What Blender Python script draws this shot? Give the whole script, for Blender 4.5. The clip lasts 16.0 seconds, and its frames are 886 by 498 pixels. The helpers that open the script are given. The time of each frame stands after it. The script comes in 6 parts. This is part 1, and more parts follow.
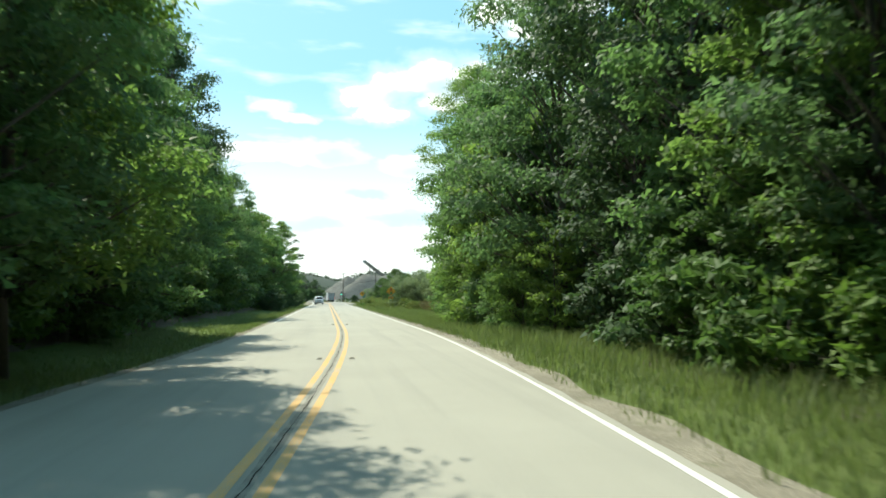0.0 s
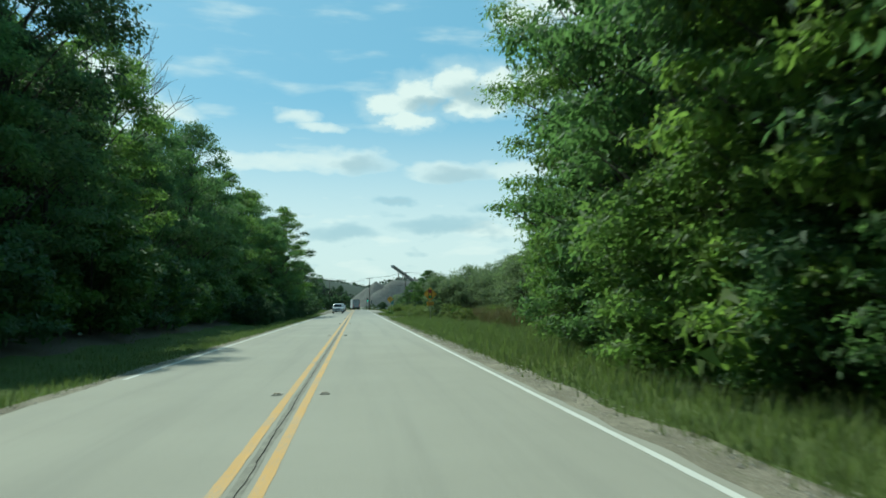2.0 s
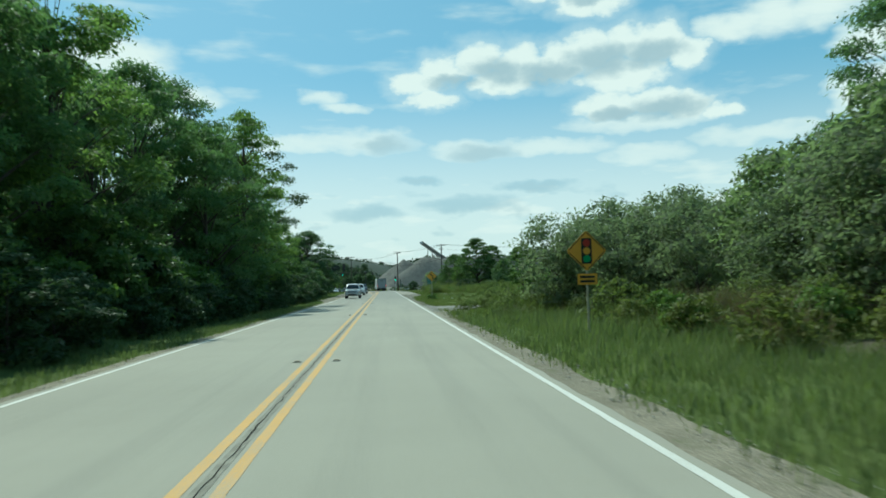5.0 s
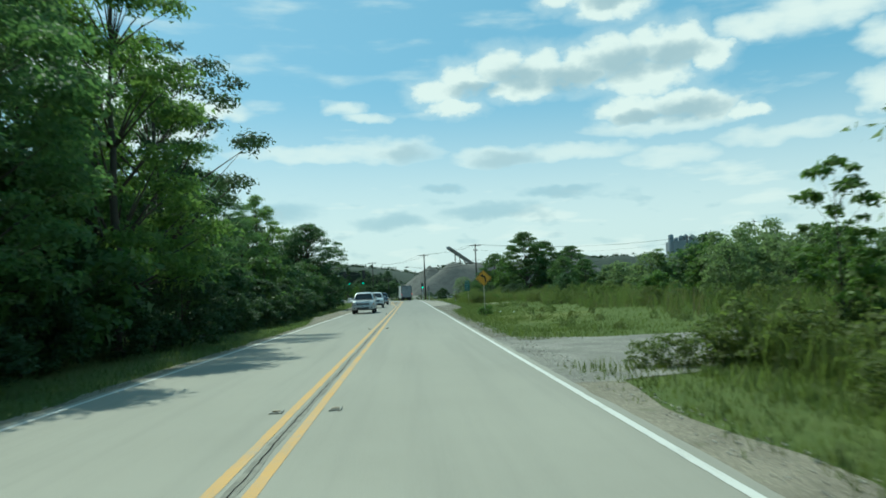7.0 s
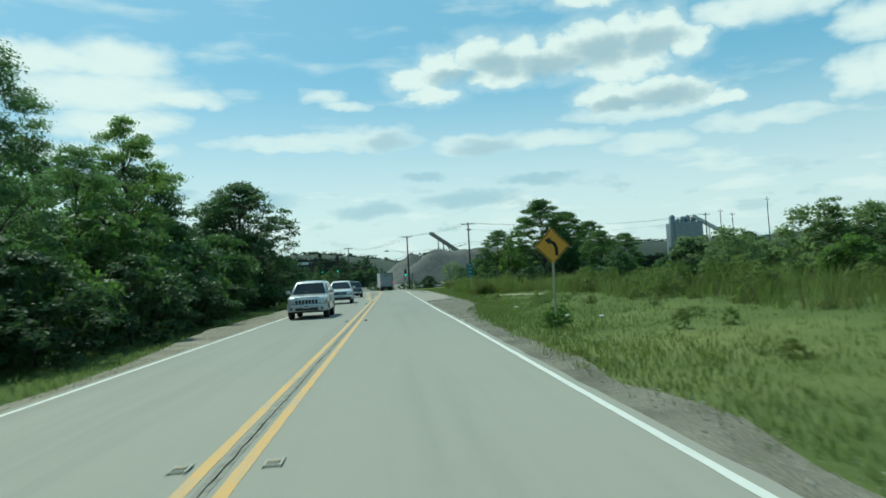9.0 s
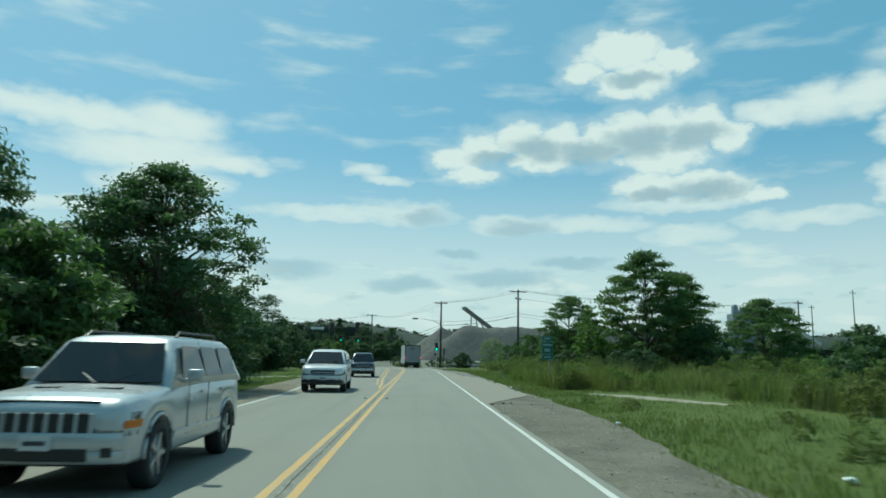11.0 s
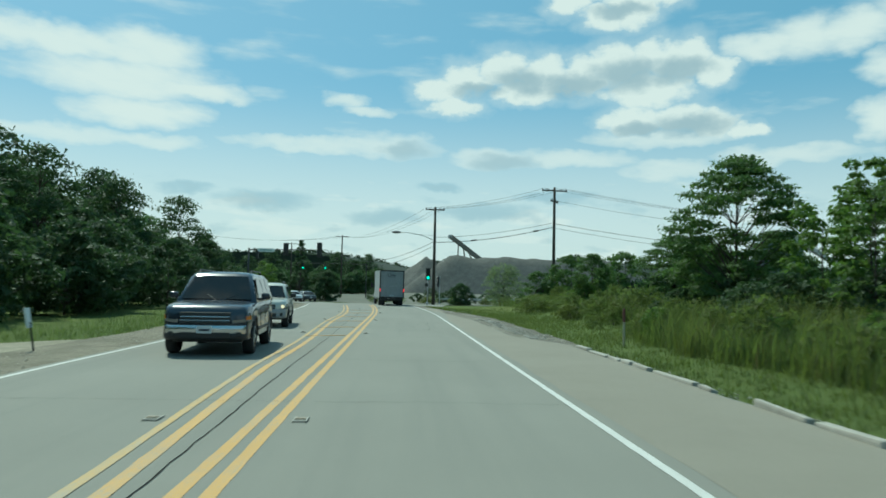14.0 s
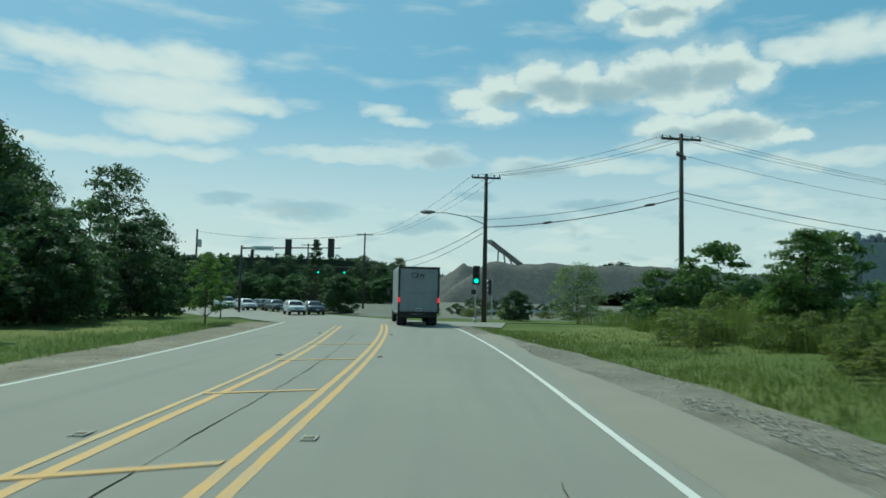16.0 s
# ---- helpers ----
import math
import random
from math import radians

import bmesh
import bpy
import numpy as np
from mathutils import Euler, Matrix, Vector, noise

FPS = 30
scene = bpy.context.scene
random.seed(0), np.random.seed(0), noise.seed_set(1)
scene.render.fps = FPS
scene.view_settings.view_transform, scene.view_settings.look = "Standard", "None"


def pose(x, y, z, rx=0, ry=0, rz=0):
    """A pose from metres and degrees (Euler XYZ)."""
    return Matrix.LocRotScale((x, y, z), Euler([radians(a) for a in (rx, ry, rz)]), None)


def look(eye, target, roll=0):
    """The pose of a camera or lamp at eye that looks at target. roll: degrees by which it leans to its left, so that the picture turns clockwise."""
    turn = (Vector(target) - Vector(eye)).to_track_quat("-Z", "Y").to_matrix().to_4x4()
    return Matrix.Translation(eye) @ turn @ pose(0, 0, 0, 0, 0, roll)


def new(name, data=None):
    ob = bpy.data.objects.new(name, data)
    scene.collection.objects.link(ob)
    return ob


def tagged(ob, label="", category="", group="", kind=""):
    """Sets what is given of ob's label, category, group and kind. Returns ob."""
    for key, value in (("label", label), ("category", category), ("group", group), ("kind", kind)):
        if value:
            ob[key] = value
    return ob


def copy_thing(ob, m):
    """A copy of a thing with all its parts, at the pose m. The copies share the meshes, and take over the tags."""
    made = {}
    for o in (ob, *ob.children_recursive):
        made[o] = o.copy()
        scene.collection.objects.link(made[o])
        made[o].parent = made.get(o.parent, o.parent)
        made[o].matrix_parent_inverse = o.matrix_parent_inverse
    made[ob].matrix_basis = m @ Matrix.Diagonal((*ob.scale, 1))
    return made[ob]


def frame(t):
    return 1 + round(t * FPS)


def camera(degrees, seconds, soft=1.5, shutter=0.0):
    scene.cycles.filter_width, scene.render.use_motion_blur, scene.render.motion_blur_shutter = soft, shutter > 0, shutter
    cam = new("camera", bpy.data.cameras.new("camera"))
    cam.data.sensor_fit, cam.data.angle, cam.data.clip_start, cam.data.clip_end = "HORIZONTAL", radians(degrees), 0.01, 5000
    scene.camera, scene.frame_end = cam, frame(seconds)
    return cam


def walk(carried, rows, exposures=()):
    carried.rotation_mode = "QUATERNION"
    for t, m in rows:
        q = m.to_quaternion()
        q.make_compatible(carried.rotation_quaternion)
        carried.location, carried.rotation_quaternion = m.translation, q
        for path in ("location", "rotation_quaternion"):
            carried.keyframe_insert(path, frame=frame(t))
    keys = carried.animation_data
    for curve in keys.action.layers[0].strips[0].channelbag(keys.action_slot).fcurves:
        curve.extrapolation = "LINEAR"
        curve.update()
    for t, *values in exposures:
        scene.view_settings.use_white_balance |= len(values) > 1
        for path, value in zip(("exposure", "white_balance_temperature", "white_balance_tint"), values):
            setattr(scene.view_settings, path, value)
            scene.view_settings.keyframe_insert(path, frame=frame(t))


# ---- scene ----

cam = camera(64.0, 16.0, soft=1.65, shutter=0.25)
PATH = [  # seconds, x, y, z, yaw, pitch, lean
    (0, -0.66, 3.48, 1.40, -9.27, 3.95, 0.20),
    (0.5, -0.18, 10.02, 1.39, -9.17, 4.79, 0.91),
    (1, 0.26, 16.55, 1.39, -8.70, 5.27, 0.81),
    (1.5, 0.62, 23.12, 1.39, -7.91, 5.18, 0.78),
    (2, 0.87, 29.78, 1.36, -6.98, 4.43, -0.69),
    (2.5, 1.03, 36.53, 1.38, -6.52, 4.39, -1.38),
    (3, 1.07, 43.14, 1.39, -6.30, 3.90, -1.60),
    (3.5, 1.16, 49.65, 1.39, -5.15, 3.00, -0.89),
    (4, 1.22, 56.05, 1.39, -5.08, 2.80, -1.66),
    (4.2, 1.24, 58.51, 1.39, -5.21, 2.96, -1.84),
    (6.3, 1.34, 85.06, 1.37, -3.02, 2.39, -2.02),
    (6.5, 1.34, 87.54, 1.34, -2.82, 2.84, -3.05),
    (7, 1.35, 93.69, 1.39, -2.85, 3.46, -2.57),
    (7.5, 1.34, 99.70, 1.37, -3.32, 3.45, -3.83),
    (8, 1.36, 105.57, 1.38, -3.97, 2.79, -2.51),
    (8.2, 1.36, 107.92, 1.37, -4.38, 2.35, -3.45),
    (10.3, 1.39, 132.33, 1.39, -3.84, 3.81, -0.07),
    (10.5, 1.39, 134.66, 1.39, -3.10, 5.54, 1.15),
    (11, 1.38, 140.59, 1.41, -1.91, 8.70, 0.92),
    (11.5, 1.36, 146.65, 1.44, -1.80, 3.74, 0.06),
    (12, 1.38, 152.58, 1.45, -1.44, 3.58, -1.39),
    (12.5, 1.47, 158.36, 1.41, -1.97, 4.12, -2.38),
    (13, 1.46, 164.05, 1.42, -2.84, 4.48, -1.24),
    (13.5, 1.39, 169.73, 1.38, -3.40, 3.80, 0.01),
    (14, 1.34, 175.44, 1.35, -3.48, 3.35, 1.26),
    (14.5, 1.42, 181.23, 1.39, -2.81, 4.17, -0.12),
    (15, 1.48, 187.19, 1.40, -1.97, 4.73, 0.34),
    (15.5, 1.53, 193.28, 1.39, -1.59, 4.40, 0.61),
    (16, 1.56, 199.43, 1.38, -0.56, 4.01, 1.22),
]
EXPOSURES = [(0.0, 1.0, 6800, -2), (0.3, 0.68, 6300, -8), (0.7, 0.36, 6050, -14), (1.2, 0.21, 6000, -15), (2.0, 0.18, 6000, -15), (8.2, 0.16, 6000, -15), (10.3, 0.10, 6000, -15), (11.0, 0.0, 6000, -15), (13.0, 0.03, 6000, -15), (15.0, 0.0, 6000, -15), (16.0, -0.09, 6000, -15)]
walk(cam, [(t, pose(x, y, z, 90 + pitch, 0, yaw) @ pose(0, 0, 0, 0, 0, lean)) for t, x, y, z, yaw, pitch, lean in PATH], EXPOSURES)

# ---- world and sun ----
SUN_AZ, SUN_EL = -34.0, 55.0  # degrees from straight ahead along the road, and above the horizon
world = bpy.data.worlds.new("sky")
scene.world = world
world.use_nodes = True
wt = world.node_tree
wt.nodes.clear()


def wmath(op, a, b=None, clamp=False):
    n = wt.nodes.new("ShaderNodeMath")
    n.operation, n.use_clamp = op, clamp
    for i, v in enumerate((a, b)):
        if v is None:
            continue
        if isinstance(v, (int, float)):
            n.inputs[i].default_value = v
        else:
            wt.links.new(v, n.inputs[i])
    return n.outputs[0]


def wramp(v, lo, hi):
    n = wt.nodes.new("ShaderNodeMapRange")
    n.interpolation_type = "SMOOTHSTEP"
    wt.links.new(v, n.inputs["Value"])
    n.inputs["From Min"].default_value, n.inputs["From Max"].default_value = lo, hi
    return n.outputs["Result"]


def wmix(f, a, b):
    n = wt.nodes.new("ShaderNodeMix")
    n.data_type = "RGBA"
    for sock, v in ((n.inputs[0], f), (n.inputs[6], a), (n.inputs[7], b)):
        if isinstance(v, (int, float)):
            sock.default_value = v
        elif isinstance(v, tuple):
            sock.default_value = (*v, 1)
        else:
            wt.links.new(v, sock)
    return n.outputs[2]


def wnoise(vec, scale, detail=5.0, rough=0.55):
    n = wt.nodes.new("ShaderNodeTexNoise")
    n.inputs["Scale"].default_value, n.inputs["Detail"].default_value, n.inputs["Roughness"].default_value = scale, detail, rough
    wt.links.new(vec, n.inputs["Vector"])
    return n.outputs[0]


def wvec(x, y, z=0.0):
    n = wt.nodes.new("ShaderNodeCombineXYZ")
    for s, v in zip(n.inputs, (x, y, z)):
        if isinstance(v, (int, float)):
            s.default_value = v
        else:
            wt.links.new(v, s)
    return n.outputs[0]


sky = wt.nodes.new("ShaderNodeTexSky")
sky.sky_type = "NISHITA"
sky.sun_disc = False
sky.sun_elevation, sky.sun_rotation = radians(SUN_EL), radians(SUN_AZ)
sky.air_density, sky.dust_density, sky.ozone_density = 1.0, 1.2, 1.6
coord = wt.nodes.new("ShaderNodeTexCoord")
sep = wt.nodes.new("ShaderNodeSeparateXYZ")
wt.links.new(coord.outputs["Generated"], sep.inputs[0])
az = wmath("MULTIPLY", wmath("ARCTAN2", sep.outputs[0], sep.outputs[1]), 57.2958)
el = wmath("MULTIPLY", wmath("ARCSINE", sep.outputs[2]), 57.2958)
# wisps: the sky's own cloud texture, stretched sideways towards the horizon
flat = wvec(az, wmath("MULTIPLY", el, 2.6))
fine = wnoise(wvec(az, wmath("MULTIPLY", el, 4.2)), 0.13, 4.0, 0.5)
broad = wnoise(flat, 0.07, 4.0, 0.5)
streak = wnoise(wvec(wmath("ADD", az, wmath("MULTIPLY", el, 1.2)), wmath("MULTIPLY", el, 3.2)), 0.30, 5.0, 0.55)
billow = wnoise(wvec(az, wmath("MULTIPLY", el, 1.5)), 0.62, 5.0, 0.58)
# lobes of the clouds: azimuth, elevation, half width, half height
CUMULUS = [
    (2.6, 15.9, 2.1, 1.05), (5.1, 16.6, 2.3, 1.45), (8.3, 17.5, 2.3, 1.6), (11.3, 17.0, 2.5, 1.8), (14.5, 16.9, 2.2, 1.7), (17.1, 17.6, 2.4, 1.9),
    (20.0, 17.9, 2.4, 1.8), (22.3, 17.8, 2.3, 1.7), (24.3, 16.8, 1.7, 1.3), (19.5, 15.7, 3.9, 1.6), (4.1, 14.6, 2.5, 0.8), (10.1, 15.9, 3.2, 1.1),
    (18.6, 13.4, 2.8, 1.2), (21.8, 13.6, 2.4, 1.4), (24.2, 13.1, 2.2, 1.3), (26.6, 12.4, 1.5, 0.75),
]
UPPER = [(13.2, 22.4, 1.8, 1.1), (16.1, 21.2, 2.0, 1.1), (18.3, 21.8, 2.4, 1.6), (20.7, 22.8, 2.1, 1.2), (16.6, 23.8, 4.0, 1.6)]
SHEETS = [
    (28.0, 18.2, 2.3, 0.9), (30.8, 18.4, 2.6, 1.2), (33.9, 18.5, 2.3, 1.1), (35.6, 12.3, 1.6, 1.3), (37.6, 12.6, 2.1, 1.5), (36.6, 15.9, 1.9, 1.0),
    (42.0, 20.0, 6.0, 2.4), (60.0, 24.0, 10.0, 3.0), (-44.0, 17.0, 7.0, 1.8), (-70.0, 26.0, 12.0, 3.0),
    (-26.3, 17.0, 6.4, 0.9), (-19.9, 17.2, 3.4, 1.2), (-21.4, 14.9, 5.9, 1.3), (-16.4, 14.6, 3.9, 0.6), (-20.3, 12.6, 4.3, 1.0),
]
BANDS = [
    (-26.5, 10.6, 7.7, 0.6), (-19.4, 10.6, 3.6, 0.5), (-4.7, 14.9, 1.5, 0.5), (-2.9, 14.1, 1.7, 0.4),
    (-6.8, 11.3, 6.2, 0.6), (-0.7, 11.4, 3.2, 0.95), (7.8, 10.6, 3.9, 0.85), (13.7, 10.6, 4.9, 0.6), (21.1, 9.6, 3.4, 0.8), (21.0, 12.2, 5.4, 0.7), (29.5, 10.4, 4.5, 0.7),
]
DULL = [(-10.7, 6.8, 3.2, 0.7), (-1.1, 5.8, 2.5, 0.6), (6.7, 6.4, 3.4, 0.6), (3.2, 8.3, 1.5, 0.4), (-16.6, 7.4, 1.6, 0.4), (0.2, 11.2, 1.8, 0.6), (8.3, 10.4, 2.3, 0.6), (12.5, 7.6, 2.4, 0.4)]
# hearts of the cumulus, thick enough to look grey
SHADED = [(6.0, 15.9, 2.0, 0.6), (9.6, 16.7, 2.6, 1.0), (13.6, 16.3, 3.0, 1.0), (18.0, 16.9, 2.8, 1.2), (21.6, 17.1, 2.6, 1.0), (22.6, 13.0, 3.2, 0.85), (19.0, 12.9, 2.2, 0.6), (17.5, 21.6, 2.4, 0.5)]
drift = wt.nodes.new("ShaderNodeTexNoise")
drift.inputs["Scale"].default_value, drift.inputs["Detail"].default_value = 0.45, 4.0
wt.links.new(wvec(az, wmath("MULTIPLY", el, 1.6)), drift.inputs["Vector"])
dsep = wt.nodes.new("ShaderNodeSeparateXYZ")
wt.links.new(drift.outputs[1], dsep.inputs[0])
waz = wmath("ADD", az, wmath("MULTIPLY", wmath("SUBTRACT", dsep.outputs[0], 0.5), 3.0))
wel = wmath("ADD", el, wmath("MULTIPLY", wmath("SUBTRACT", dsep.outputs[1], 0.5), 1.5))


def lobes(table, lift=0.0):
    """How deep a direction lies inside the clouds of a table."""
    field = None
    for a0, e0, ra, re in table:
        da = wmath("DIVIDE", wmath("SUBTRACT", waz, a0), ra)
        de = wmath("DIVIDE", wmath("SUBTRACT", wel, e0 - lift), re)
        g = wmath("SUBTRACT", 1.0, wmath("ADD", wmath("MULTIPLY", da, da), wmath("MULTIPLY", de, de)))
        field = g if field is None else wmath("MAXIMUM", field, g)
    return wmath("MAXIMUM", field, -2.0)


def rough_edge(field, grain, amount):
    return wmath("ADD", field, wmath("MULTIPLY", wmath("SUBTRACT", grain, 0.5), amount))


heaps = rough_edge(lobes(CUMULUS + UPPER), billow, 1.5)
heap = wmath("MAXIMUM", wmath("MULTIPLY", wramp(heaps, -0.35, 0.70), 0.95), wmath("MULTIPLY", wramp(heaps, -1.8, 0.6), 0.35))
thin = wmath("MULTIPLY", wramp(rough_edge(lobes(SHEETS), streak, 1.8), -1.7, 1.0), 0.92)
bands = wmath("MULTIPLY", wramp(rough_edge(lobes(BANDS), streak, 2.0), -1.9, 1.2), 0.8)
low = wramp(el, 13.0, 4.0)  # thin stratus towards the horizon
veil = wmath("MAXIMUM", wmath("MULTIPLY", wramp(wmath("ADD", fine, wmath("MULTIPLY", low, 0.26)), 0.50, 0.90), 0.85), wmath("MULTIPLY", wramp(el, 17.0, 4.0), 0.68))
wide = wmath("MULTIPLY", wramp(broad, 0.58, 0.75), wramp(el, 24.0, 34.0))
dull = wmath("MULTIPLY", wramp(rough_edge(lobes(DULL), streak, 1.8), -1.2, 1.0), 0.62)
mask = wmath("MAXIMUM", wmath("MAXIMUM", wmath("MAXIMUM", heap, thin), wmath("MAXIMUM", veil, bands)), wmath("MAXIMUM", wide, dull))
grey = wmath("MULTIPLY", wramp(rough_edge(lobes(SHADED), billow, 1.1), -0.7, 1.0), 0.80)
bank = wmath("MULTIPLY", wramp(wnoise(flat, 0.30, 3.0, 0.5), 0.56, 0.70), wramp(el, 9.0, 6.0))
shade = wmath("MAXIMUM", wmath("MAXIMUM", grey, dull), wmath("MULTIPLY", bank, 0.35))
cloud = wmix(shade, (7.6, 7.6, 7.6), (3.0, 4.0, 4.8))
skyblue = wmix(0.55, sky.outputs[0], (1.6, 4.25, 6.1))
full = wmix(mask, skyblue, cloud)
bg = wt.nodes.new("ShaderNodeBackground")
bg.inputs[1].default_value = 0.105
wt.links.new(full, bg.inputs[0])
wt.links.new(bg.outputs[0], wt.nodes.new("ShaderNodeOutputWorld").inputs[0])

sun_data = bpy.data.lights.new("sun", "SUN")
sun_data.energy, sun_data.angle, sun_data.color = 3.9, radians(0.6), (1.0, 0.95, 0.86)
sun = new("sun", sun_data)
sa, se = radians(SUN_AZ), radians(SUN_EL)
sun.matrix_world = look((0, 0, 60), (-math.sin(sa) * math.cos(se), -math.cos(sa) * math.cos(se), 60 - math.sin(se)))

# ---- materials ----


class Mat:
    """A node material under construction."""

    def __init__(self, name, rough=0.8, metal=0.0):
        self.m = bpy.data.materials.new(name)
        self.m.use_nodes = True
        self.t = self.m.node_tree
        self.b = self.t.nodes["Principled BSDF"]
        self.b.inputs["Roughness"].default_value = rough
        self.b.inputs["Metallic"].default_value = metal
        self.co = None

    def coords(self):
        if self.co is None:
            self.co = self.t.nodes.new("ShaderNodeTexCoord").outputs["Object"]
        return self.co

    def noise(self, scale, detail=4.0, rough=0.6, stretch=None):
        n = self.t.nodes.new("ShaderNodeTexNoise")
        n.inputs["Scale"].default_value, n.inputs["Detail"].default_value, n.inputs["Roughness"].default_value = scale, detail, rough
        vec = self.coords()
        if stretch:
            mp = self.t.nodes.new("ShaderNodeMapping")
            mp.inputs["Scale"].default_value = stretch
            self.t.links.new(vec, mp.inputs[0])
            vec = mp.outputs[0]
        self.t.links.new(vec, n.inputs["Vector"])
        return n.outputs[0]

    def ramp(self, v, lo, hi):
        n = self.t.nodes.new("ShaderNodeMapRange")
        n.interpolation_type = "SMOOTHSTEP"
        self.t.links.new(v, n.inputs["Value"])
        n.inputs["From Min"].default_value, n.inputs["From Max"].default_value = lo, hi
        return n.outputs["Result"]

    def mix(self, f, a, b):
        n = self.t.nodes.new("ShaderNodeMix")
        n.data_type = "RGBA"
        for sock, v in ((n.inputs[0], f), (n.inputs[6], a), (n.inputs[7], b)):
            if isinstance(v, (int, float)):
                sock.default_value = v
            elif isinstance(v, tuple):
                sock.default_value = (*v, 1)
            else:
                self.t.links.new(v, sock)
        return n.outputs[2]

    def math(self, op, a, b):
        n = self.t.nodes.new("ShaderNodeMath")
        n.operation = op
        for i, v in enumerate((a, b)):
            if isinstance(v, (int, float)):
                n.inputs[i].default_value = v
            else:
                self.t.links.new(v, n.inputs[i])
        return n.outputs[0]

    def island(self):
        return self.t.nodes.new("ShaderNodeNewGeometry").outputs["Random Per Island"]

    def each(self):
        return self.t.nodes.new("ShaderNodeObjectInfo").outputs["Random"]

    def color(self, v):
        if isinstance(v, tuple):
            self.b.inputs["Base Color"].default_value = (*v, 1)
        else:
            self.t.links.new(v, self.b.inputs["Base Color"])
        return self

    def rough(self, v):
        self.t.links.new(v, self.b.inputs["Roughness"])
        return self

    def bump(self, v, strength=0.3, dist=0.02):
        n = self.t.nodes.new("ShaderNodeBump")
        n.inputs["Strength"].default_value, n.inputs["Distance"].default_value = strength, dist
        self.t.links.new(v, n.inputs["Height"])
        self.t.links.new(n.outputs[0], self.b.inputs["Normal"])
        return self


def plain(name, col, rough=0.6, metal=0.0, vary=0.12, scale=3.0):
    """A colour with faint mottling and grain."""
    k = Mat(name, rough, metal)
    lo, hi = tuple(c * (1 - vary) for c in col), tuple(min(1, c * (1 + vary)) for c in col)
    k.color(k.mix(k.noise(scale, 5.0), lo, hi))
    return k.m


def foliage(name, dark, light, shine=0.55, translucent=0.42):
    k = Mat(name, shine)
    col = k.mix(k.island(), dark, light)
    tone = k.mix(k.noise(0.35, 2.0), tuple(c * 0.7 for c in dark), tuple(min(1, c * 1.15) for c in light))
    col = k.mix(0.45, col, tone)
    k.color(col)
    k.b.inputs["Specular IOR Level"].default_value = 0.22
    tr = k.t.nodes.new("ShaderNodeBsdfTranslucent")
    gain = k.t.nodes.new("ShaderNodeMix")
    gain.data_type, gain.blend_type = "RGBA", "MULTIPLY"
    gain.inputs[0].default_value = 1.0
    k.t.links.new(col, gain.inputs[6])
    gain.inputs[7].default_value = (1.22, 1.42, 0.95, 1)
    k.t.links.new(gain.outputs[2], tr.inputs[0])
    ms = k.t.nodes.new("ShaderNodeMixShader")
    ms.inputs[0].default_value = translucent
    k.t.links.new(k.b.outputs[0], ms.inputs[1])
    k.t.links.new(tr.outputs[0], ms.inputs[2])
    k.t.links.new(ms.outputs[0], k.t.nodes["Material Output"].inputs[0])
    return k.m


def asphalt_mat(name, gain, change=None):
    k = Mat(name, 0.85)
    grain = k.noise(60.0, 3.0, 0.7)
    patch = k.noise(0.25, 5.0, 0.6)
    lane = k.noise(1.0, 4.0, 0.55, (1.6, 0.05, 1.0))
    base = k.mix(patch, (0.225, 0.215, 0.18), (0.33, 0.315, 0.265))
    base = k.mix(k.math("MULTIPLY", k.ramp(lane, 0.45, 0.7), 0.45), base, (0.20, 0.195, 0.17))
    base = k.mix(k.math("MULTIPLY", k.ramp(grain, 0.35, 0.75), 0.35), base, (0.38, 0.36, 0.30))
    if change:  # the surfacing turns greyer along the road
        sp = k.t.nodes.new("ShaderNodeSeparateXYZ")
        k.t.links.new(k.coords(), sp.inputs[0])
        worn = k.math("ADD", sp.outputs[1], k.math("MULTIPLY", patch, 24.0))
        base = k.mix(k.math("MULTIPLY", k.ramp(worn, *change), 1.0 - gain), base, (0.10, 0.105, 0.10))
    else:
        base = k.mix(1.0 - gain, base, (0.10, 0.105, 0.10))
    k.color(base).bump(grain, 0.35, 0.01)
    k.b.inputs["Specular IOR Level"].default_value = 0.35
    return k.m


def paint_mat(name, col, under, wear=0.5):
    k = Mat(name, 0.7)
    w = k.math("MULTIPLY", k.ramp(k.math("ADD", k.math("MULTIPLY", k.noise(26.0, 5.0, 0.75), 0.6), k.math("MULTIPLY", k.noise(0.9, 4.0, 0.6), 0.4)), wear, wear + 0.16), 0.85)
    k.color(k.mix(w, k.mix(k.noise(1.2, 3.0), tuple(c * 0.85 for c in col), col), under)).bump(k.noise(60.0), 0.2, 0.01)
    return k.m


def ground_mat():
    k = Mat("rough_grass_ground", 0.95)
    big, mid, fine = k.noise(0.06, 4.0), k.noise(0.6, 5.0), k.noise(9.0, 5.0, 0.7)
    g = k.mix(mid, (0.060, 0.090, 0.028), (0.125, 0.155, 0.050))
    g = k.mix(k.ramp(big, 0.5, 0.75), g, (0.18, 0.19, 0.068))
    g = k.mix(k.math("MULTIPLY", k.ramp(fine, 0.5, 0.8), 0.5), g, (0.10, 0.085, 0.05))
    k.b.inputs["Specular IOR Level"].default_value = 0.06
    k.color(g).bump(fine, 0.7, 0.08)
    return k.m


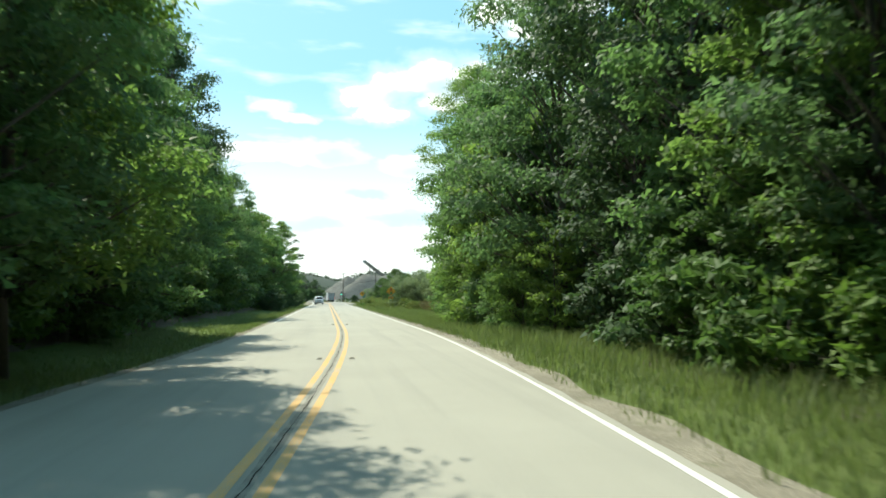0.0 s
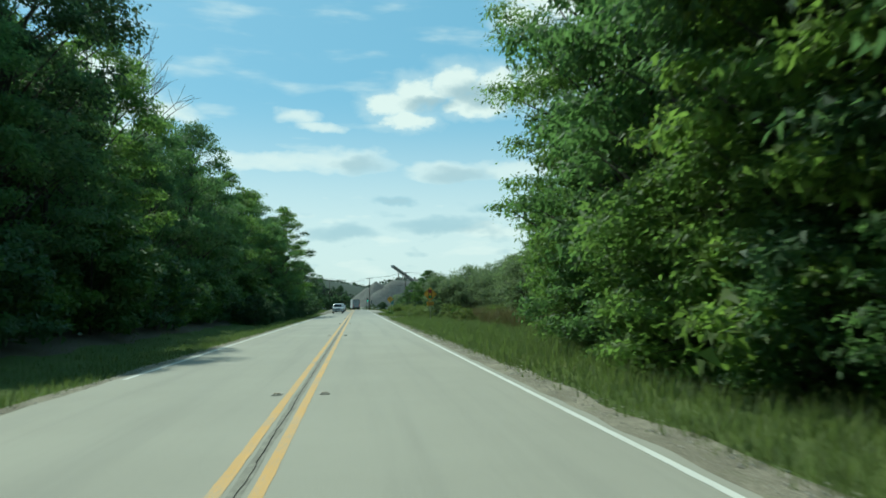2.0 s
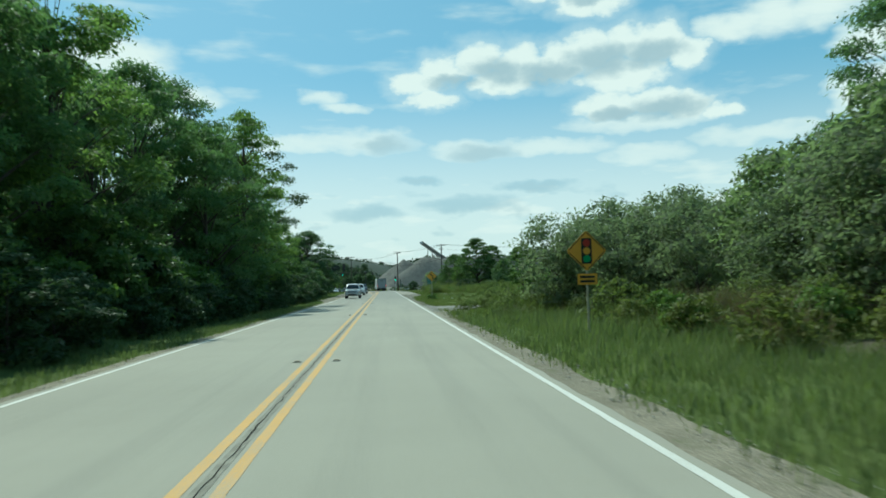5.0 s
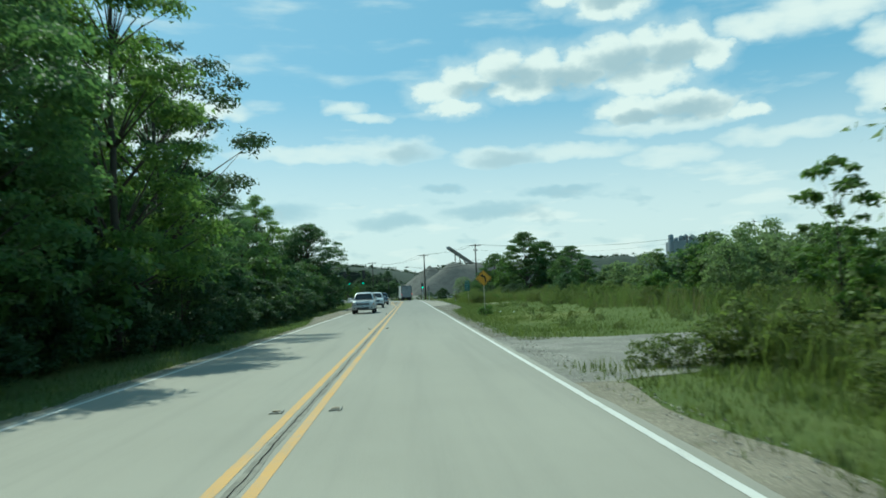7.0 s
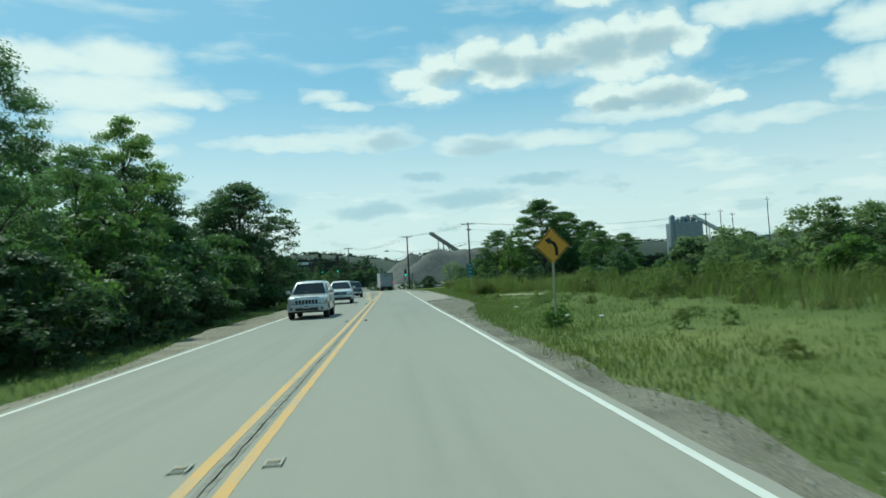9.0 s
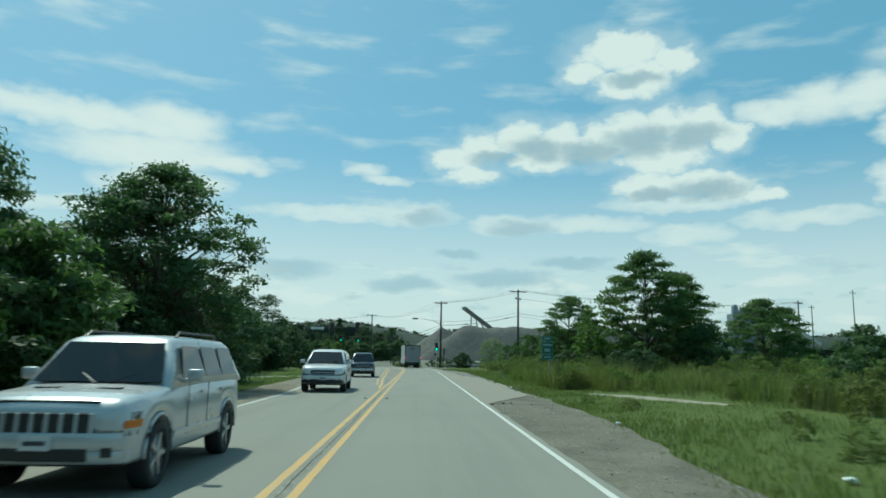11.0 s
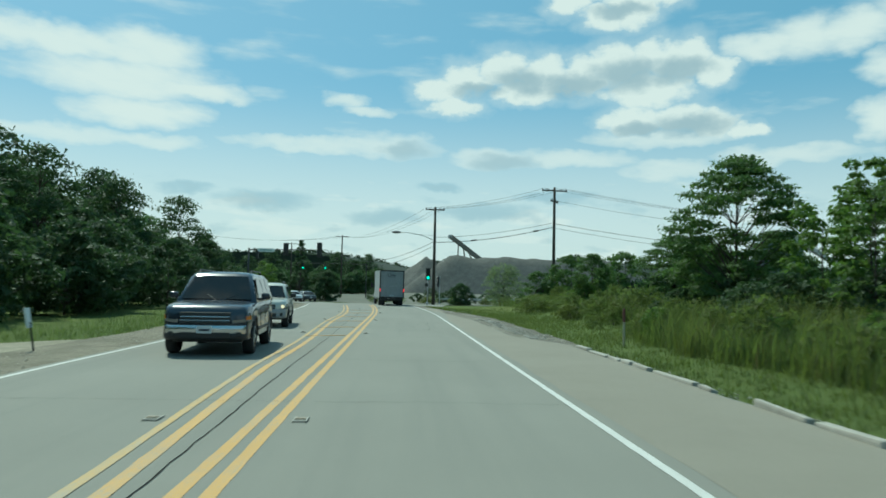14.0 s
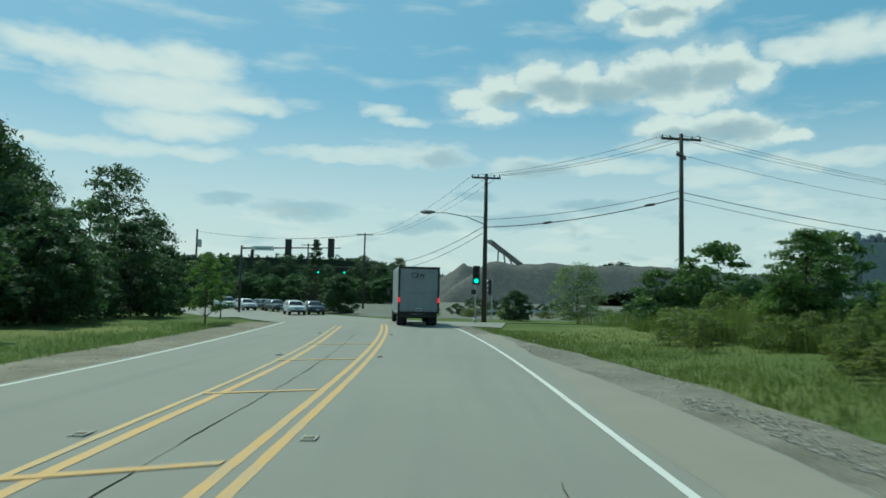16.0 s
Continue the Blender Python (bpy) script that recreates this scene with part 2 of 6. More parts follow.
def gravel_mat(name, lo, hi):
    k = Mat(name, 0.95)
    v = k.t.nodes.new("ShaderNodeTexVoronoi")
    v.inputs["Scale"].default_value = 28.0
    k.t.links.new(k.coords(), v.inputs["Vector"])
    c = k.mix(k.ramp(k.noise(0.7, 6.0, 0.65), 0.3, 0.7), lo, hi)
    c = k.mix(k.math("MULTIPLY", k.ramp(k.noise(0.35, 5.0, 0.6), 0.5, 0.72), 0.6), c, tuple(a * 0.6 for a in lo))
    c = k.mix(k.math("MULTIPLY", k.ramp(v.outputs["Distance"], 0.15, 0.6), 0.55), c, tuple(a * 0.45 for a in lo))
    c = k.mix(k.math("MULTIPLY", k.ramp(k.noise(3.0, 4.0), 0.55, 0.75), 0.5), c, (0.10, 0.12, 0.05))
    k.b.inputs["Specular IOR Level"].default_value = 0.12
    k.color(c).bump(v.outputs["Distance"], 0.6, 0.03)
    return k.m


M_ASPHALT = asphalt_mat("old_pale_asphalt", 0.60, (112.0, 168.0))
M_ASPHALT_GREY = asphalt_mat("old_grey_asphalt", 0.60)
M_YELLOW = paint_mat("worn_yellow_paint", (0.54, 0.31, 0.085), (0.28, 0.265, 0.22), 0.47)
M_WHITE = paint_mat("worn_white_paint", (0.60, 0.59, 0.55), (0.30, 0.285, 0.24), 0.52)
M_FADED = paint_mat("faded_yellow_paint", (0.50, 0.32, 0.11), (0.29, 0.275, 0.225), 0.45)
M_CRACK = plain("tar_crack", (0.032, 0.030, 0.027), 0.95)
M_CRACK.node_tree.nodes["Principled BSDF"].inputs["Specular IOR Level"].default_value = 0.05
M_GROUND = ground_mat()
M_GRAVEL = gravel_mat("shoulder_gravel", (0.150, 0.138, 0.108), (0.300, 0.278, 0.222))
M_DRIVE = gravel_mat("pale_drive_gravel", (0.22, 0.21, 0.185), (0.42, 0.40, 0.355))
M_GRIT = gravel_mat("grey_shoulder_grit", (0.18, 0.165, 0.135), (0.37, 0.34, 0.28))
M_SAND = gravel_mat("sandy_shoulder", (0.21, 0.188, 0.145), (0.39, 0.352, 0.275))
M_SOIL = gravel_mat("bare_pale_soil", (0.32, 0.29, 0.22), (0.50, 0.46, 0.36))
M_KERB = plain("weathered_concrete", (0.33, 0.31, 0.27), 0.9, 0, 0.3, 6)
M_BARK = plain("grey_brown_bark", (0.075, 0.062, 0.048), 0.95, 0, 0.45, 7)
M_LEAF = [
    foliage("leaf_mid_green", (0.060, 0.100, 0.036), (0.115, 0.180, 0.055)),
    foliage("leaf_dark_green", (0.048, 0.085, 0.042), (0.095, 0.150, 0.060)),
    foliage("leaf_bright_green", (0.080, 0.130, 0.032), (0.150, 0.225, 0.055)),
]
# Lighter copies of the M_LEAF greens; the colour lifts the shaded woods
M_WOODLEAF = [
    foliage("wood_leaf_mid_lit", (0.084, 0.138, 0.062), (0.160, 0.240, 0.098), 0.55, 0.58),
    foliage("wood_leaf_dark_lit", (0.074, 0.122, 0.066), (0.142, 0.208, 0.100), 0.55, 0.58),
    foliage("wood_leaf_bright_lit", (0.102, 0.156, 0.052), (0.195, 0.270, 0.084), 0.55, 0.60),
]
M_WILLOW = foliage("willow_leaf", (0.125, 0.158, 0.080), (0.205, 0.248, 0.126), 0.6, 0.60)
M_OSIER = foliage("osier_leaf", (0.130, 0.154, 0.098), (0.210, 0.240, 0.152), 0.6, 0.60)
M_GRASS = foliage("grass_blade", (0.092, 0.112, 0.034), (0.170, 0.192, 0.064), 0.65, 0.42)
M_VERGE = foliage("lush_verge_blade", (0.098, 0.124, 0.046), (0.188, 0.220, 0.088), 0.6, 0.42)
M_DRYGRASS = foliage("dry_grass_blade", (0.11, 0.09, 0.05), (0.19, 0.155, 0.085), 0.7, 0.3)
M_WEED = foliage("weed_leaf", (0.086, 0.110, 0.034), (0.168, 0.196, 0.068), 0.6, 0.52)
M_WEEDTOP = foliage("yellowing_weed_leaf", (0.098, 0.116, 0.034), (0.190, 0.204, 0.068), 0.6, 0.44)
M_HILL = plain("dull_wooded_hill", (0.022, 0.036, 0.024), 0.95, 0, 0.35, 0.05)
M_WOOD_POLE = plain("creosoted_pole", (0.055, 0.045, 0.036), 0.9, 0, 0.4, 9)
M_GALV = plain("galvanised_steel", (0.42, 0.43, 0.43), 0.5, 0.6, 0.15, 8)
M_DARK = plain("dark_rubber", (0.018, 0.018, 0.019), 0.75)
M_BLACKMETAL = plain("black_painted_metal", (0.02, 0.021, 0.02), 0.45)
M_WIRE = plain("cable_black", (0.015, 0.015, 0.015), 0.6)

# ---- small builders ----


def thing(name, label, category, group="", kind="", at=None):
    ob = new(name)
    if at is not None:
        ob.matrix_world = at
    return tagged(ob, label, category, group, kind)


def part(name, bm, material, parent=None, label="", smooth=False):
    me = bpy.data.meshes.new(name)
    bm.to_mesh(me)
    bm.free()
    me.materials.append(material)
    if smooth:
        me.shade_smooth()
    ob = new(name, me)
    if parent:
        ob.parent = parent
    if label:
        ob["label"] = label
    return ob


def np_mesh(name, verts, faces, material, parent=None, label=""):
    """A mesh of equal-sided faces from arrays."""
    verts, faces = np.asarray(verts, np.float32), np.asarray(faces, np.int32)
    me = bpy.data.meshes.new(name)
    me.vertices.add(len(verts))
    me.vertices.foreach_set("co", verts.ravel())
    n, k = faces.shape
    me.loops.add(n * k)
    me.loops.foreach_set("vertex_index", faces.ravel())
    me.polygons.add(n)
    me.polygons.foreach_set("loop_start", np.arange(0, n * k, k, dtype=np.int32))
    me.update(calc_edges=True)
    me.materials.append(material)
    ob = new(name, me)
    if parent:
        ob.parent = parent
    if label:
        ob["label"] = label
    return ob


def box(bm, cx, cy, cz, sx, sy, sz, bevel=0.0, rot=None):
    r = bmesh.ops.create_cube(bm, size=1.0)
    m = Matrix.Translation((cx, cy, cz)) @ (rot or Matrix.Identity(4)) @ Matrix.Diagonal((sx, sy, sz, 1))
    bmesh.ops.transform(bm, matrix=m, verts=r["verts"])
    if bevel:
        edges = {e for v in r["verts"] for e in v.link_edges}
        bmesh.ops.bevel(bm, geom=list(edges), offset=bevel, segments=2, affect="EDGES", profile=0.6)
    return bm


def tube(bm, pts, radii, sides=8):
    """A tapered round bar along points."""
    rings = []
    for i, p in enumerate(pts):
        p = Vector(p)
        d = (Vector(pts[min(i + 1, len(pts) - 1)]) - Vector(pts[max(i - 1, 0)])).normalized()
        a = d.orthogonal().normalized() if abs(d.z) < 0.9 else d.cross(Vector((0, 1, 0))).normalized()
        b = d.cross(a)
        r = radii[i] if hasattr(radii, "__len__") else radii
        rings.append([bm.verts.new(p + r * (math.cos(2 * math.pi * k / sides) * a + math.sin(2 * math.pi * k / sides) * b)) for k in range(sides)])
    for u, v in zip(rings, rings[1:]):
        for k in range(sides):
            bm.faces.new((u[k], u[(k + 1) % sides], v[(k + 1) % sides], v[k]))
    bm.faces.new(list(reversed(rings[0])))
    bm.faces.new(rings[-1])
    return bm


def disc_bar(bm, c, axis, r, depth, sides=24, bevel=0.0):
    """A round plate or wheel: centre, axis letter, radius, depth."""
    res = bmesh.ops.create_cone(bm, cap_ends=True, segments=sides, radius1=r, radius2=r, depth=depth)
    turn = {"x": Matrix.Rotation(radians(90), 4, "Y"), "y": Matrix.Rotation(radians(90), 4, "X"), "z": Matrix.Identity(4)}[axis]
    bmesh.ops.transform(bm, matrix=Matrix.Translation(c) @ turn, verts=res["verts"])
    return bm


# ---- the road's line ----
def centre(y):
    """Sideways offset of the double yellow line."""
    if y < 0:
        return -0.00157 * 37 ** 2 + 0.116 * y
    if y < 37:
        return -0.00157 * (37 - y) ** 2
    if y < 210:
        return 0.0
    if y < 240:
        return -0.0016 * (y - 210) ** 2
    return -1.44 - 0.096 * (y - 240) - 0.0065 * (y - 240) ** 2


def smooth(a, b, v):
    v = min(1.0, max(0.0, (v - a) / (b - a)))
    return v * v * (3 - 2 * v)


def median(y):
    """Width by which the oncoming lane is pushed aside by the painted median."""
    return 0.5 * smooth(166, 176, y) + 0.5 * smooth(175, 190, y) + 0.5 * smooth(190, 208, y) + 0.6 * smooth(208, 234, y)


def left_edge(y):
    return centre(y) - 3.5 - 0.75 * median(y)


def right_edge(y):
    return centre(y) + 3.5 - 0.05 * smooth(140, 150, y)


def dip(x, y):
    """Gentle fall of the ground beyond the crossing."""
    return 0.62 * smooth(240, 264, y) * (1 - smooth(300, 345, y)) * (1 - smooth(36, 58, abs(x)))


def ground_z(x, y):
    return bank_z(x, y) - dip(x, y)


def bank_z(x, y):
    d = x - centre(min(y, 262))
    if d < 0:
        d = -d - 0.75 * median(y)
        bank = 0.7 * smooth(6, 12, d) * (1 - smooth(150, 175, y))
        return -0.05 - 0.10 * smooth(3.9, 5.5, d) * (1 - smooth(174, 178, y)) + bank
    flat_r = smooth(98, 102, y) * (1 - smooth(116, 120, y))
    rise = (1 - flat_r) * 0.35 * smooth(7, 16, d) * smooth(90, 125, y) * (1 - smooth(225, 250, y))
    return -0.05 - 0.12 * smooth(4.6, 6.4, d) * (1 - smooth(225, 245, y)) * (1 - flat_r) + rise


def sheet_z(x, y):
    """Height of the ground sheet itself, between its rows."""
    k = math.floor((y + 40) / 3.0)
    t = (y + 40) / 3.0 - k
    z = []
    for yy in (-40 + 3.0 * k, -37 + 3.0 * k):
        z.append(ground_z(x, yy) + 0.10 * noise.noise(((x - centre(yy)) * 0.25, yy * 0.25, 0)))
    return z[0] * (1 - t) + z[1] * t


def strip(name, y0, y1, left, right, z, material, step=2.0, thick=0.0, parent=None):
    """A sheet along the road between two offset functions."""
    ys = np.linspace(y0, y1, max(2, int(abs(y1 - y0) / step) + 1))
    bm = bmesh.new()
    rows = []
    for y in ys:
        a, b = left(y), right(y)
        rows.append([bm.verts.new((a, y, z)), bm.verts.new((b, y, z))])
    for p, q in zip(rows, rows[1:]):
        bm.faces.new((p[0], p[1], q[1], q[0]))
    if thick:
        for side in (0, 1):
            low = [bm.verts.new((r[side].co.x, r[side].co.y, z - thick)) for r in rows]
            for i in range(len(rows) - 1):
                bm.faces.new((rows[i][side], rows[i + 1][side], low[i + 1], low[i]))
        bmesh.ops.recalc_face_normals(bm, faces=bm.faces[:])
    return part(name, bm, material, parent)


def build_ground():
    xs = [-3000, -1500, -700, -350, -180, -110, -75, -55, -42, -34, -28, -23, -19] + list(np.arange(-16, 16.1, 0.5)) + [18, 21, 25, 30, 36, 44, 56, 75, 110, 180, 350, 700, 1500, 3000]
    ys = [-1500, -700, -300, -150, -90, -60] + list(np.arange(-40, 265, 3.0)) + [270, 280, 295, 315, 340, 380, 450, 560, 750, 1100, 1700, 3000]
    v, f = [], []
    for y in ys:
        for x in xs:
            off = centre(y) if -60 < y < 262 and abs(x) < 17 else 0
            near = abs(x) < 60 and -60 < y < 320
            z = ground_z(x + off, y) if near else 0.0
            wob = noise.noise((x * 0.25, y * 0.25, 0)) * 0.10 if near and abs(x) > 6 and not (98 < y < 120 and x > 0) and not (174 < y < 206 and x < 0) and y < 236 else 0
            v.append((x + off, y, z + wob))
    n = len(xs)
    for j in range(len(ys) - 1):
        for i in range(n - 1):
            a = j * n + i
            f.append((a, a + 1, a + n + 1, a + n))
    ob = np_mesh("ground", v, f, M_GROUND)
    tagged(ob, "rough green grassy ground with bare earth patches", "ground", kind="structure")


build_ground()


def build_road():
    def right_side(y):
        return right_edge(y) + 0.17 + 0.06 * noise.noise((y * 0.9, 1, 5)) + 0.03 * noise.noise((y * 4.0, 1, 5)) + 2.18 * min(1.0, max(0.0, (y - 163.2) / 5.6 + 0.05 * noise.noise((y * 2.0, 0, 3)))) * (1 - 0.45 * smooth(193.5, 197.5, y) - 0.55 * smooth(206, 228, y))

    road = strip("road", -60, 240, lambda y: left_edge(y) - 0.17 - 0.06 * noise.noise((y * 0.9, 4, 5)) - 0.03 * noise.noise((y * 4.0, 4, 5)), right_side, 0.0, M_ASPHALT, 0.25, 0.12)
    tagged(road, "pale worn two-lane asphalt road", "road", kind="structure")
    z = 0.003

    def line(name, y0, y1, off, w, mat, label, lift=0.0):
        rag = 0.10 * w
        ob = strip(name, y0, y1, lambda y: off(y) - w / 2 + rag * noise.noise((y * 4.0, off(0) * 9, 1)), lambda y: off(y) + w / 2 + rag * noise.noise((y * 4.6, off(0) * 9, 6)), z + lift, mat, 0.3)
        tagged(ob, label, "road marking", kind="structure")

    line("edge_line", -60, 236, lambda y: right_edge(y), 0.09, M_WHITE, "worn white edge line on asphalt")
    line("edge_line", 44, 236, lambda y: left_edge(y), 0.085, M_WHITE, "worn white edge line on asphalt")
    line("centre_line", -60, 236, lambda y: centre(y) + 0.155, 0.11, M_YELLOW, "worn double yellow centre line stripe")
    line("centre_line", -60, 176, lambda y: centre(y) - 0.155, 0.11, M_YELLOW, "worn double yellow centre line stripe")
    line("centre_line", 176, 236, lambda y: centre(y) - 0.12 + 0.06 * smooth(176, 180, y), 0.11, M_YELLOW, "worn double yellow centre line stripe")
    line("median_line", 173, 233, lambda y: centre(y) - 0.12 - max(0.04, median(y) - 0.24), 0.12, M_YELLOW, "worn yellow line along the painted median", 0.002)
    line("median_line", 177, 233, lambda y: centre(y) - 0.13 - median(y), 0.09, M_FADED, "worn yellow line along the painted median", 0.003)
    for y in (195.4, 199.9, 204.65, 209.3, 214.6, 219.8):
        bm = bmesh.new()
        a, c = centre(y) - 0.10 - median(y), centre(y) - 0.14
        pts = [(a, y), (c, y + 0.62), (c, y + 0.76), (a, y + 0.14)]
        top, low = [bm.verts.new((p, q, 0.0115)) for p, q in pts], [bm.verts.new((p, q, 0.001)) for p, q in pts]
        bm.faces.new(top)
        for n in range(4):
            bm.faces.new((low[n], low[(n + 1) % 4], top[(n + 1) % 4], top[n]))
        tagged(part("median_bar", bm, M_YELLOW), "worn yellow cross bar of the painted median", "road marking", "median bars", "structure")
    # crumbled joint between the yellow lines
    joint = Mat("crumbled_joint", 0.95)
    joint.color(joint.mix(joint.ramp(joint.noise(5.0, 5.0, 0.7), 0.35, 0.7), (0.165, 0.155, 0.13), (0.28, 0.265, 0.22))).bump(joint.noise(30.0), 0.5, 0.01)
    tagged(strip("road_joint", -60, 174, lambda y: centre(y) - 0.055 + 0.03 * noise.noise((y * 0.8, 2, 0)) + 0.015 * noise.noise((y * 4, 2, 0)), lambda y: centre(y) + 0.05 + 0.03 * noise.noise((y * 0.8, 8, 0)) + 0.015 * noise.noise((y * 4, 5, 0)), 0.003, joint.m, 0.3), "crumbled grey joint between the yellow lines", "crack", kind="structure")

    def crack(points, wide):
        """A jagged crack through a few turning points."""
        bm = bmesh.new()
        prev = None
        for (ax, ay), (bx, by) in zip(points, points[1:]):
            n = max(3, int(math.hypot(bx - ax, by - ay) / 0.10))
            d = Vector((by - ay, ax - bx, 0)).normalized()
            for k in range(n + 1):
                px, py = ax + (bx - ax) * k / n, ay + (by - ay) * k / n
                c = Vector((px, py, 0.009)) + d * 0.035 * noise.noise((px * 7, py * 7, 3))
                w = d * wide * (0.6 + 0.7 * abs(noise.noise((px * 9, py * 9, 1))))
                cur = (bm.verts.new(c - w), bm.verts.new(c + w))
                if prev:
                    bm.faces.new((prev[0], prev[1], cur[1], cur[0]))
                prev = cur
        tagged(part("road_crack", bm, M_CRACK), "jagged dark crack in the asphalt lane", "crack", kind="structure")

    crack([(2.55, 204.9), (2.44, 202.8), (2.50, 201.6), (2.42, 200.0), (2.19, 199.66), (1.2, 199.9)], 0.0045)
    crack([(2.30, 199.7), (2.41, 199.0), (2.7, 198.2)], 0.005)
    crack([(1.67, 202.0), (1.95, 201.4), (1.9, 200.6)], 0.003)
    crack([(3.72, 163.0), (4.05, 163.7), (4.22, 164.9), (4.62, 165.4), (4.80, 166.6), (5.30, 167.2), (5.72, 168.8)], 0.005)
    # wandering tar crack along the middle joint
    bm = bmesh.new()
    prev = None
    for i in range(1600):
        y = -30 + 0.16 * i
        x = centre(y) - 0.5 * median(y) + 0.03 * noise.noise((y * 0.35, 3.1, 0)) + 0.022 * noise.noise((y * 2.6, 1, 0)) + 0.016 * noise.noise((y * 9.0, 4, 0))
        w = max(0.002, 0.006 + 0.008 * noise.noise((y * 0.8, 9, 0)) + 0.005 * noise.noise((y * 5.0, 2, 0)))
        cur = (bm.verts.new((x - w, y, z + 0.003)), bm.verts.new((x + w, y, z + 0.003)))
        if prev:
            bm.faces.new((prev[0], prev[1], cur[1], cur[0]))
        prev = cur
    tagged(part("road_crack", bm, M_CRACK), "dark sealed crack along the middle of the road", "crack", kind="structure")
    rnd = random.Random(5)
    for y0 in (139, 158.9, 171, 184, 189, 195.5, 203):
        bm = bmesh.new()
        prev = None
        a, b = (left_edge(y0), right_edge(y0)) if rnd.random() < 0.5 else (centre(y0) + 0.3, right_edge(y0) - rnd.random())
        for i in range(30):
            x = a + (b - a) * i / 29
            yy = y0 + 0.12 * noise.noise((x * 0.8, y0, 0)) + 0.05 * noise.noise((x * 4, y0, 2))
            w = 0.002 + 0.003 * rnd.random()
            cur = (bm.verts.new((x, yy - w, z + 0.004)), bm.verts.new((x, yy + w, z + 0.004)))
            if prev:
                bm.faces.new((prev[0], cur[0], cur[1], prev[1]))
            prev = cur
        tagged(part("road_crack", bm, M_CRACK), "thin dark crack across the asphalt", "crack", kind="structure")
    # dusty brown film on the asphalt outside the edge line
    dust = Mat("dusty_asphalt", 0.9)
    grain, blot = dust.noise(50.0, 3.0, 0.7), dust.noise(0.6, 5.0, 0.65)
    dust.color(dust.mix(dust.math("MULTIPLY", dust.ramp(grain, 0.4, 0.8), 0.4), dust.mix(blot, (0.180, 0.162, 0.128), (0.255, 0.231, 0.185)), (0.31, 0.285, 0.235))).bump(grain, 0.4, 0.01)
    tagged(strip("dusty_shoulder", 163.4, 228, lambda y: right_edge(y) + 0.20 + 0.12 * noise.noise((y * 0.5, 4, 0)) + 0.9 * smooth(205, 228, y), lambda y: max(right_side(y) - 0.04, right_edge(y) + 0.22), 0.002, dust.m, 0.4), "dusty brown asphalt shoulder beside the kerb", "shoulder", kind="structure")
    # gravel shoulders
    for name, y0, y1, a, b in (
        ("shoulder_left", -60, 236, lambda y: left_edge(y) - 0.5 - 1.4 * smooth(128, 146, y) - 0.22 * noise.noise((y * 0.35, 0, 0)), lambda y: left_edge(y) - 0.06),
        ("shoulder_right", -60, 104, lambda y: right_edge(y) + 0.06, lambda y: right_edge(y) + 0.75 + 1.8 * smooth(138, 160, y) + 0.3 * noise.noise((y * 0.4, 7, 0)) + 0.15 * noise.noise((y * 1.7, 3, 0))),
        ("shoulder_right", 104, 114.5, lambda y: right_edge(y) + 0.06, lambda y: right_edge(y) + 0.75 + 1.8 * smooth(138, 160, y) + 0.3 * noise.noise((y * 0.4, 7, 0)) + 0.15 * noise.noise((y * 1.7, 3, 0))),
        ("shoulder_right", 114.5, 171, lambda y: right_edge(y) + 0.06, lambda y: right_edge(y) + 0.75 + 1.8 * smooth(138, 160, y) + 0.3 * noise.noise((y * 0.4, 7, 0)) + 0.15 * noise.noise((y * 1.7, 3, 0))),
        ("shoulder_right", 193.4, 236, lambda y: right_edge(y) + 0.06, lambda y: right_edge(y) + 2.75 - 1.7 * smooth(208, 232, y) + 0.3 * noise.noise((y * 0.4, 7, 0)))):
        tagged(strip(name, y0, y1, a, b, -0.012, M_GRIT if y0 > 190 else M_DRIVE if y0 == 104 else M_SAND if y0 < 0 else M_GRAVEL, 0.8), "dusty gravel road shoulder", "shoulder", kind="structure")
    return road


build_road()


def forest_floor(name, y0, y1, near, far, side):
    """Leaf litter on the ground below a wood, with a ragged edge towards the verge."""
    v, f = [], []
    ys = np.arange(y0, y1 + 0.1, 1.5)
    for y in ys:
        a = near(y) + 0.7 * noise.noise((y * 0.3, side, 4)) + 0.3 * noise.noise((y * 1.3, side, 2))
        for q in range(12):
            x = side * (a + (far - a) * (q / 11) ** 1.4) + centre(y)
            v.append((x, y, sheet_z(x, y) + (0.035 if q else -0.02)))
    for j in range(len(ys) - 1):
        for q in range(11):
            k = j * 12 + q
            f.append((k, k + 1, k + 13, k + 12) if side > 0 else (k, k + 12, k + 13, k + 1))
    litter = Mat("dark_leaf_litter", 0.95)
    fine = litter.noise(7.0, 5.0, 0.7)
    litter.color(litter.mix(litter.ramp(fine, 0.35, 0.7), litter.mix(litter.noise(0.8, 4.0), (0.040, 0.034, 0.022), (0.070, 0.058, 0.038)), (0.105, 0.085, 0.055))).bump(fine, 0.7, 0.05)
    tagged(np_mesh(name, v, f, litter.m), "dark leaf litter and bare earth below the wood", "ground", kind="structure")


forest_floor("forest_floor", -30, 84, lambda y: 7.0 + 2.6 * smooth(50, 60, y), 28.0, 1)
forest_floor("forest_floor", -30, 158, lambda y: 7.8 + 1.6 * smooth(80, 92, y), 28.0, -1)


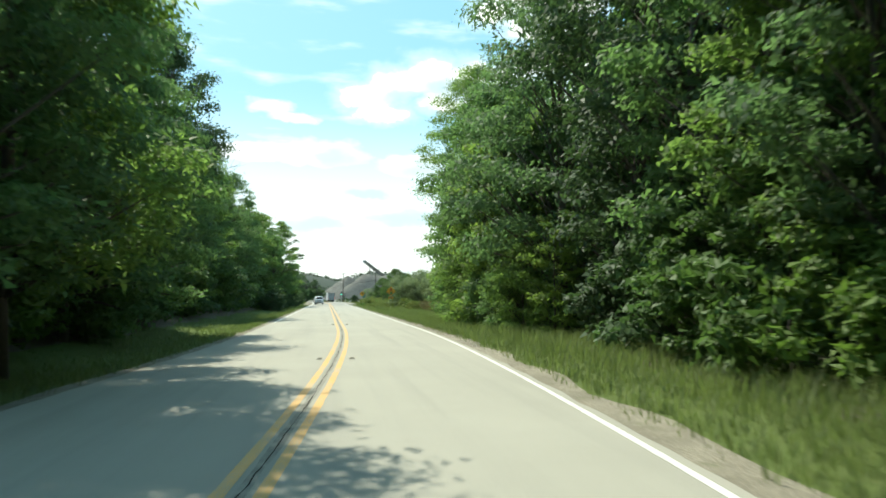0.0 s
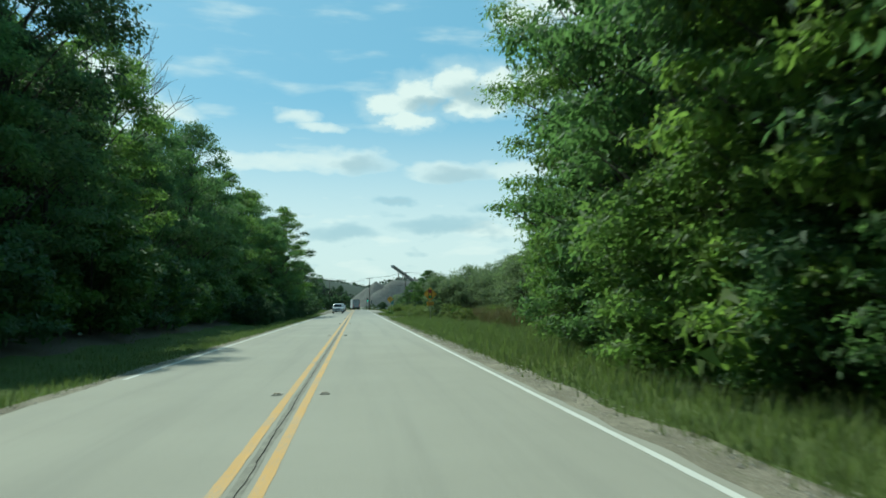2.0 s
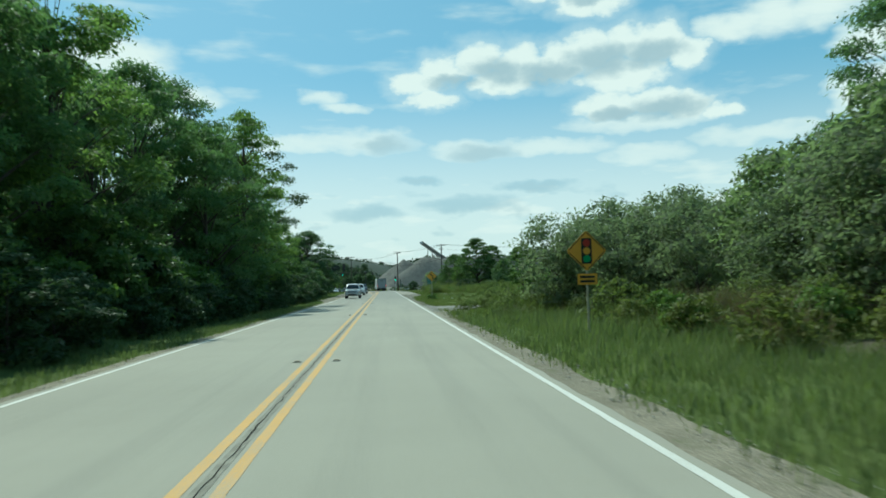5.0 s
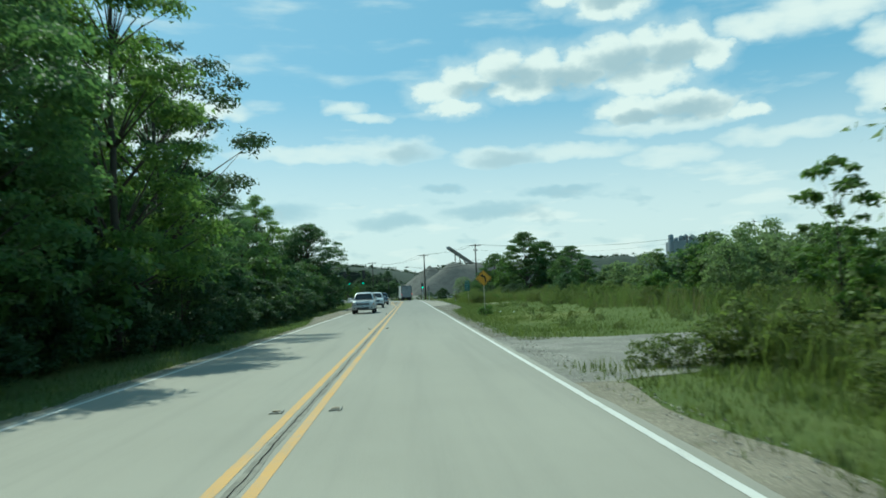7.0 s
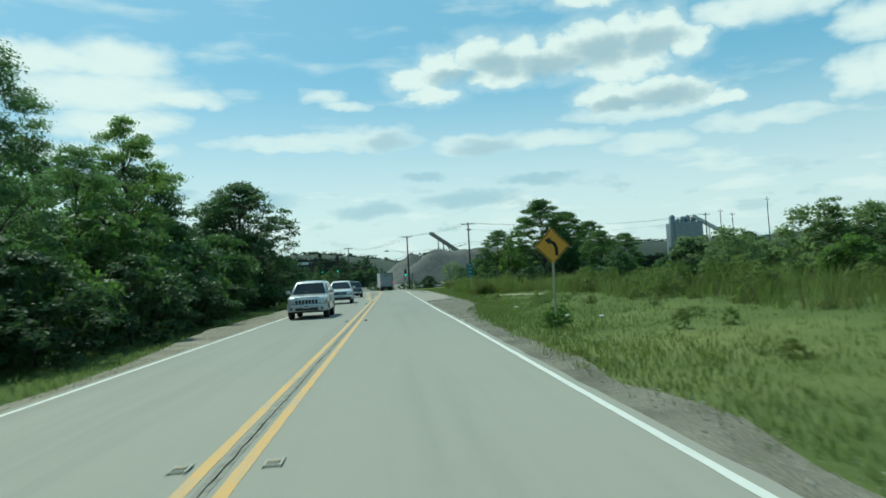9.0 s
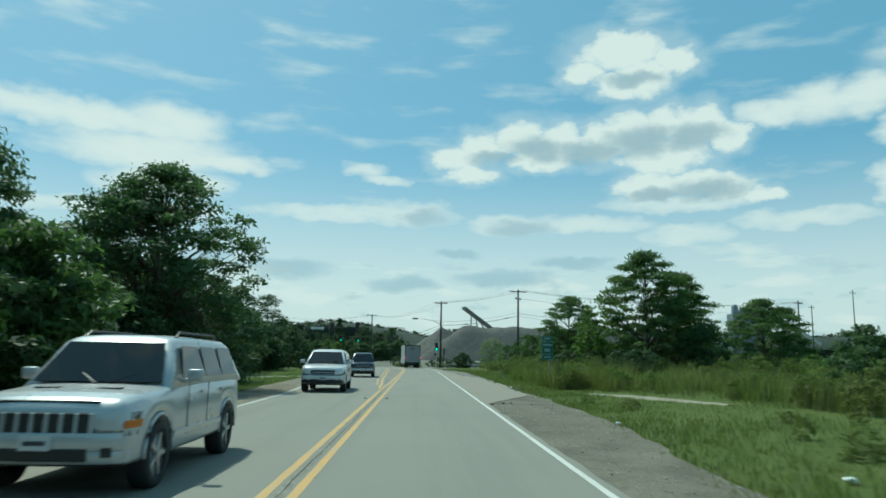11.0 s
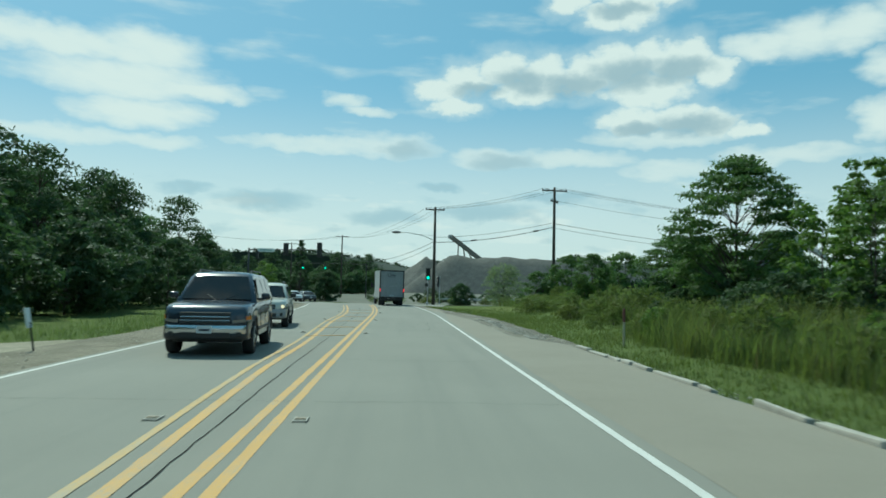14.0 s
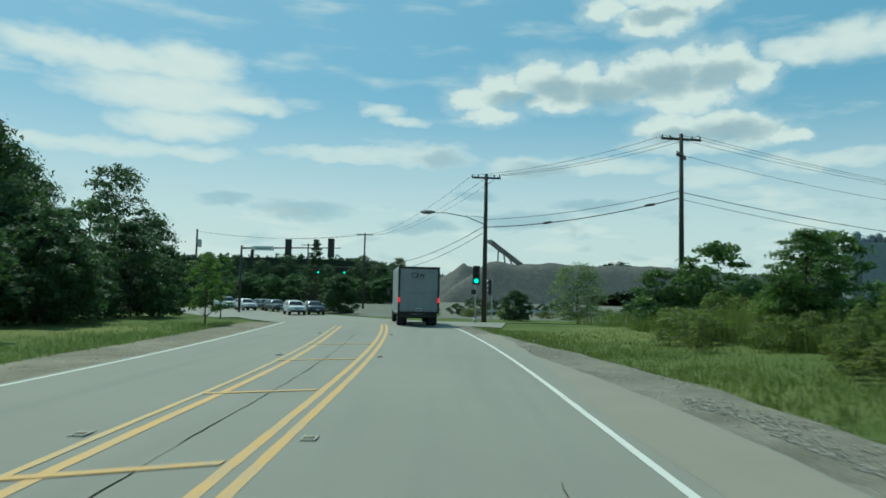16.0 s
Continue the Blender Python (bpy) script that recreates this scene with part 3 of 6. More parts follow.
# ---- plants ----
def leaves(rng, centres, radii, count, size, droop=0.3, flat=0.55, tri=False):
    """Rhombic leaves round clump centres. Returns vertices and quads."""
    n = len(centres)
    wts = radii ** 2
    idx = rng.choice(n, count, p=wts / wts.sum())
    d = rng.normal(size=(count, 3))
    d /= np.linalg.norm(d, axis=1)[:, None]
    r = radii[idx] * (0.45 + 0.55 * rng.random(count) ** 0.5) * (1 + 0.25 * rng.normal(size=count))
    d[:, 2] = np.where(rng.random(count) < 0.7, np.abs(d[:, 2]), d[:, 2])
    p = centres[idx] + d * r[:, None] * np.array([1.0, 1.0, flat])
    nrm = d * 0.6 + rng.normal(size=(count, 3)) * 0.55 + np.array([0, 0, 0.5])
    nrm /= np.linalg.norm(nrm, axis=1)[:, None]
    t = np.cross(nrm, rng.normal(size=(count, 3)))
    t /= np.linalg.norm(t, axis=1)[:, None] + 1e-9
    t[:, 2] -= droop * rng.random(count)
    b = np.cross(nrm, t)
    s = size * (0.6 + 0.8 * rng.random(count))[:, None]
    if tri:
        v = np.stack([p - t * s * 0.5 - b * s * 0.22, p + t * s * 0.6, p - t * s * 0.25 + b * s * 0.30 + nrm * s * 0.05], 1).reshape(-1, 3)
        return v, np.arange(count * 3).reshape(-1, 3)
    v = np.stack([p - t * s * 0.5, p + b * s * 0.27 + nrm * s * 0.06, p + t * s * 0.55, p - b * s * 0.27 + nrm * s * 0.06], 1).reshape(-1, 3)
    return v, np.arange(count * 4).reshape(-1, 4)


def tree(name, label, seed, height, radius, base, clumps, count, leaf_size, leaf_mat, trunk_r=0.16, shape="round", lean=0.0, category="tree", tri=False, puff=1.0, flat=0.55):
    """A tree: tapered trunk with limbs, and a crown of separate leaves in uneven clumps."""
    rng = np.random.default_rng(seed)
    ob = thing(name, label, category)
    bm = bmesh.new()
    top = height * 0.86
    pts = [(lean * (k / 7) ** 1.5 + 0.12 * height / 10 * noise.noise((seed, k * 0.7, 0)), 0.12 * height / 10 * noise.noise((seed, k * 0.7, 5)), top * k / 7) for k in range(8)]
    pts[0] = (0, 0, -0.25)
    tube(bm, pts, [trunk_r * (1.25 if k == 0 else 1 - 0.82 * k / 7) for k in range(8)], 8)
    cs, rs = [], []
    for i in range(clumps):
        u = (i + rng.random()) / clumps
        z = base + (height - base) * u
        if shape == "round":
            w = math.sin(math.pi * min(1, 0.16 + 0.84 * u)) ** 0.65
        elif shape == "cone":
            w = (1 - u) ** 0.9 + 0.05
        else:
            w = 0.45 + 0.55 * math.sin(math.pi * (0.2 + 0.75 * u))
        a = 2.39996 * i + rng.normal() * 0.5
        rad = radius * w * (0.45 + 0.55 * rng.random() ** 0.6)
        k = min(6, int(7 * z / top)) if z < top else 6
        c = np.array([pts[k][0] + rad * math.cos(a), pts[k][1] + rad * math.sin(a), z])
        cs.append(c)
        rs.append(puff * radius * (0.20 + 0.20 * rng.random()) * (0.6 if shape == "cone" else 1.0))
        j = max(1, min(6, int(7 * max(0.2, (z - rad * 0.7)) / top)))
        s = Vector(pts[j])
        e = Vector(c)
        m = s.lerp(e, 0.5) + Vector((0, 0, 0.06 * rad))
        lr = trunk_r * (0.42 - 0.25 * u)
        tube(bm, [s, m, e], [lr, lr * 0.6, lr * 0.15], 5)
    part("trunk", bm, M_BARK, ob, "rough grey-brown trunk and limbs", True)
    v, f = leaves(rng, np.array(cs), np.array(rs), count, leaf_size, 0.3, flat, tri)
    v[:, 2] = np.maximum(v[:, 2], 0.03)
    np_mesh("crown", v, f, leaf_mat, ob, "leafy green crown")
    return ob


def put(ob, x, y, turn, sx=1.0, sz=None, z=None):
    m = Matrix.LocRotScale((x, y, ground_z(x, y) - 0.02 if z is None else z), Euler((0, 0, turn)), (sx, sx, sz or sx))
    return copy_thing(ob, m)


# Leaf green with the shade of backlit trees put into its colour
M_DEEPSHADE_LEAF = foliage("deep_green_shade_leaf", (0.036, 0.064, 0.034), (0.075, 0.115, 0.048), 0.6, 0.36)
LBL_W = "tall broadleaf roadside tree with dense dark green foliage"
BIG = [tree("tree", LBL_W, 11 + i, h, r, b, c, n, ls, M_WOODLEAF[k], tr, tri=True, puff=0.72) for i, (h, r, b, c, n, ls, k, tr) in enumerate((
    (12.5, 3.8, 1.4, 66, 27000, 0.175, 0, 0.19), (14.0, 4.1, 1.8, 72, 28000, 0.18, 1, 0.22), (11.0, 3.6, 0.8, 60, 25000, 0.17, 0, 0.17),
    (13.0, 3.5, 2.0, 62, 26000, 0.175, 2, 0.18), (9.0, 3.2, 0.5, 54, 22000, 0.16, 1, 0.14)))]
# BIG-like trees with leaf colour darkened to give the look of deep shade
DARK = [tree("tree", "tall broadleaf roadside tree with shade put into its dark leaf colour", 23 + i, h, r, b, c, n, 0.18, M_DEEPSHADE_LEAF, tr, tri=True, puff=0.75) for i, (h, r, b, c, n, tr) in enumerate(((13.5, 4.2, 2.2, 60, 26000, 0.22), (12.0, 3.9, 2.8, 56, 24000, 0.20)))]
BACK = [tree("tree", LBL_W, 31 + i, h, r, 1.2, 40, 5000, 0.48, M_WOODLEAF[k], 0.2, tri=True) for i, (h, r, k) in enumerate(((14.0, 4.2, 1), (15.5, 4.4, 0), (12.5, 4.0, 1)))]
MID = [tree("tree", LBL_W, 41 + i, h, r, 0.6, 44, 6400, 0.33, M_DEEPSHADE_LEAF, 0.16, tri=True) for i, (h, r, k) in enumerate(((11.5, 3.7, 0), (9.5, 3.4, 1), (12.5, 3.8, 1)))]
BUSH = [tree("bush", "dense leafy green shrub in rough grass", 51 + i, h, r, 0.15, 26, n, ls, M_LEAF[k], 0.05, "round", 0, "bush", True) for i, (h, r, n, ls, k) in enumerate((
    (3.4, 1.9, 3700, 0.24, 1), (2.4, 1.5, 2700, 0.20, 2), (4.4, 2.2, 4300, 0.26, 0), (1.5, 1.0, 1300, 0.17, 2)))]
THICKET = [tree("bush", "dark dense shrub in a thicket by the road", 57 + i, h, r, 0.15, 30, n, ls, M_DEEPSHADE_LEAF, 0.05, "round", 0, "bush", True, 0.85) for i, (h, r, n, ls) in enumerate(((4.2, 2.1, 5200, 0.22), (3.0, 1.8, 4000, 0.20)))]
FINE = [tree("bush", "dense leafy green shrub at the edge of the wood", 151 + i, h, r, 0.15, 40, n, 0.13, M_WOODLEAF[2 * i], 0.05, "round", 0, "bush", True, 0.85) for i, (h, r, n) in enumerate(((3.4, 1.9, 9000), (4.4, 2.2, 11000)))]
WEED = [tree("weed_clump", "rank yellowish green weed clump in rough grass", 61 + i, h, r, 0.1, 20, n, 0.15, M_WEEDTOP if i else M_WEED, 0.02, "round", 0, "weeds", True) for i, (h, r, n) in enumerate(((1.7, 1.2, 1500), (1.3, 1.1, 1300)))]
SAPLING = [tree("sapling", "young slender tree with light green leaves", 71 + i, h, r, 0.8, 26, n, 0.17, M_LEAF[2], 0.05, "tall", 0, "tree") for i, (h, r, n) in enumerate(((5.4, 1.0, 2600), (4.2, 1.2, 2400), (6.2, 1.3, 2600)))]
WILLOW = tree("willow", "pale olive willow scrub with slender upright stems", 85, 5.6, 2.3, 0.4, 50, 4600, 0.25, M_WILLOW, 0.07, "tall", 0, "tree", True)
OSIER = tree("willow", "grey-green willow scrub with slender leaning stems", 86, 5.2, 2.3, 0.4, 64, 6600, 0.18, M_OSIER, 0.07, "tall", 0.5, "tree", True)
AIRY = tree("tree", "tall open-crowned roadside tree with thin hanging foliage", 95, 12.6, 4.8, 4.2, 46, 10500, 0.19, M_DEEPSHADE_LEAF, 0.2, tri=True, puff=0.5)
LOCUST = tree("tree", "spreading roadside tree with feathery green foliage", 81, 7.8, 3.2, 1.5, 84, 17000, 0.19, M_LEAF[0], 0.12, tri=True, puff=0.72, flat=0.34)
ELM = tree("tree", "bushy spreading tree with dark green foliage", 91, 10.2, 4.3, 0.4, 150, 27000, 0.20, M_LEAF[1], 0.18, tri=True, puff=0.52)


def bare_tree():
    ob = thing("bare_tree", "leafless grey dead tree standing above the wood", "tree")
    bm = bmesh.new()
    rnd = random.Random(21)

    def grow(p, d, ln, r, depth):
        q = p + d * ln
        m = p.lerp(q, 0.5) + Vector((rnd.uniform(-1, 1), rnd.uniform(-1, 1), 0)) * ln * 0.06
        tube(bm, [p, m, q], [r, r * 0.8, r * 0.55], 5)
        if depth:
            for _ in range(3):
                e = (d + Vector((rnd.uniform(-1, 1), rnd.uniform(-1, 1), rnd.uniform(-0.2, 0.6))) * 0.75).normalized()
                grow(q, e, ln * rnd.uniform(0.5, 0.75), r * 0.5, depth - 1)

    grow(Vector((0, 0, -0.3)), Vector((0.04, 0, 1)), 6.5, 0.2, 4)
    part("trunk", bm, M_BARK, ob, "bare grey trunk and boughs")
    return ob


bare_tree().matrix_world = pose(-18.0, 79.0, 0.4, 0, 0, 30) @ Matrix.Scale(1.25, 4)
PROTO = DARK + BIG + BACK + MID + BUSH + WEED + SAPLING + [AIRY, LOCUST, ELM, WILLOW, OSIER] + THICKET


def on_drive(x, y):
    return (106.0 < y < 113.0 and x > 4) or (x < -4 and np.interp(-x, (3.9, 6.1, 12, 26), (192.3, 189.2, 183.0, 178.0)) < y < np.interp(-x, (3.9, 5.0, 7.5, 12, 26), (196.5, 194.9, 192.0, 187.2, 182.0))) or (163.8 < y < 174.0 and abs(x - 9.6 - 0.22 * (173.1 - y)) < 0.75)


def mown(x, y):
    return 113 < y < 176.5 and x < 12.2 + 1.5 * noise.noise((x * 0.2, y * 0.15, 4)) - 2.5 * smooth(168, 176, y)


def plant_woods():
    rnd = random.Random(3)
    # left wood
    y = -30.0
    k = 0
    while y < 158:
        low = smooth(118, 124, y)
        x = centre(y) - 9.7 - 0.9 * rnd.random() - 2.2 * smooth(30, 42, y) * (1 - smooth(78, 90, y)) - 0.9 * smooth(78, 90, y)
        ob = (BIG[k % 5] if rnd.random() < 0.75 else BIG[4]) if y > -8 else MID[k % 3]
        s = (1.02 - 0.30 * low - 0.10 * smooth(130, 135, y) - 0.10 * smooth(96, 104, y) * (1 - smooth(118, 124, y))) * (0.9 + 0.2 * rnd.random())
        put(ob, x, y, rnd.random() * 6.3, s, s * (0.92 + 0.2 * rnd.random()))
        if 113 < y < 131:  # thin stretch of the wood, open to the sky
            put(BUSH[2], x + 0.6, y + 2.0, rnd.random() * 6.3, 1.1)
            y += 4.8 + 1.2 * rnd.random()
            k += 1
            continue
        put(BACK[(k + 2) % 3], x - 4.2 - rnd.random(), y + 2.2, rnd.random() * 6.3, s * 0.98)
        put(BACK[k % 3], x - 9 - 1.5 * rnd.random(), y + 1, rnd.random() * 6.3, s * 0.98)
        if k % 4 == 0:
            put(BACK[(k + 1) % 3], x - 16 - 3 * rnd.random(), y + 2, rnd.random() * 6.3, s * 1.0)
        for j in range(2):
            put(BUSH[(k + j) % 3], centre(y) - 8.0 - 0.9 * rnd.random() - 1.2 * smooth(30, 42, y) * (1 - smooth(78, 90, y)), y + 2.4 * j, rnd.random() * 6.3, 0.8 + 0.4 * rnd.random())
        y += 4.8 + 1.2 * rnd.random()
        k += 1
    # right wood
    y = -30.0
    while y < 82:
        x = centre(y) + 9.9 + 0.8 * rnd.random() - 0.9 * smooth(30, 38, y) * (1 - smooth(50, 53, y)) + 6.6 * smooth(54, 62, y)
        s = 1.05 + 0.15 * rnd.random() - 0.16 * smooth(54, 62, y)
        # dark stretch: its shade comes from the darker leaf copies planted here
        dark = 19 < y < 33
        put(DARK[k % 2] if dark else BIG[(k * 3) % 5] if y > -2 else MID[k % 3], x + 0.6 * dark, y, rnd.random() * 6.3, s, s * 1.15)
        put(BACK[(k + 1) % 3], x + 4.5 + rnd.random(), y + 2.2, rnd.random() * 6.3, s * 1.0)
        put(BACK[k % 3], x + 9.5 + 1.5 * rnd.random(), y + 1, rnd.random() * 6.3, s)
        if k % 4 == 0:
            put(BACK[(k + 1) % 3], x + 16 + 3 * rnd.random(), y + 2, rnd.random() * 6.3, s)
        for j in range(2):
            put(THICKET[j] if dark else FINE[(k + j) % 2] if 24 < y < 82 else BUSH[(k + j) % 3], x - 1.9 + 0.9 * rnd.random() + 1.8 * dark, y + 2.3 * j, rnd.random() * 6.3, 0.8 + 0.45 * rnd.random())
        y += 4.8 + 1.4 * rnd.random()
        k += 1


plant_woods()


def plant_field():
    rnd = random.Random(8)
    put(LOCUST, 17.3, 189.6, 0.4, 1.0, 1.10)
    put(LOCUST, 20.2, 191.5, 2.2, 0.85, 0.95)
    put(LOCUST, 14.6, 202.6, 3.2, 0.84, 0.84)
    put(LOCUST, 17.2, 204.5, 5.2, 0.5)
    put(LOCUST, 20.0, 178.5, 1.0, 0.58)
    put(LOCUST, 24.0, 184.0, 1.6, 0.58)
    put(LOCUST, 15.8, 211.8, 0.9, 0.64, 0.54)
    put(LOCUST, 18.6, 213.6, 2.9, 0.6, 0.5)
    put(LOCUST, 15.0, 225.0, 4.1, 0.46, 0.5)
    for x, y, i, k in ((14.3, 194.0, 0, 0.92), (15.3, 195.6, 2, 0.86), (16.2, 193.4, 2, 0.9), (14.9, 197.4, 1, 1.0), (17.4, 194.8, 0, 1.0)):
        put(SAPLING[i], x, y, rnd.random() * 6, k)
    put(ELM, -9.5, 170.5, 0.5, 1.10, 0.90)
    put(MID[1], -11.0, 172.0, 0.8, 0.85)
    put(ELM, -14.5, 163.0, 2.5, 0.9)
    put(BIG[1], -11.0, 128.5, 1.0, 0.80)
    put(BIG[0], -7.0, 13.5, 2.0, 0.98)
    put(BIG[1], -7.6, 16.8, 4.4, 0.92, 0.88)
    high = tree("tree", "very tall dark roadside tree with a high crown", 97, 21.0, 4.5, 6.5, 84, 27000, 0.23, M_DEEPSHADE_LEAF, 0.28, tri=True, puff=0.72)
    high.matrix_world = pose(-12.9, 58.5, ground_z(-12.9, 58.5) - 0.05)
    edge = tree("tree", "tall roadside tree closing the end of the wood", 14, 18.4, 4.3, 2.2, 84, 46000, 0.15, M_WOODLEAF[2], 0.24, tri=True, puff=0.72)
    edge.matrix_world = pose(9.9, 54.0, ground_z(9.9, 54.0) - 0.05, 0, 0, 70)
    # the pale leaf colour stands in for sun on the wood's edge
    vine = tree("vine_bush", "shrub hung with yellowish green vines, leaf colour lightened as if sunlit", 98, 4.4, 1.3, 0.1, 40, 7000, 0.12, foliage("vine_leaf_sunlit", (0.115, 0.165, 0.045), (0.215, 0.285, 0.080), 0.55, 0.62), 0.05, "tall", 0, "bush", True, 0.9)
    vine.matrix_world = pose(8.5, 46.8, ground_z(8.5, 46.8) - 0.05)
    # more copies, scaled up to brighten the dark edge of the wood
    for x, y, k in ((8.3, 43.4, 1.5), (8.2, 40.2, 2.0), (8.6, 37.4, 1.5), (8.2, 30.4, 1.0), (9.0, 49.2, 1.0)):
        put(vine, x, y, y, k, k * 1.1)
    for x, y, k in ((5.3, 105.7, 0.30), (5.7, 105.6, 0.36), (6.3, 105.5, 0.42), (6.9, 105.3, 0.42)):
        put(WEED[0], x, y, y * 7 + x, k, k * 0.9)
    # lightest leaf copy, so that this tree reads as sunlit
    put(BIG[3], 9.2, 14.8, 1.2, 0.95, 0.95)
    put(BIG[2], -8.3, 108.0, 2.6, 0.9)
    put(ELM, -19.5, 176.0, 1.5, 0.8)
    # right of the wood: willow-like scrub, then saplings and weeds
    for x, y, s in ((14.6, 86, 0.95), (16.4, 88.5, 1.1), (18.6, 90, 1.25), (15.6, 92.5, 0.95), (17.8, 95.0, 1.1), (20.4, 93.5, 1.2), (19.4, 98.5, 1.15), (13.8, 96.0, 0.8), (22.5, 89.0, 1.3), (14.2, 90.0, 0.75)):
        put(WILLOW if x > 15 else OSIER, x, y, rnd.random() * 6, s, s * 1.05)
    for x, y, s in ((9.6, 101.6, 0.86), (12.0, 103.0, 1.02), (11.6, 98.8, 0.8), (14.2, 100, 0.92), (15.4, 103, 1.08), (10.6, 100.0, 0.75), (13.4, 103.6, 0.98), (16.8, 101.5, 1.1)):
        put(OSIER, x, y, rnd.random() * 6, s * 0.96, s * 0.97)
    # tall trees that close the right wood, and boughs over the road
    for i, x, y, s, h in ((3, 10.0, 41.0, 1.0, 1.0), (1, 24.0, 97.0, 1.0, 0.98), (0, 17.5, 83.0, 1.0, 1.0)):
        put(BIG[i], x, y, rnd.random() * 6, s, h)
    for x, y, s in ((24, 90, 1.0), (29, 97, 1.0), (22, 84, 1.0), (30, 88, 1.0)):
        put(BACK[0], x, y, rnd.random() * 6, s)
    for i, x, y, s in ((3, -6.7, 18.0, 0.95), (4, -8.3, 26.0, 1.15), (2, -8.5, 32.5, 1.0), (3, -7.9, 116.5, 1.0)):
        put(BIG[i], x, y, rnd.random() * 6, s)
    for x, y, s in ((-30, 240, 0.8), (-33, 256, 0.9), (-36, 248, 0.95), (-28, 228, 0.75), (-27, 216, 0.7), (-38, 236, 0.95), (-29, 262, 0.8)):
        put(BACK[2], x, y, rnd.random() * 6, s)
    for x, y, i, s in ((8.55, 105.2, 0, 0.63), (9.4, 105.6, 1, 0.45), (10.9, 105.4, 1, 0.5), (19, 122, 1, 0.8), (22, 128, 2, 0.62), (17, 131, 1, 0.75), (26, 120, 2, 0.7), (29, 131, 0, 0.85), (24, 138, 1, 0.9), (20, 146, 2, 0.6), (31, 143, 2, 0.75), (36, 136, 0, 0.95)):
        put(SAPLING[i], x, y, rnd.random() * 6, s)
    for _ in range(44):  # thicket of willow and poplar scrub behind the rough verge
        y = 117 + 58 * rnd.random()
        x = 17.5 + 15 * rnd.random() ** 1.3 + 0.06 * (y - 117)
        s = 0.40 + 0.22 * rnd.random()
        put(WILLOW, x, y, rnd.random() * 6, s * 1.15, s)
    for x, y, s in ((15.8, 125, 0.50), (17.2, 128, 0.62), (19.5, 127, 0.56), (21, 131, 0.62), (23.5, 129, 0.6), (18.0, 123.5, 0.45), (26, 128, 0.6)):
        put(WILLOW, x, y, rnd.random() * 6, s, s)
    for i in range(34):  # low weeds scattered over the verge
        x, y = 7.4 + 5.5 * rnd.random(), 114 + 60 * rnd.random()
        put(WEED[i % 2], x, y, rnd.random() * 6, 0.14 + 0.18 * rnd.random(), 0.15 + 0.15 * rnd.random()) if not on_drive(x, y) else None
    put(BUSH[3], 6.1, 137.3, 1.0, 0.42)
    put(BUSH[3], 5.6, 136.0, 2.0, 0.34)
    for i in range(34):  # rank weeds before the side drive
        x, y = 6.3 + 3.6 * rnd.random(), 98.0 + 7.6 * rnd.random()
        put(WEED[i % 2], x, y, rnd.random() * 6, 0.26 + 0.26 * rnd.random())
        x, y = 6.9 + 4.6 * rnd.random(), 101.5 + 4.6 * rnd.random()
        k = 0.3 + 0.3 * rnd.random()
        put(WEED[0], x, y, rnd.random() * 6, k, k)
    for _ in range(46):
        x, y = 17 + 26 * rnd.random(), 118 + 110 * rnd.random()
        put(BUSH[rnd.choice((0, 1, 1, 3))], x, y, rnd.random() * 6, 0.6 + 0.5 * rnd.random())
    for _ in range(40):
        x, y = 34 + 50 * rnd.random(), 110 + 170 * rnd.random()
        put(rnd.choice((BUSH[2], BUSH[0], BUSH[0])), x, y, rnd.random() * 6, 0.6 + 0.3 * rnd.random())
    for _ in range(70):
        x, y = 8.5 + 14 * rnd.random(), 114 + 112 * rnd.random()
        put(WEED[_ % 2], x, y, rnd.random() * 6, 0.30 + 0.3 * rnd.random(), 0.4 + 0.3 * rnd.random()) if not on_drive(x, y) and not mown(x, y) else None
    for i in range(34):  # green weeds among the dry brush at the foot of the right wood
        x, y = 8.6 + 3.6 * rnd.random(), 53 + 42 * rnd.random()
        k = 0.4 + 0.5 * rnd.random()
        put(WEED[i % 2] if i % 3 else BUSH[3], x, y, rnd.random() * 6, k, k * 1.1)
    for i in range(110):
        x, y = 9.5 + 16 * rnd.random(), 116 + 118 * rnd.random()
        if not on_drive(x, y) and not mown(x, y):
            put(WEED[i % 2], x, y, rnd.random() * 6, 0.35 + 0.3 * rnd.random(), 0.5 + 0.4 * rnd.random())
    for i in range(50):
        x, y = 10.5 + 9 * rnd.random(), 200 + 33 * rnd.random()
        put(WEED[i % 2], x, y, rnd.random() * 6, 0.45 + 0.6 * rnd.random(), 0.45 + 0.6 * rnd.random())
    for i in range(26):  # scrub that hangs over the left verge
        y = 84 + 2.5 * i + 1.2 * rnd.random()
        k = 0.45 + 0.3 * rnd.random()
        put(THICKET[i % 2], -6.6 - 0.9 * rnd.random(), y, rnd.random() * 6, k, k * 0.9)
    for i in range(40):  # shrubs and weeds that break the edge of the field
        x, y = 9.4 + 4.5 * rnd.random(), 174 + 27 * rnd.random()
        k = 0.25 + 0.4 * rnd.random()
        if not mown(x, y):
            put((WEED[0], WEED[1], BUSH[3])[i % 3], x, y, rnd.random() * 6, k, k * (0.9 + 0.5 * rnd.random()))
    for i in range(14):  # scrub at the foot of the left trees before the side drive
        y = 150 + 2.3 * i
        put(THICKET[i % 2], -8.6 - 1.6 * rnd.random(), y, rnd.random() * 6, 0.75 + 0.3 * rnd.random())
    for i in range(14):  # dark low shrubs among the rank weeds
        k = 0.42 + 0.3 * rnd.random()
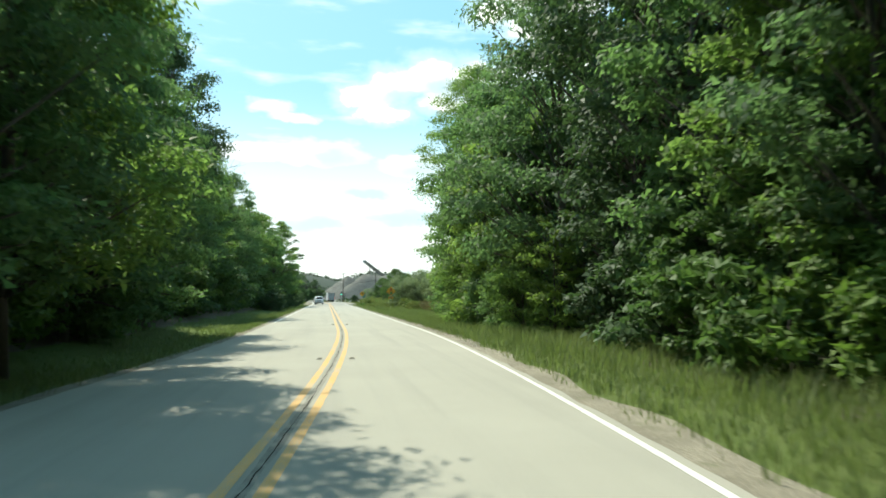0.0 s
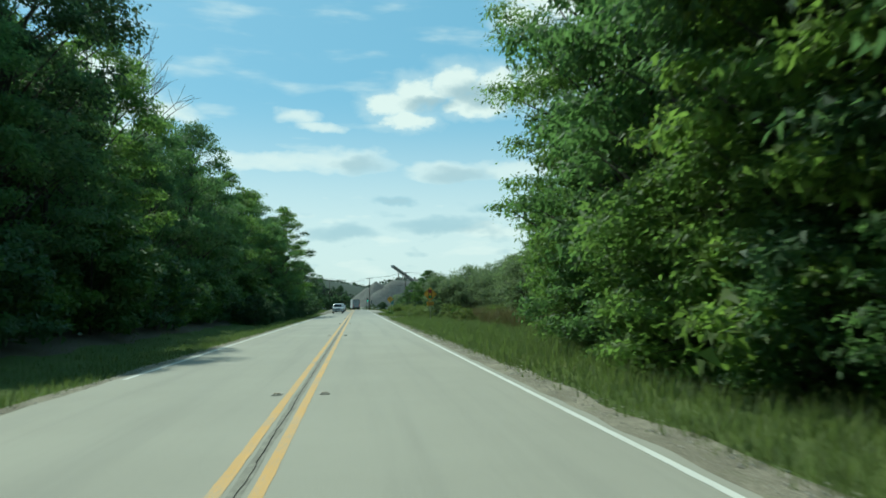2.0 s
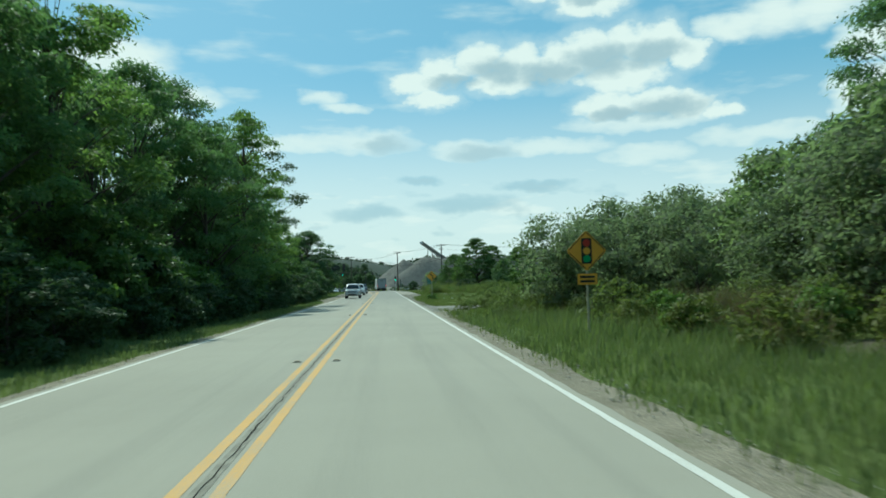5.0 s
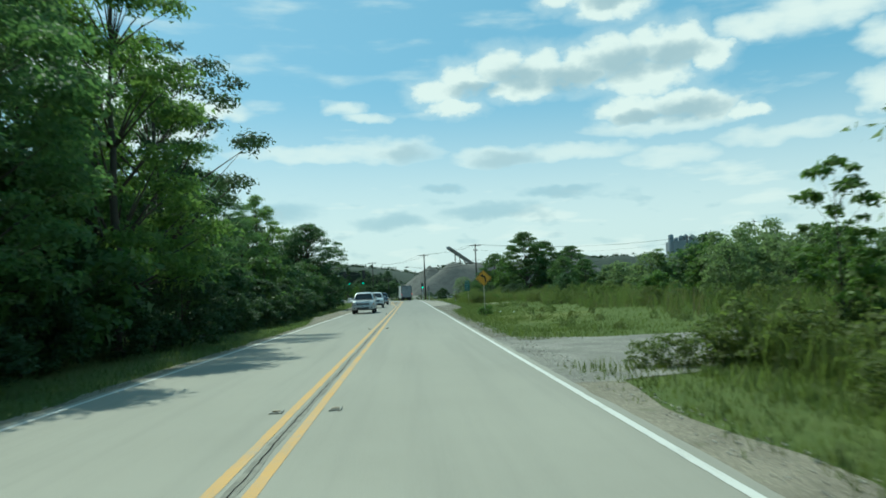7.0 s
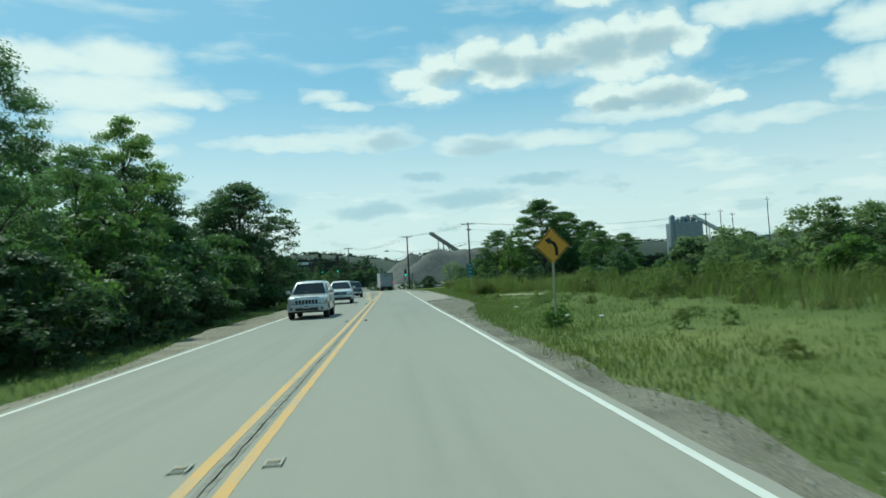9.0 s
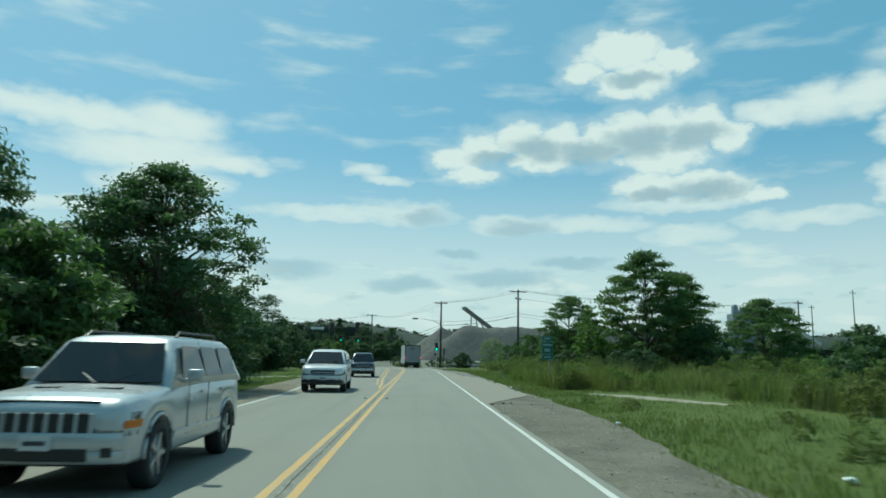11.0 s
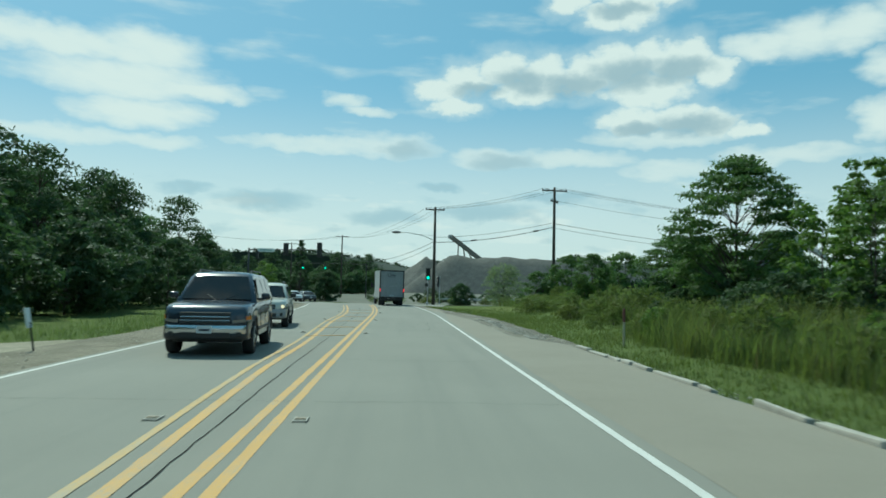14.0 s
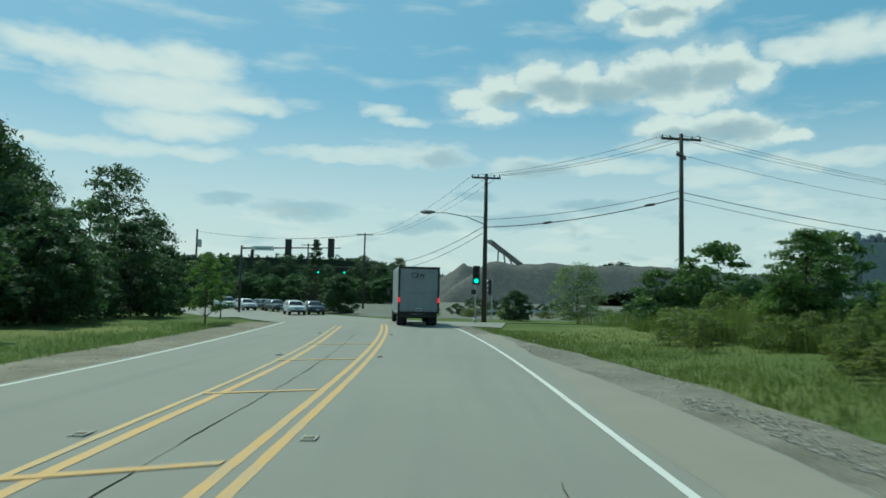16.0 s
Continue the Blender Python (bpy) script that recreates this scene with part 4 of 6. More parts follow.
        put(THICKET[1], 12.6 + 4.2 * rnd.random(), 183 + 1.7 * i, rnd.random() * 6, k, k * 0.95)
    # beyond the locusts, towards the crossing
    for x, y, s in ((16.6, 229, 0.95), (16.2, 236.0, 1.0), (17, 212, 0.8), (20, 218, 1.0), (14.5, 225, 0.8), (19, 230, 1.0), (24, 226, 0.75), (21, 243, 0.85), (27, 238, 0.8), (13.5, 238, 0.7)):
        put(BUSH[rnd.choice((0, 1, 2))], x, y, rnd.random() * 6, s)
    # left, past the side drive
    for x, y, s in ((-13, 207, 1.0), (-16, 214, 1.3), (-12.5, 219, 1.0), (-18, 224, 1.4), (-15.5, 230, 1.2), (-20, 236, 1.4), (-14, 196, 1.1), (-17, 202, 1.3)):
        put(THICKET[0], x, y, rnd.random() * 6, s, s * 0.95)
    for i in range(26):  # unbroken scrub behind the left verge
        put(THICKET[i % 2], -12.5 - 3.5 * rnd.random() - 2.5 * smooth(200, 245, 176 + 2.9 * i), 176 + 2.9 * i, rnd.random() * 6, 0.9 + 0.4 * rnd.random()) if not 181 < 176 + 2.9 * i < 189.5 else None
        put(MID[i % 3], -22 - 5 * rnd.random(), 176 + 2.9 * i, rnd.random() * 6, 0.72 + 0.15 * rnd.random()) if i % 2 else None
    for x, y, s, i in ((-21.8, 251, 0.86, 2), (-19.6, 253, 0.62, 0), (-27, 243, 1.0, 0), (-29, 234, 1.05, 1), (-25, 222, 0.9, 2), (-22, 212, 0.85, 4), (-24, 200, 0.9, 0), (-22, 190, 0.8, 2), (-31, 255, 1.0, 3), (-34, 246, 1.05, 0), (-30, 210, 1.0, 1)):
        put(MID[i % 3], x, y, rnd.random() * 6, s)
    put(SAPLING[1], -8.9, 232.0, 1.0, 0.75)
    put(SAPLING[0], -11.5, 243.0, 2.0, 0.7)


plant_field()
# the first of each kind stands at the back of the woods
spots = [(20.0, 26.0), (21.0, 14.0), (-33, 112), (-35, 120), (-34, 128), (-30, 140), (-33, 146), (-30, 20), (-31, 30), (-30, 42), (-32, 54), (-30, 66), (-31, 78), (-30, 90), (-32, 102), (-12.6, 60), (-12.4, 81), (-12.6, 105), (16, 60), (45, 150), (40, 170), (52, 160), (-9.4, 124.5), (29.0, 213.0), (-26, 168), (30.0, 150.0), (18.0, 104.0), (-20.5, 206.0), (-19.0, 196.5)]
for ob, x in zip(FINE, (26.0, 31.0)):
    ob.matrix_world = pose(x, 70.0, ground_z(x, 70.0) - 0.02)
for ob, (x, y) in zip(PROTO, spots):
    ob.matrix_world = pose(x, y, ground_z(x, y) - 0.02, 0, 0, 40)


def blades(name, label, seed, count, area, height, width, material, per=4, vary=0.8):
    """Grass: tufts of bent blades over the stretch of ground that area() draws from."""
    rng = np.random.default_rng(seed)
    rnd = random.Random(seed)
    base = []
    for _ in range(count):
        x, y = area(rnd)
        base.append((x, y, ground_z(x, y) - 0.02))
    base = np.repeat(np.array(base), per, 0)
    n = len(base)
    base[:, :2] += rng.normal(size=(n, 2)) * 0.09
    a = rng.random(n) * 6.283
    h = height * (0.45 + 0.75 * rng.random(n))
    d = np.stack([np.cos(a), np.sin(a), np.zeros(n)], 1)
    s = np.stack([-np.sin(a), np.cos(a), np.zeros(n)], 1) * width
    up = np.array([0, 0, 1.0])
    h *= np.maximum(0.25, 0.55 + 0.75 * np.array([0.5 + vary * (0.7 * noise.noise((px * 0.22, py * 0.22, seed)) + 0.5 * noise.noise((px * 0.8, py * 0.8, seed))) for px, py, _ in base]))
    bend = (0.15 + 0.5 * rng.random(n))[:, None] * h[:, None]
    p0, p1 = base - s / 2, base + s / 2
    m = base + up * h[:, None] * 0.6 + d * bend * 0.35
    tip = base + up * h[:, None] * 0.95 + d * bend
    v = np.stack([p0, p1, m + s * 0.4, tip, m - s * 0.4], 1).reshape(-1, 3)
    k = np.arange(n)[:, None] * 5
    f = np.concatenate([k + np.array([0, 1, 2]), k + np.array([0, 2, 4]), k + np.array([4, 2, 3])])
    ob = np_mesh(name, v, f, material)
    tagged(ob, label, "grass", kind="stuff")


def verge_right(r, y0=95, y1=234):
    while True:
        y = y0 + (y1 - y0) * r.random()
        edge = right_edge(y) + 1.0 + 1.65 * smooth(138, 160, y) - 1.5 * smooth(210, 232, y)
        x = edge + abs(r.gauss(0, 3.4)) if y > 162 or r.random() > 0.10 else edge - 0.5 * r.random() ** 2
        if not on_drive(x, y) and x < 22:
            return x, y


def verge_left(r, y0=-12, y1=234):
    while True:
        y = y0 + (y1 - y0) * r.random()
        x = left_edge(y) - 0.42 - 1.38 * smooth(128, 146, y) - abs(r.gauss(0, 1.9))
        if not on_drive(x, y):
            return x, y


def field_right(r):
    while True:
        y, x = 84 + 160 * r.random(), 8.5 + 30 * r.random() ** 1.4
        if y < 107 and x < 15.5 and r.random() < 0.8:
            continue
        if y > 178 and x < right_edge(y) + 5.6 + 3.2 * smooth(196, 208, y) + 0.8 * noise.noise((y * 0.3, x * 0.3, 2)):
            continue
        if not on_drive(x, y) and not mown(x, y):
            return x, y


def brush(r):
    while True:
        x, y = 9.4 + 6 * r.random() ** 1.3, 52 + 40 * r.random()
        if noise.noise((x * 0.4, y * 0.25, 3)) > 0.15 * r.random():
            return x, y


def field_edge(r):
    while True:
        y, x = 160 + 70 * r.random(), 8.2 + 7 * r.random() ** 1.5
        if not on_drive(x, y) and not mown(x, y) and x > right_edge(y) + 4.9 + 4.0 * smooth(196, 206, y) and noise.noise((x * 0.35, y * 0.35, 6)) > 0.25 * r.random():
            return x, y


def weed_belt(r):
    y = 184 + 50 * r.random()
    return right_edge(y) + 5.4 + 3.2 * smooth(196, 208, y) + 0.7 * noise.noise((y * 0.4, 1, 2)) + 6.0 * r.random() ** 1.6, y


blades("verge_grass", "lush green verge grass below the right wood", 1, 14000, lambda r: verge_right(r, -10, 98), 0.26, 0.017, M_VERGE)
blades("verge_grass", "mown olive green verge grass along the road", 5, 17000, verge_right, 0.18, 0.016, M_GRASS)
blades("verge_grass", "short green verge grass below the trees", 2, 13000, verge_left, 0.20, 0.016, M_VERGE)
blades("tall_grass", "tall green weeds and grass in a rough field", 3, 21000, field_right, 0.95, 0.015, M_WEED, 5, 1.7)
blades("tall_grass", "rank green weeds standing behind the verge", 13, 3600, field_edge, 1.05, 0.016, M_WEEDTOP, 5, 1.7)
blades("tall_grass", "dense rank weeds with yellowish tops beside the verge", 17, 4600, weed_belt, 0.85, 0.018, M_WEED, 5, 1.5)
blades("tall_grass", "rank green weeds beside a gravel drive", 9, 2600, lambda r: (5.6 + 4.5 * r.random(), 84 + 20.7 * r.random() ** 0.6), 0.27, 0.015, M_WEED, 5)
blades("tall_grass", "tall pale weeds before a gravel drive", 15, 1500, lambda r: (6.7 + 6.5 * r.random() ** 1.2, 99.5 + 6.2 * r.random() ** 0.7), 0.75, 0.016, M_WEED, 5, 1.7)
blades("dry_grass", "tall dry brownish grass stalks", 4, 3600, field_right, 1.0, 0.015, M_DRYGRASS, 5)
blades("dry_grass", "dry brown brush at the edge of the wood", 6, 3600, brush, 1.25, 0.016, M_DRYGRASS, 5)
blades("tall_grass", "shaggy green grass at the foot of the wood", 7, 9000, lambda r: (lambda y: (right_edge(y) + 2.0 + 4.6 * r.random() ** 0.8, y))(98 * r.random()), 0.52, 0.013, M_VERGE, 5)


def pebbles():
    """Loose stones on the gravel shoulders."""
    rnd = random.Random(12)
    oct_v = [(1, 0, 0), (-1, 0, 0), (0, 1, 0), (0, -1, 0), (0, 0, 1), (0, 0, -1)]
    oct_f = [(0, 2, 4), (2, 1, 4), (1, 3, 4), (3, 0, 4), (2, 0, 5), (1, 2, 5), (3, 1, 5), (0, 3, 5)]
    v, f = [], []
    for _ in range(9000):
        y = 20 + 214 * rnd.random()
        if rnd.random() < 0.65:
            wide = 0.6 + 1.6 * smooth(138, 160, y)
            x = right_edge(y) + 0.35 + wide * rnd.random() if not 171 < y < 198 else right_edge(y) + 2.2 + 0.5 * rnd.random()
        else:
            x = left_edge(y) - 0.2 - (0.35 + 1.1 * smooth(128, 146, y)) * rnd.random()
        s = 0.008 + 0.022 * rnd.random() ** 3
        k = len(v)
        for a, b, c in oct_v:
            v.append((x + a * s * rnd.uniform(0.6, 1.4), y + b * s * rnd.uniform(0.6, 1.4), -0.008 + c * s * 0.7 * rnd.uniform(0.6, 1.2)))
        f.extend((k + p, k + q, k + r) for p, q, r in oct_f)
    for _ in range(2400):  # pale grit washed out at the edge of the asphalt
        y = 196 + 14 * rnd.random()
        x = right_edge(y) + 1.75 + abs(rnd.gauss(0, 0.32)) + 0.3 * noise.noise((y * 0.7, 1, 0))
        s = 0.010 + 0.022 * rnd.random() ** 2
        k = len(v)
        for a, b, c in oct_v:
            v.append((x + a * s * rnd.uniform(0.6, 1.4), y + b * s * rnd.uniform(0.6, 1.4), -0.004 + c * s * 0.7 * rnd.uniform(0.6, 1.2)))
        f.extend((k + p, k + q, k + r) for p, q, r in oct_f)
    k = Mat("loose_stone", 0.9)
    k.color(k.mix(k.island(), (0.22, 0.205, 0.175), (0.48, 0.45, 0.39)))
    tagged(np_mesh("loose_stones", v, f, k.m), "loose pale stones along the shoulder", "stones", kind="stuff")


pebbles()

# ---- vehicles ----
M_GLASS = plain("tinted_car_glass", (0.008, 0.010, 0.011), 0.04, 0, 0.05)
M_CHROME = plain("bright_trim", (0.55, 0.56, 0.57), 0.22, 0.9, 0.05)
M_TYRE = plain("tyre_rubber", (0.022, 0.022, 0.023), 0.85, 0, 0.2, 12)
M_RIM = plain("alloy_rim", (0.42, 0.43, 0.44), 0.35, 0.8, 0.1)
M_BLACKTRIM = plain("black_plastic_trim", (0.022, 0.023, 0.024), 0.5, 0, 0.15)
M_PLATE = plain("pale_number_plate", (0.58, 0.60, 0.62), 0.5)
M_BAR = plain("dark_plate_bar", (0.05, 0.055, 0.07), 0.6)
M_LAMPGLASS = plain("headlamp_lens", (0.20, 0.21, 0.22), 0.10, 0.5)
M_AMBER = plain("amber_lens", (0.55, 0.16, 0.02), 0.2)


P_CLADDING = plain("grey_cladding", (0.30, 0.31, 0.32), 0.45)


def emitter(name, col, strength, base):
    k = Mat(name, 0.3)
    k.color(base)
    k.b.inputs["Emission Color"].default_value = (*col, 1)
    k.b.inputs["Emission Strength"].default_value = strength
    return k.m


M_TAIL_ON = emitter("lit_tail_lamp", (1.0, 0.02, 0.03), 1.0, (0.4, 0.02, 0.02))
M_TAIL = plain("red_lens", (0.30, 0.015, 0.015), 0.2)
M_GREEN_ON = emitter("lit_green_signal", (0.05, 1.0, 0.65), 1.6, (0.02, 0.3, 0.2))
M_LAMP_ON = emitter("lit_headlamp", (1.0, 0.80, 0.5), 0.9, (0.5, 0.48, 0.42))


def car_paint(name, col, metal=0.5, rough=0.28):
    k = Mat(name, rough, metal)
    dust = k.noise(2.5, 5.0)
    k.color(k.mix(dust, tuple(c * 0.9 for c in col), col))
    k.rough(k.math("ADD", k.math("MULTIPLY", dust, 0.2), rough - 0.08))
    k.b.inputs["Coat Weight"].default_value = 0.6
    k.b.inputs["Coat Roughness"].default_value = 0.06
    return k.m


def loft(bm, sections):
    rows = [[bm.verts.new(p) for p in s] for s in sections]
    n = len(rows[0])
    for a, b in zip(rows, rows[1:]):
        for i in range(n):
            bm.faces.new((a[i], a[(i + 1) % n], b[(i + 1) % n], b[i]))
    bm.faces.new(list(reversed(rows[0])))
    bm.faces.new(rows[-1])
    bmesh.ops.recalc_face_normals(bm, faces=bm.faces[:])


def panel(bm, pts, thick=0.012):
    """A thin sheet through corner points, thickened outward."""
    vs = [bm.verts.new(p) for p in pts]
    f = bm.faces.new(vs)
    f.normal_update()
    n = f.normal.copy()
    top = [bm.verts.new(Vector(p) + n * thick) for p in pts]
    bm.faces.new(top)
    k = len(pts)
    for i in range(k):
        bm.faces.new((vs[i], vs[(i + 1) % k], top[(i + 1) % k], top[i]))
    bmesh.ops.recalc_face_normals(bm, faces=bm.faces[:])


def interp(y, table):
    ys = [a for a, _ in table]
    return float(np.interp(y, ys, [b for _, b in table]))


def wheel(car, x, y, r, w, side):
    bm = bmesh.new()
    prof = [(r * 0.66, -w / 2), (r * 0.93, -w / 2), (r, -w * 0.36), (r, w * 0.36), (r * 0.93, w / 2), (r * 0.66, w / 2)]
    rings = []
    for k in range(28):
        a = 2 * math.pi * k / 28
        rings.append([bm.verts.new((x + px, y + pr * math.cos(a), r + pr * math.sin(a))) for pr, px in prof])
    for k in range(28):
        a, b = rings[k], rings[(k + 1) % 28]
        for i in range(5):
            bm.faces.new((a[i], b[i], b[i + 1], a[i + 1]))
        bm.faces.new((a[5], b[5], b[0], a[0]))
    bmesh.ops.recalc_face_normals(bm, faces=bm.faces[:])
    tyre = part("wheel", bm, M_TYRE, car, "black rubber tyre", True)
    bm = bmesh.new()
    disc_bar(bm, (x + side * (w * 0.28), y, r), "x", r * 0.67, 0.03, 24)
    for k in range(5):
        a = 2 * math.pi * k / 5
        box(bm, x + side * (w * 0.36), y + r * 0.34 * math.cos(a), r + r * 0.34 * math.sin(a), 0.05, r * 0.16, r * 0.62, 0.006, Matrix.Rotation(a - math.pi / 2, 4, "X"))
    disc_bar(bm, (x + side * (w * 0.38), y, r), "x", r * 0.15, 0.06, 12)
    part("rim", bm, M_RIM, tyre, "five-spoke alloy rim")


def suv(name, label, paint, L=4.6, W=1.84, hood=1.08, belt=1.12, roof=1.74, ws0=0.27, ws1=0.42, rear=0.93, square=0.5, wheel_r=0.36, scoops=False, grille="slots",
        rails=True, lamps=None, lower=None, skirt=None, mirror=None):
    """A car whose nose points to -y. ws0, ws1: foot and head of the windscreen as shares of its length."""
    car = thing(name, label, "car")
    f, h = -L / 2, W / 2
    fw, rw = f + L * 0.185, f + L * 0.80
    top_t = [(f, hood - 0.24), (f + 0.05, hood - 0.15), (f + 0.16, hood - 0.085), (f + 0.42, hood - 0.04), (f + L * ws0, hood + 0.02), (f + L * ws0 + 0.3, belt), (L / 2 - 0.15, belt + 0.02), (L / 2, belt - 0.1)]
    wid_t = [(f, h * (0.60 + 0.08 * square)), (f + 0.04, h * (0.76 + 0.06 * square)), (f + 0.11, h * (0.87 + 0.04 * square)), (f + 0.22, h * 0.94), (f + 0.5, h * 0.985), (0, h), (L / 2 - 0.5, h * 0.99), (L / 2 - 0.08, h * 0.93), (L / 2, h * 0.86)]
    bot_t = [(f, 0.44), (f + 0.2, 0.35), (0, 0.35), (L / 2 - 0.25, 0.38), (L / 2, 0.47)]

    def nose(x):
        """How far forward the rounded front reaches at a given offset from the middle."""
        return float(np.interp(abs(x), [w for _, w in wid_t[:5]], [y for y, _ in wid_t[:5]])) - 0.03 * (1 - min(1.0, abs(x) / wid_t[0][1]) ** 2)

    def band(x0, x1, z0, z1, out, lean=0.0, n=14, taper=0.0):
        """A strip that wraps round the front of the car."""
        bm = bmesh.new()
        rows = []
        for k in range(n + 1):
            x = x0 + (x1 - x0) * k / n
            y = nose(x) - out
            lo = z0 + taper * (abs(x) - min(abs(x0), abs(x1)))
            e = 0.012
            rows.append([(x, y + e, lo), (x, y, lo + e), (x, y + lean, z1 - e), (x, y + lean + e, z1), (x, y + 0.10 + lean, z1), (x, y + 0.10, lo)])
        loft(bm, rows)
        return bm
    secs = []
    R = wheel_r + 0.075
    ys = sorted(set([f, f + 0.04, f + 0.075, f + 0.11, f + 0.16, f + 0.22, L / 2 - 0.15, L / 2 - 0.05, L / 2] + list(np.linspace(f + 0.3, L / 2 - 0.25, 40)) + [fw - R, fw + R, rw - R, rw + R]))
    for y in ys:
        zt, w, zb = interp(y, top_t), interp(y, wid_t), interp(y, bot_t)
        for c in (fw, rw):
            if abs(y - c) < R:
                zb = max(zb, wheel_r + math.sqrt(R * R - (y - c) ** 2))
        zb = min(zb, zt - 0.12)
        mid = zb + (zt - zb) * 0.55
        half = [(w * 0.96, zb), (w, zb + 0.05), (w * 1.0, mid), (w * 0.975, zt - 0.07), (w * 0.93, zt - 0.015), (w * 0.80, zt + 0.012), (w * 0.3, zt + 0.03)]
        ring = [(x, y, z) for x, z in half] + [(-x, y, z) for x, z in reversed(half)]
        secs.append(ring)
    bm = bmesh.new()
    loft(bm, secs)
    part("body", bm, paint, car, "glossy painted car body", True)
    bm = bmesh.new()
    box(bm, 0, 0, 0.44, W * 0.78, L * 0.86, 0.30, 0.04)
    part("underbody", bm, M_BLACKTRIM, car, "dark underbody")
    # cabin
    y0, y1, y2, y3 = f + L * ws0, f + L * ws1, f + L * rear - 0.12, L / 2 - 0.10
    zr = roof
    wb, wr = h * 0.955, h * 0.745
    cab = [(y0, belt - 0.10, belt - 0.04), ((y0 + y1) / 2, belt - 0.06, (belt + zr) / 2 - 0.01), (y1 - 0.08, belt - 0.05, zr - 0.075), (y1 + 0.12, belt - 0.05, zr - 0.02), (0.3, belt - 0.05, zr), (y2 - 0.2, belt - 0.05, zr - 0.02), (y2, belt - 0.05, zr - 0.06), (y3, belt - 0.05, belt + 0.05)]
    secs = []
    for y, zb, zt in cab:
        t = max(0.0, (zt - belt) / (zr - belt))
        wt = wb + (wr - wb) * t
        k = min(1.0, t / 0.3)
        half = [(wb, zb), (wt, zt - 0.10 * k), (wt * 0.985, zt - 0.05 * k), (wt * 0.93, zt - 0.012 * k), (wt * 0.80, zt + 0.006), (wt * 0.4, zt + 0.025)]
        secs.append([(x, y, z) for x, z in half] + [(-x, y, z) for x, z in reversed(half)])
    bm = bmesh.new()
    loft(bm, secs)
    part("roof", bm, paint, car, "painted roof and pillars", True)

    def wall(y, z, extra=0.008):
        t = (z - belt) / (zr - belt)
        return wb + (wr - wb) * t + extra

    bm = bmesh.new()
    za, zc = belt + 0.015, zr - 0.10
    dy = (y1 - 0.06 - y0)
    off = 0.058
    pa, pc = y0 + dy * 0.06 - off, y0 + dy * 0.96 - off
    panel(bm, [(-wb * 0.87, pa, za), (wb * 0.87, pa, za), (wr * 0.88, pc, zc), (-wr * 0.88, pc, zc)], 0.012)
    part("windscreen", bm, M_GLASS, car, "tinted windscreen")
    a, b = y1 - 0.02, y2 - 0.05
    third = (b - a) / 3
    wins = [(y0 + 0.42, a + third - 0.03, True), (a + third + 0.03, a + 2 * third - 0.02, False), (a + 2 * third + 0.04, b, False)]
    for s in (-1, 1):
        for wa, wc, front in wins:
            bm = bmesh.new()
            z0, z1 = belt + 0.06, zr - 0.13
            pts = [(s * wall(wa, z0), wa, z0), (s * wall(wc, z0), wc, z0), (s * wall(wc, z1), wc - 0.05, z1), (s * wall(wa, z1), (y1 + 0.08) if front else wa + 0.03, z1)]
            if s < 0:
                pts = pts[::-1]
            panel(bm, pts, 0.008)
            part("side_window", bm, M_GLASS, car, "tinted side window")
    bm = bmesh.new()
    panel(bm, [(wb * 0.85, y3 + 0.0, belt + 0.10), (-wb * 0.85, y3 + 0.0, belt + 0.10), (-wr * 0.85, y2 + 0.06, zr - 0.14), (wr * 0.85, y2 + 0.06, zr - 0.14)], 0.015)
    part("rear_window", bm, M_GLASS, car)
    # face
    gx = h * (0.50 + 0.06 * square)
    low_g = hood - (0.50 if grille == "slots" else 0.45)
    gr = part("grille", band(-gx, gx, low_g, hood - 0.20, 0.012, 0.02), M_BLACKTRIM, car, "dark radiator grille")
    if grille == "slots":
        for k in range(8):
            x = -gx + (2 * k + 0.0) * gx / 7
            part("grille_bar", band(x - 0.018, x + 0.018, low_g, hood - 0.20, 0.026, 0.02, 2), paint, gr, "painted grille bar")
    else:
        for k in range(2):
            part("grille_bar", band(-gx * 0.96, gx * 0.96, hood - 0.39 + 0.075 * k, hood - 0.365 + 0.075 * k, 0.022, 0.0), M_CHROME, gr, "bright grille bar")
    for s in (-1, 1):
        lamp = part("headlight", band(s * gx * 1.06, s * h * (0.975 if lamps else 0.955), hood - (0.47 if lamps else 0.44), hood - (0.17 if lamps else 0.20), 0.014, 0.06, 10, 0.0 if scoops else 0.30 if lamps else 0.12), M_LAMPGLASS, car, "clear headlight", True)
        part("indicator", band(s * h * 0.89, s * h * 0.965, hood - 0.36, hood - 0.28, 0.022, 0.015, 4), M_AMBER if square > 0.9 else M_LAMPGLASS, lamp, "small indicator lens")
        if lamps:
            bm = bmesh.new()
            disc_bar(bm, (s * h * 0.80, nose(h * 0.80) - 0.012, hood - 0.275), "y", 0.06, 0.03, 14)
            part("bulb", bm, lamps, lamp, "lit round lamp")
        bm = bmesh.new()
        box(bm, s * (h + 0.11), f + L * ws0 + 0.42, belt + 0.10, 0.20, 0.10, 0.15, 0.035)
        box(bm, s * (h - 0.0), f + L * ws0 + 0.44, belt + 0.03, 0.16, 0.05, 0.05, 0.01)
        part("mirror", bm, mirror or paint, car, "door mirror", True)
        bm = bmesh.new()
        box(bm, s * W * 0.40, L / 2 - 0.03, belt - 0.12, 0.14, 0.10, 0.34, 0.02)
        part("tail_light", bm, M_TAIL, car, "red tail light")
        for c in (fw, rw):
            wheel(car, s * (h - 0.125), c, wheel_r, 0.24, s)
        bm = bmesh.new()
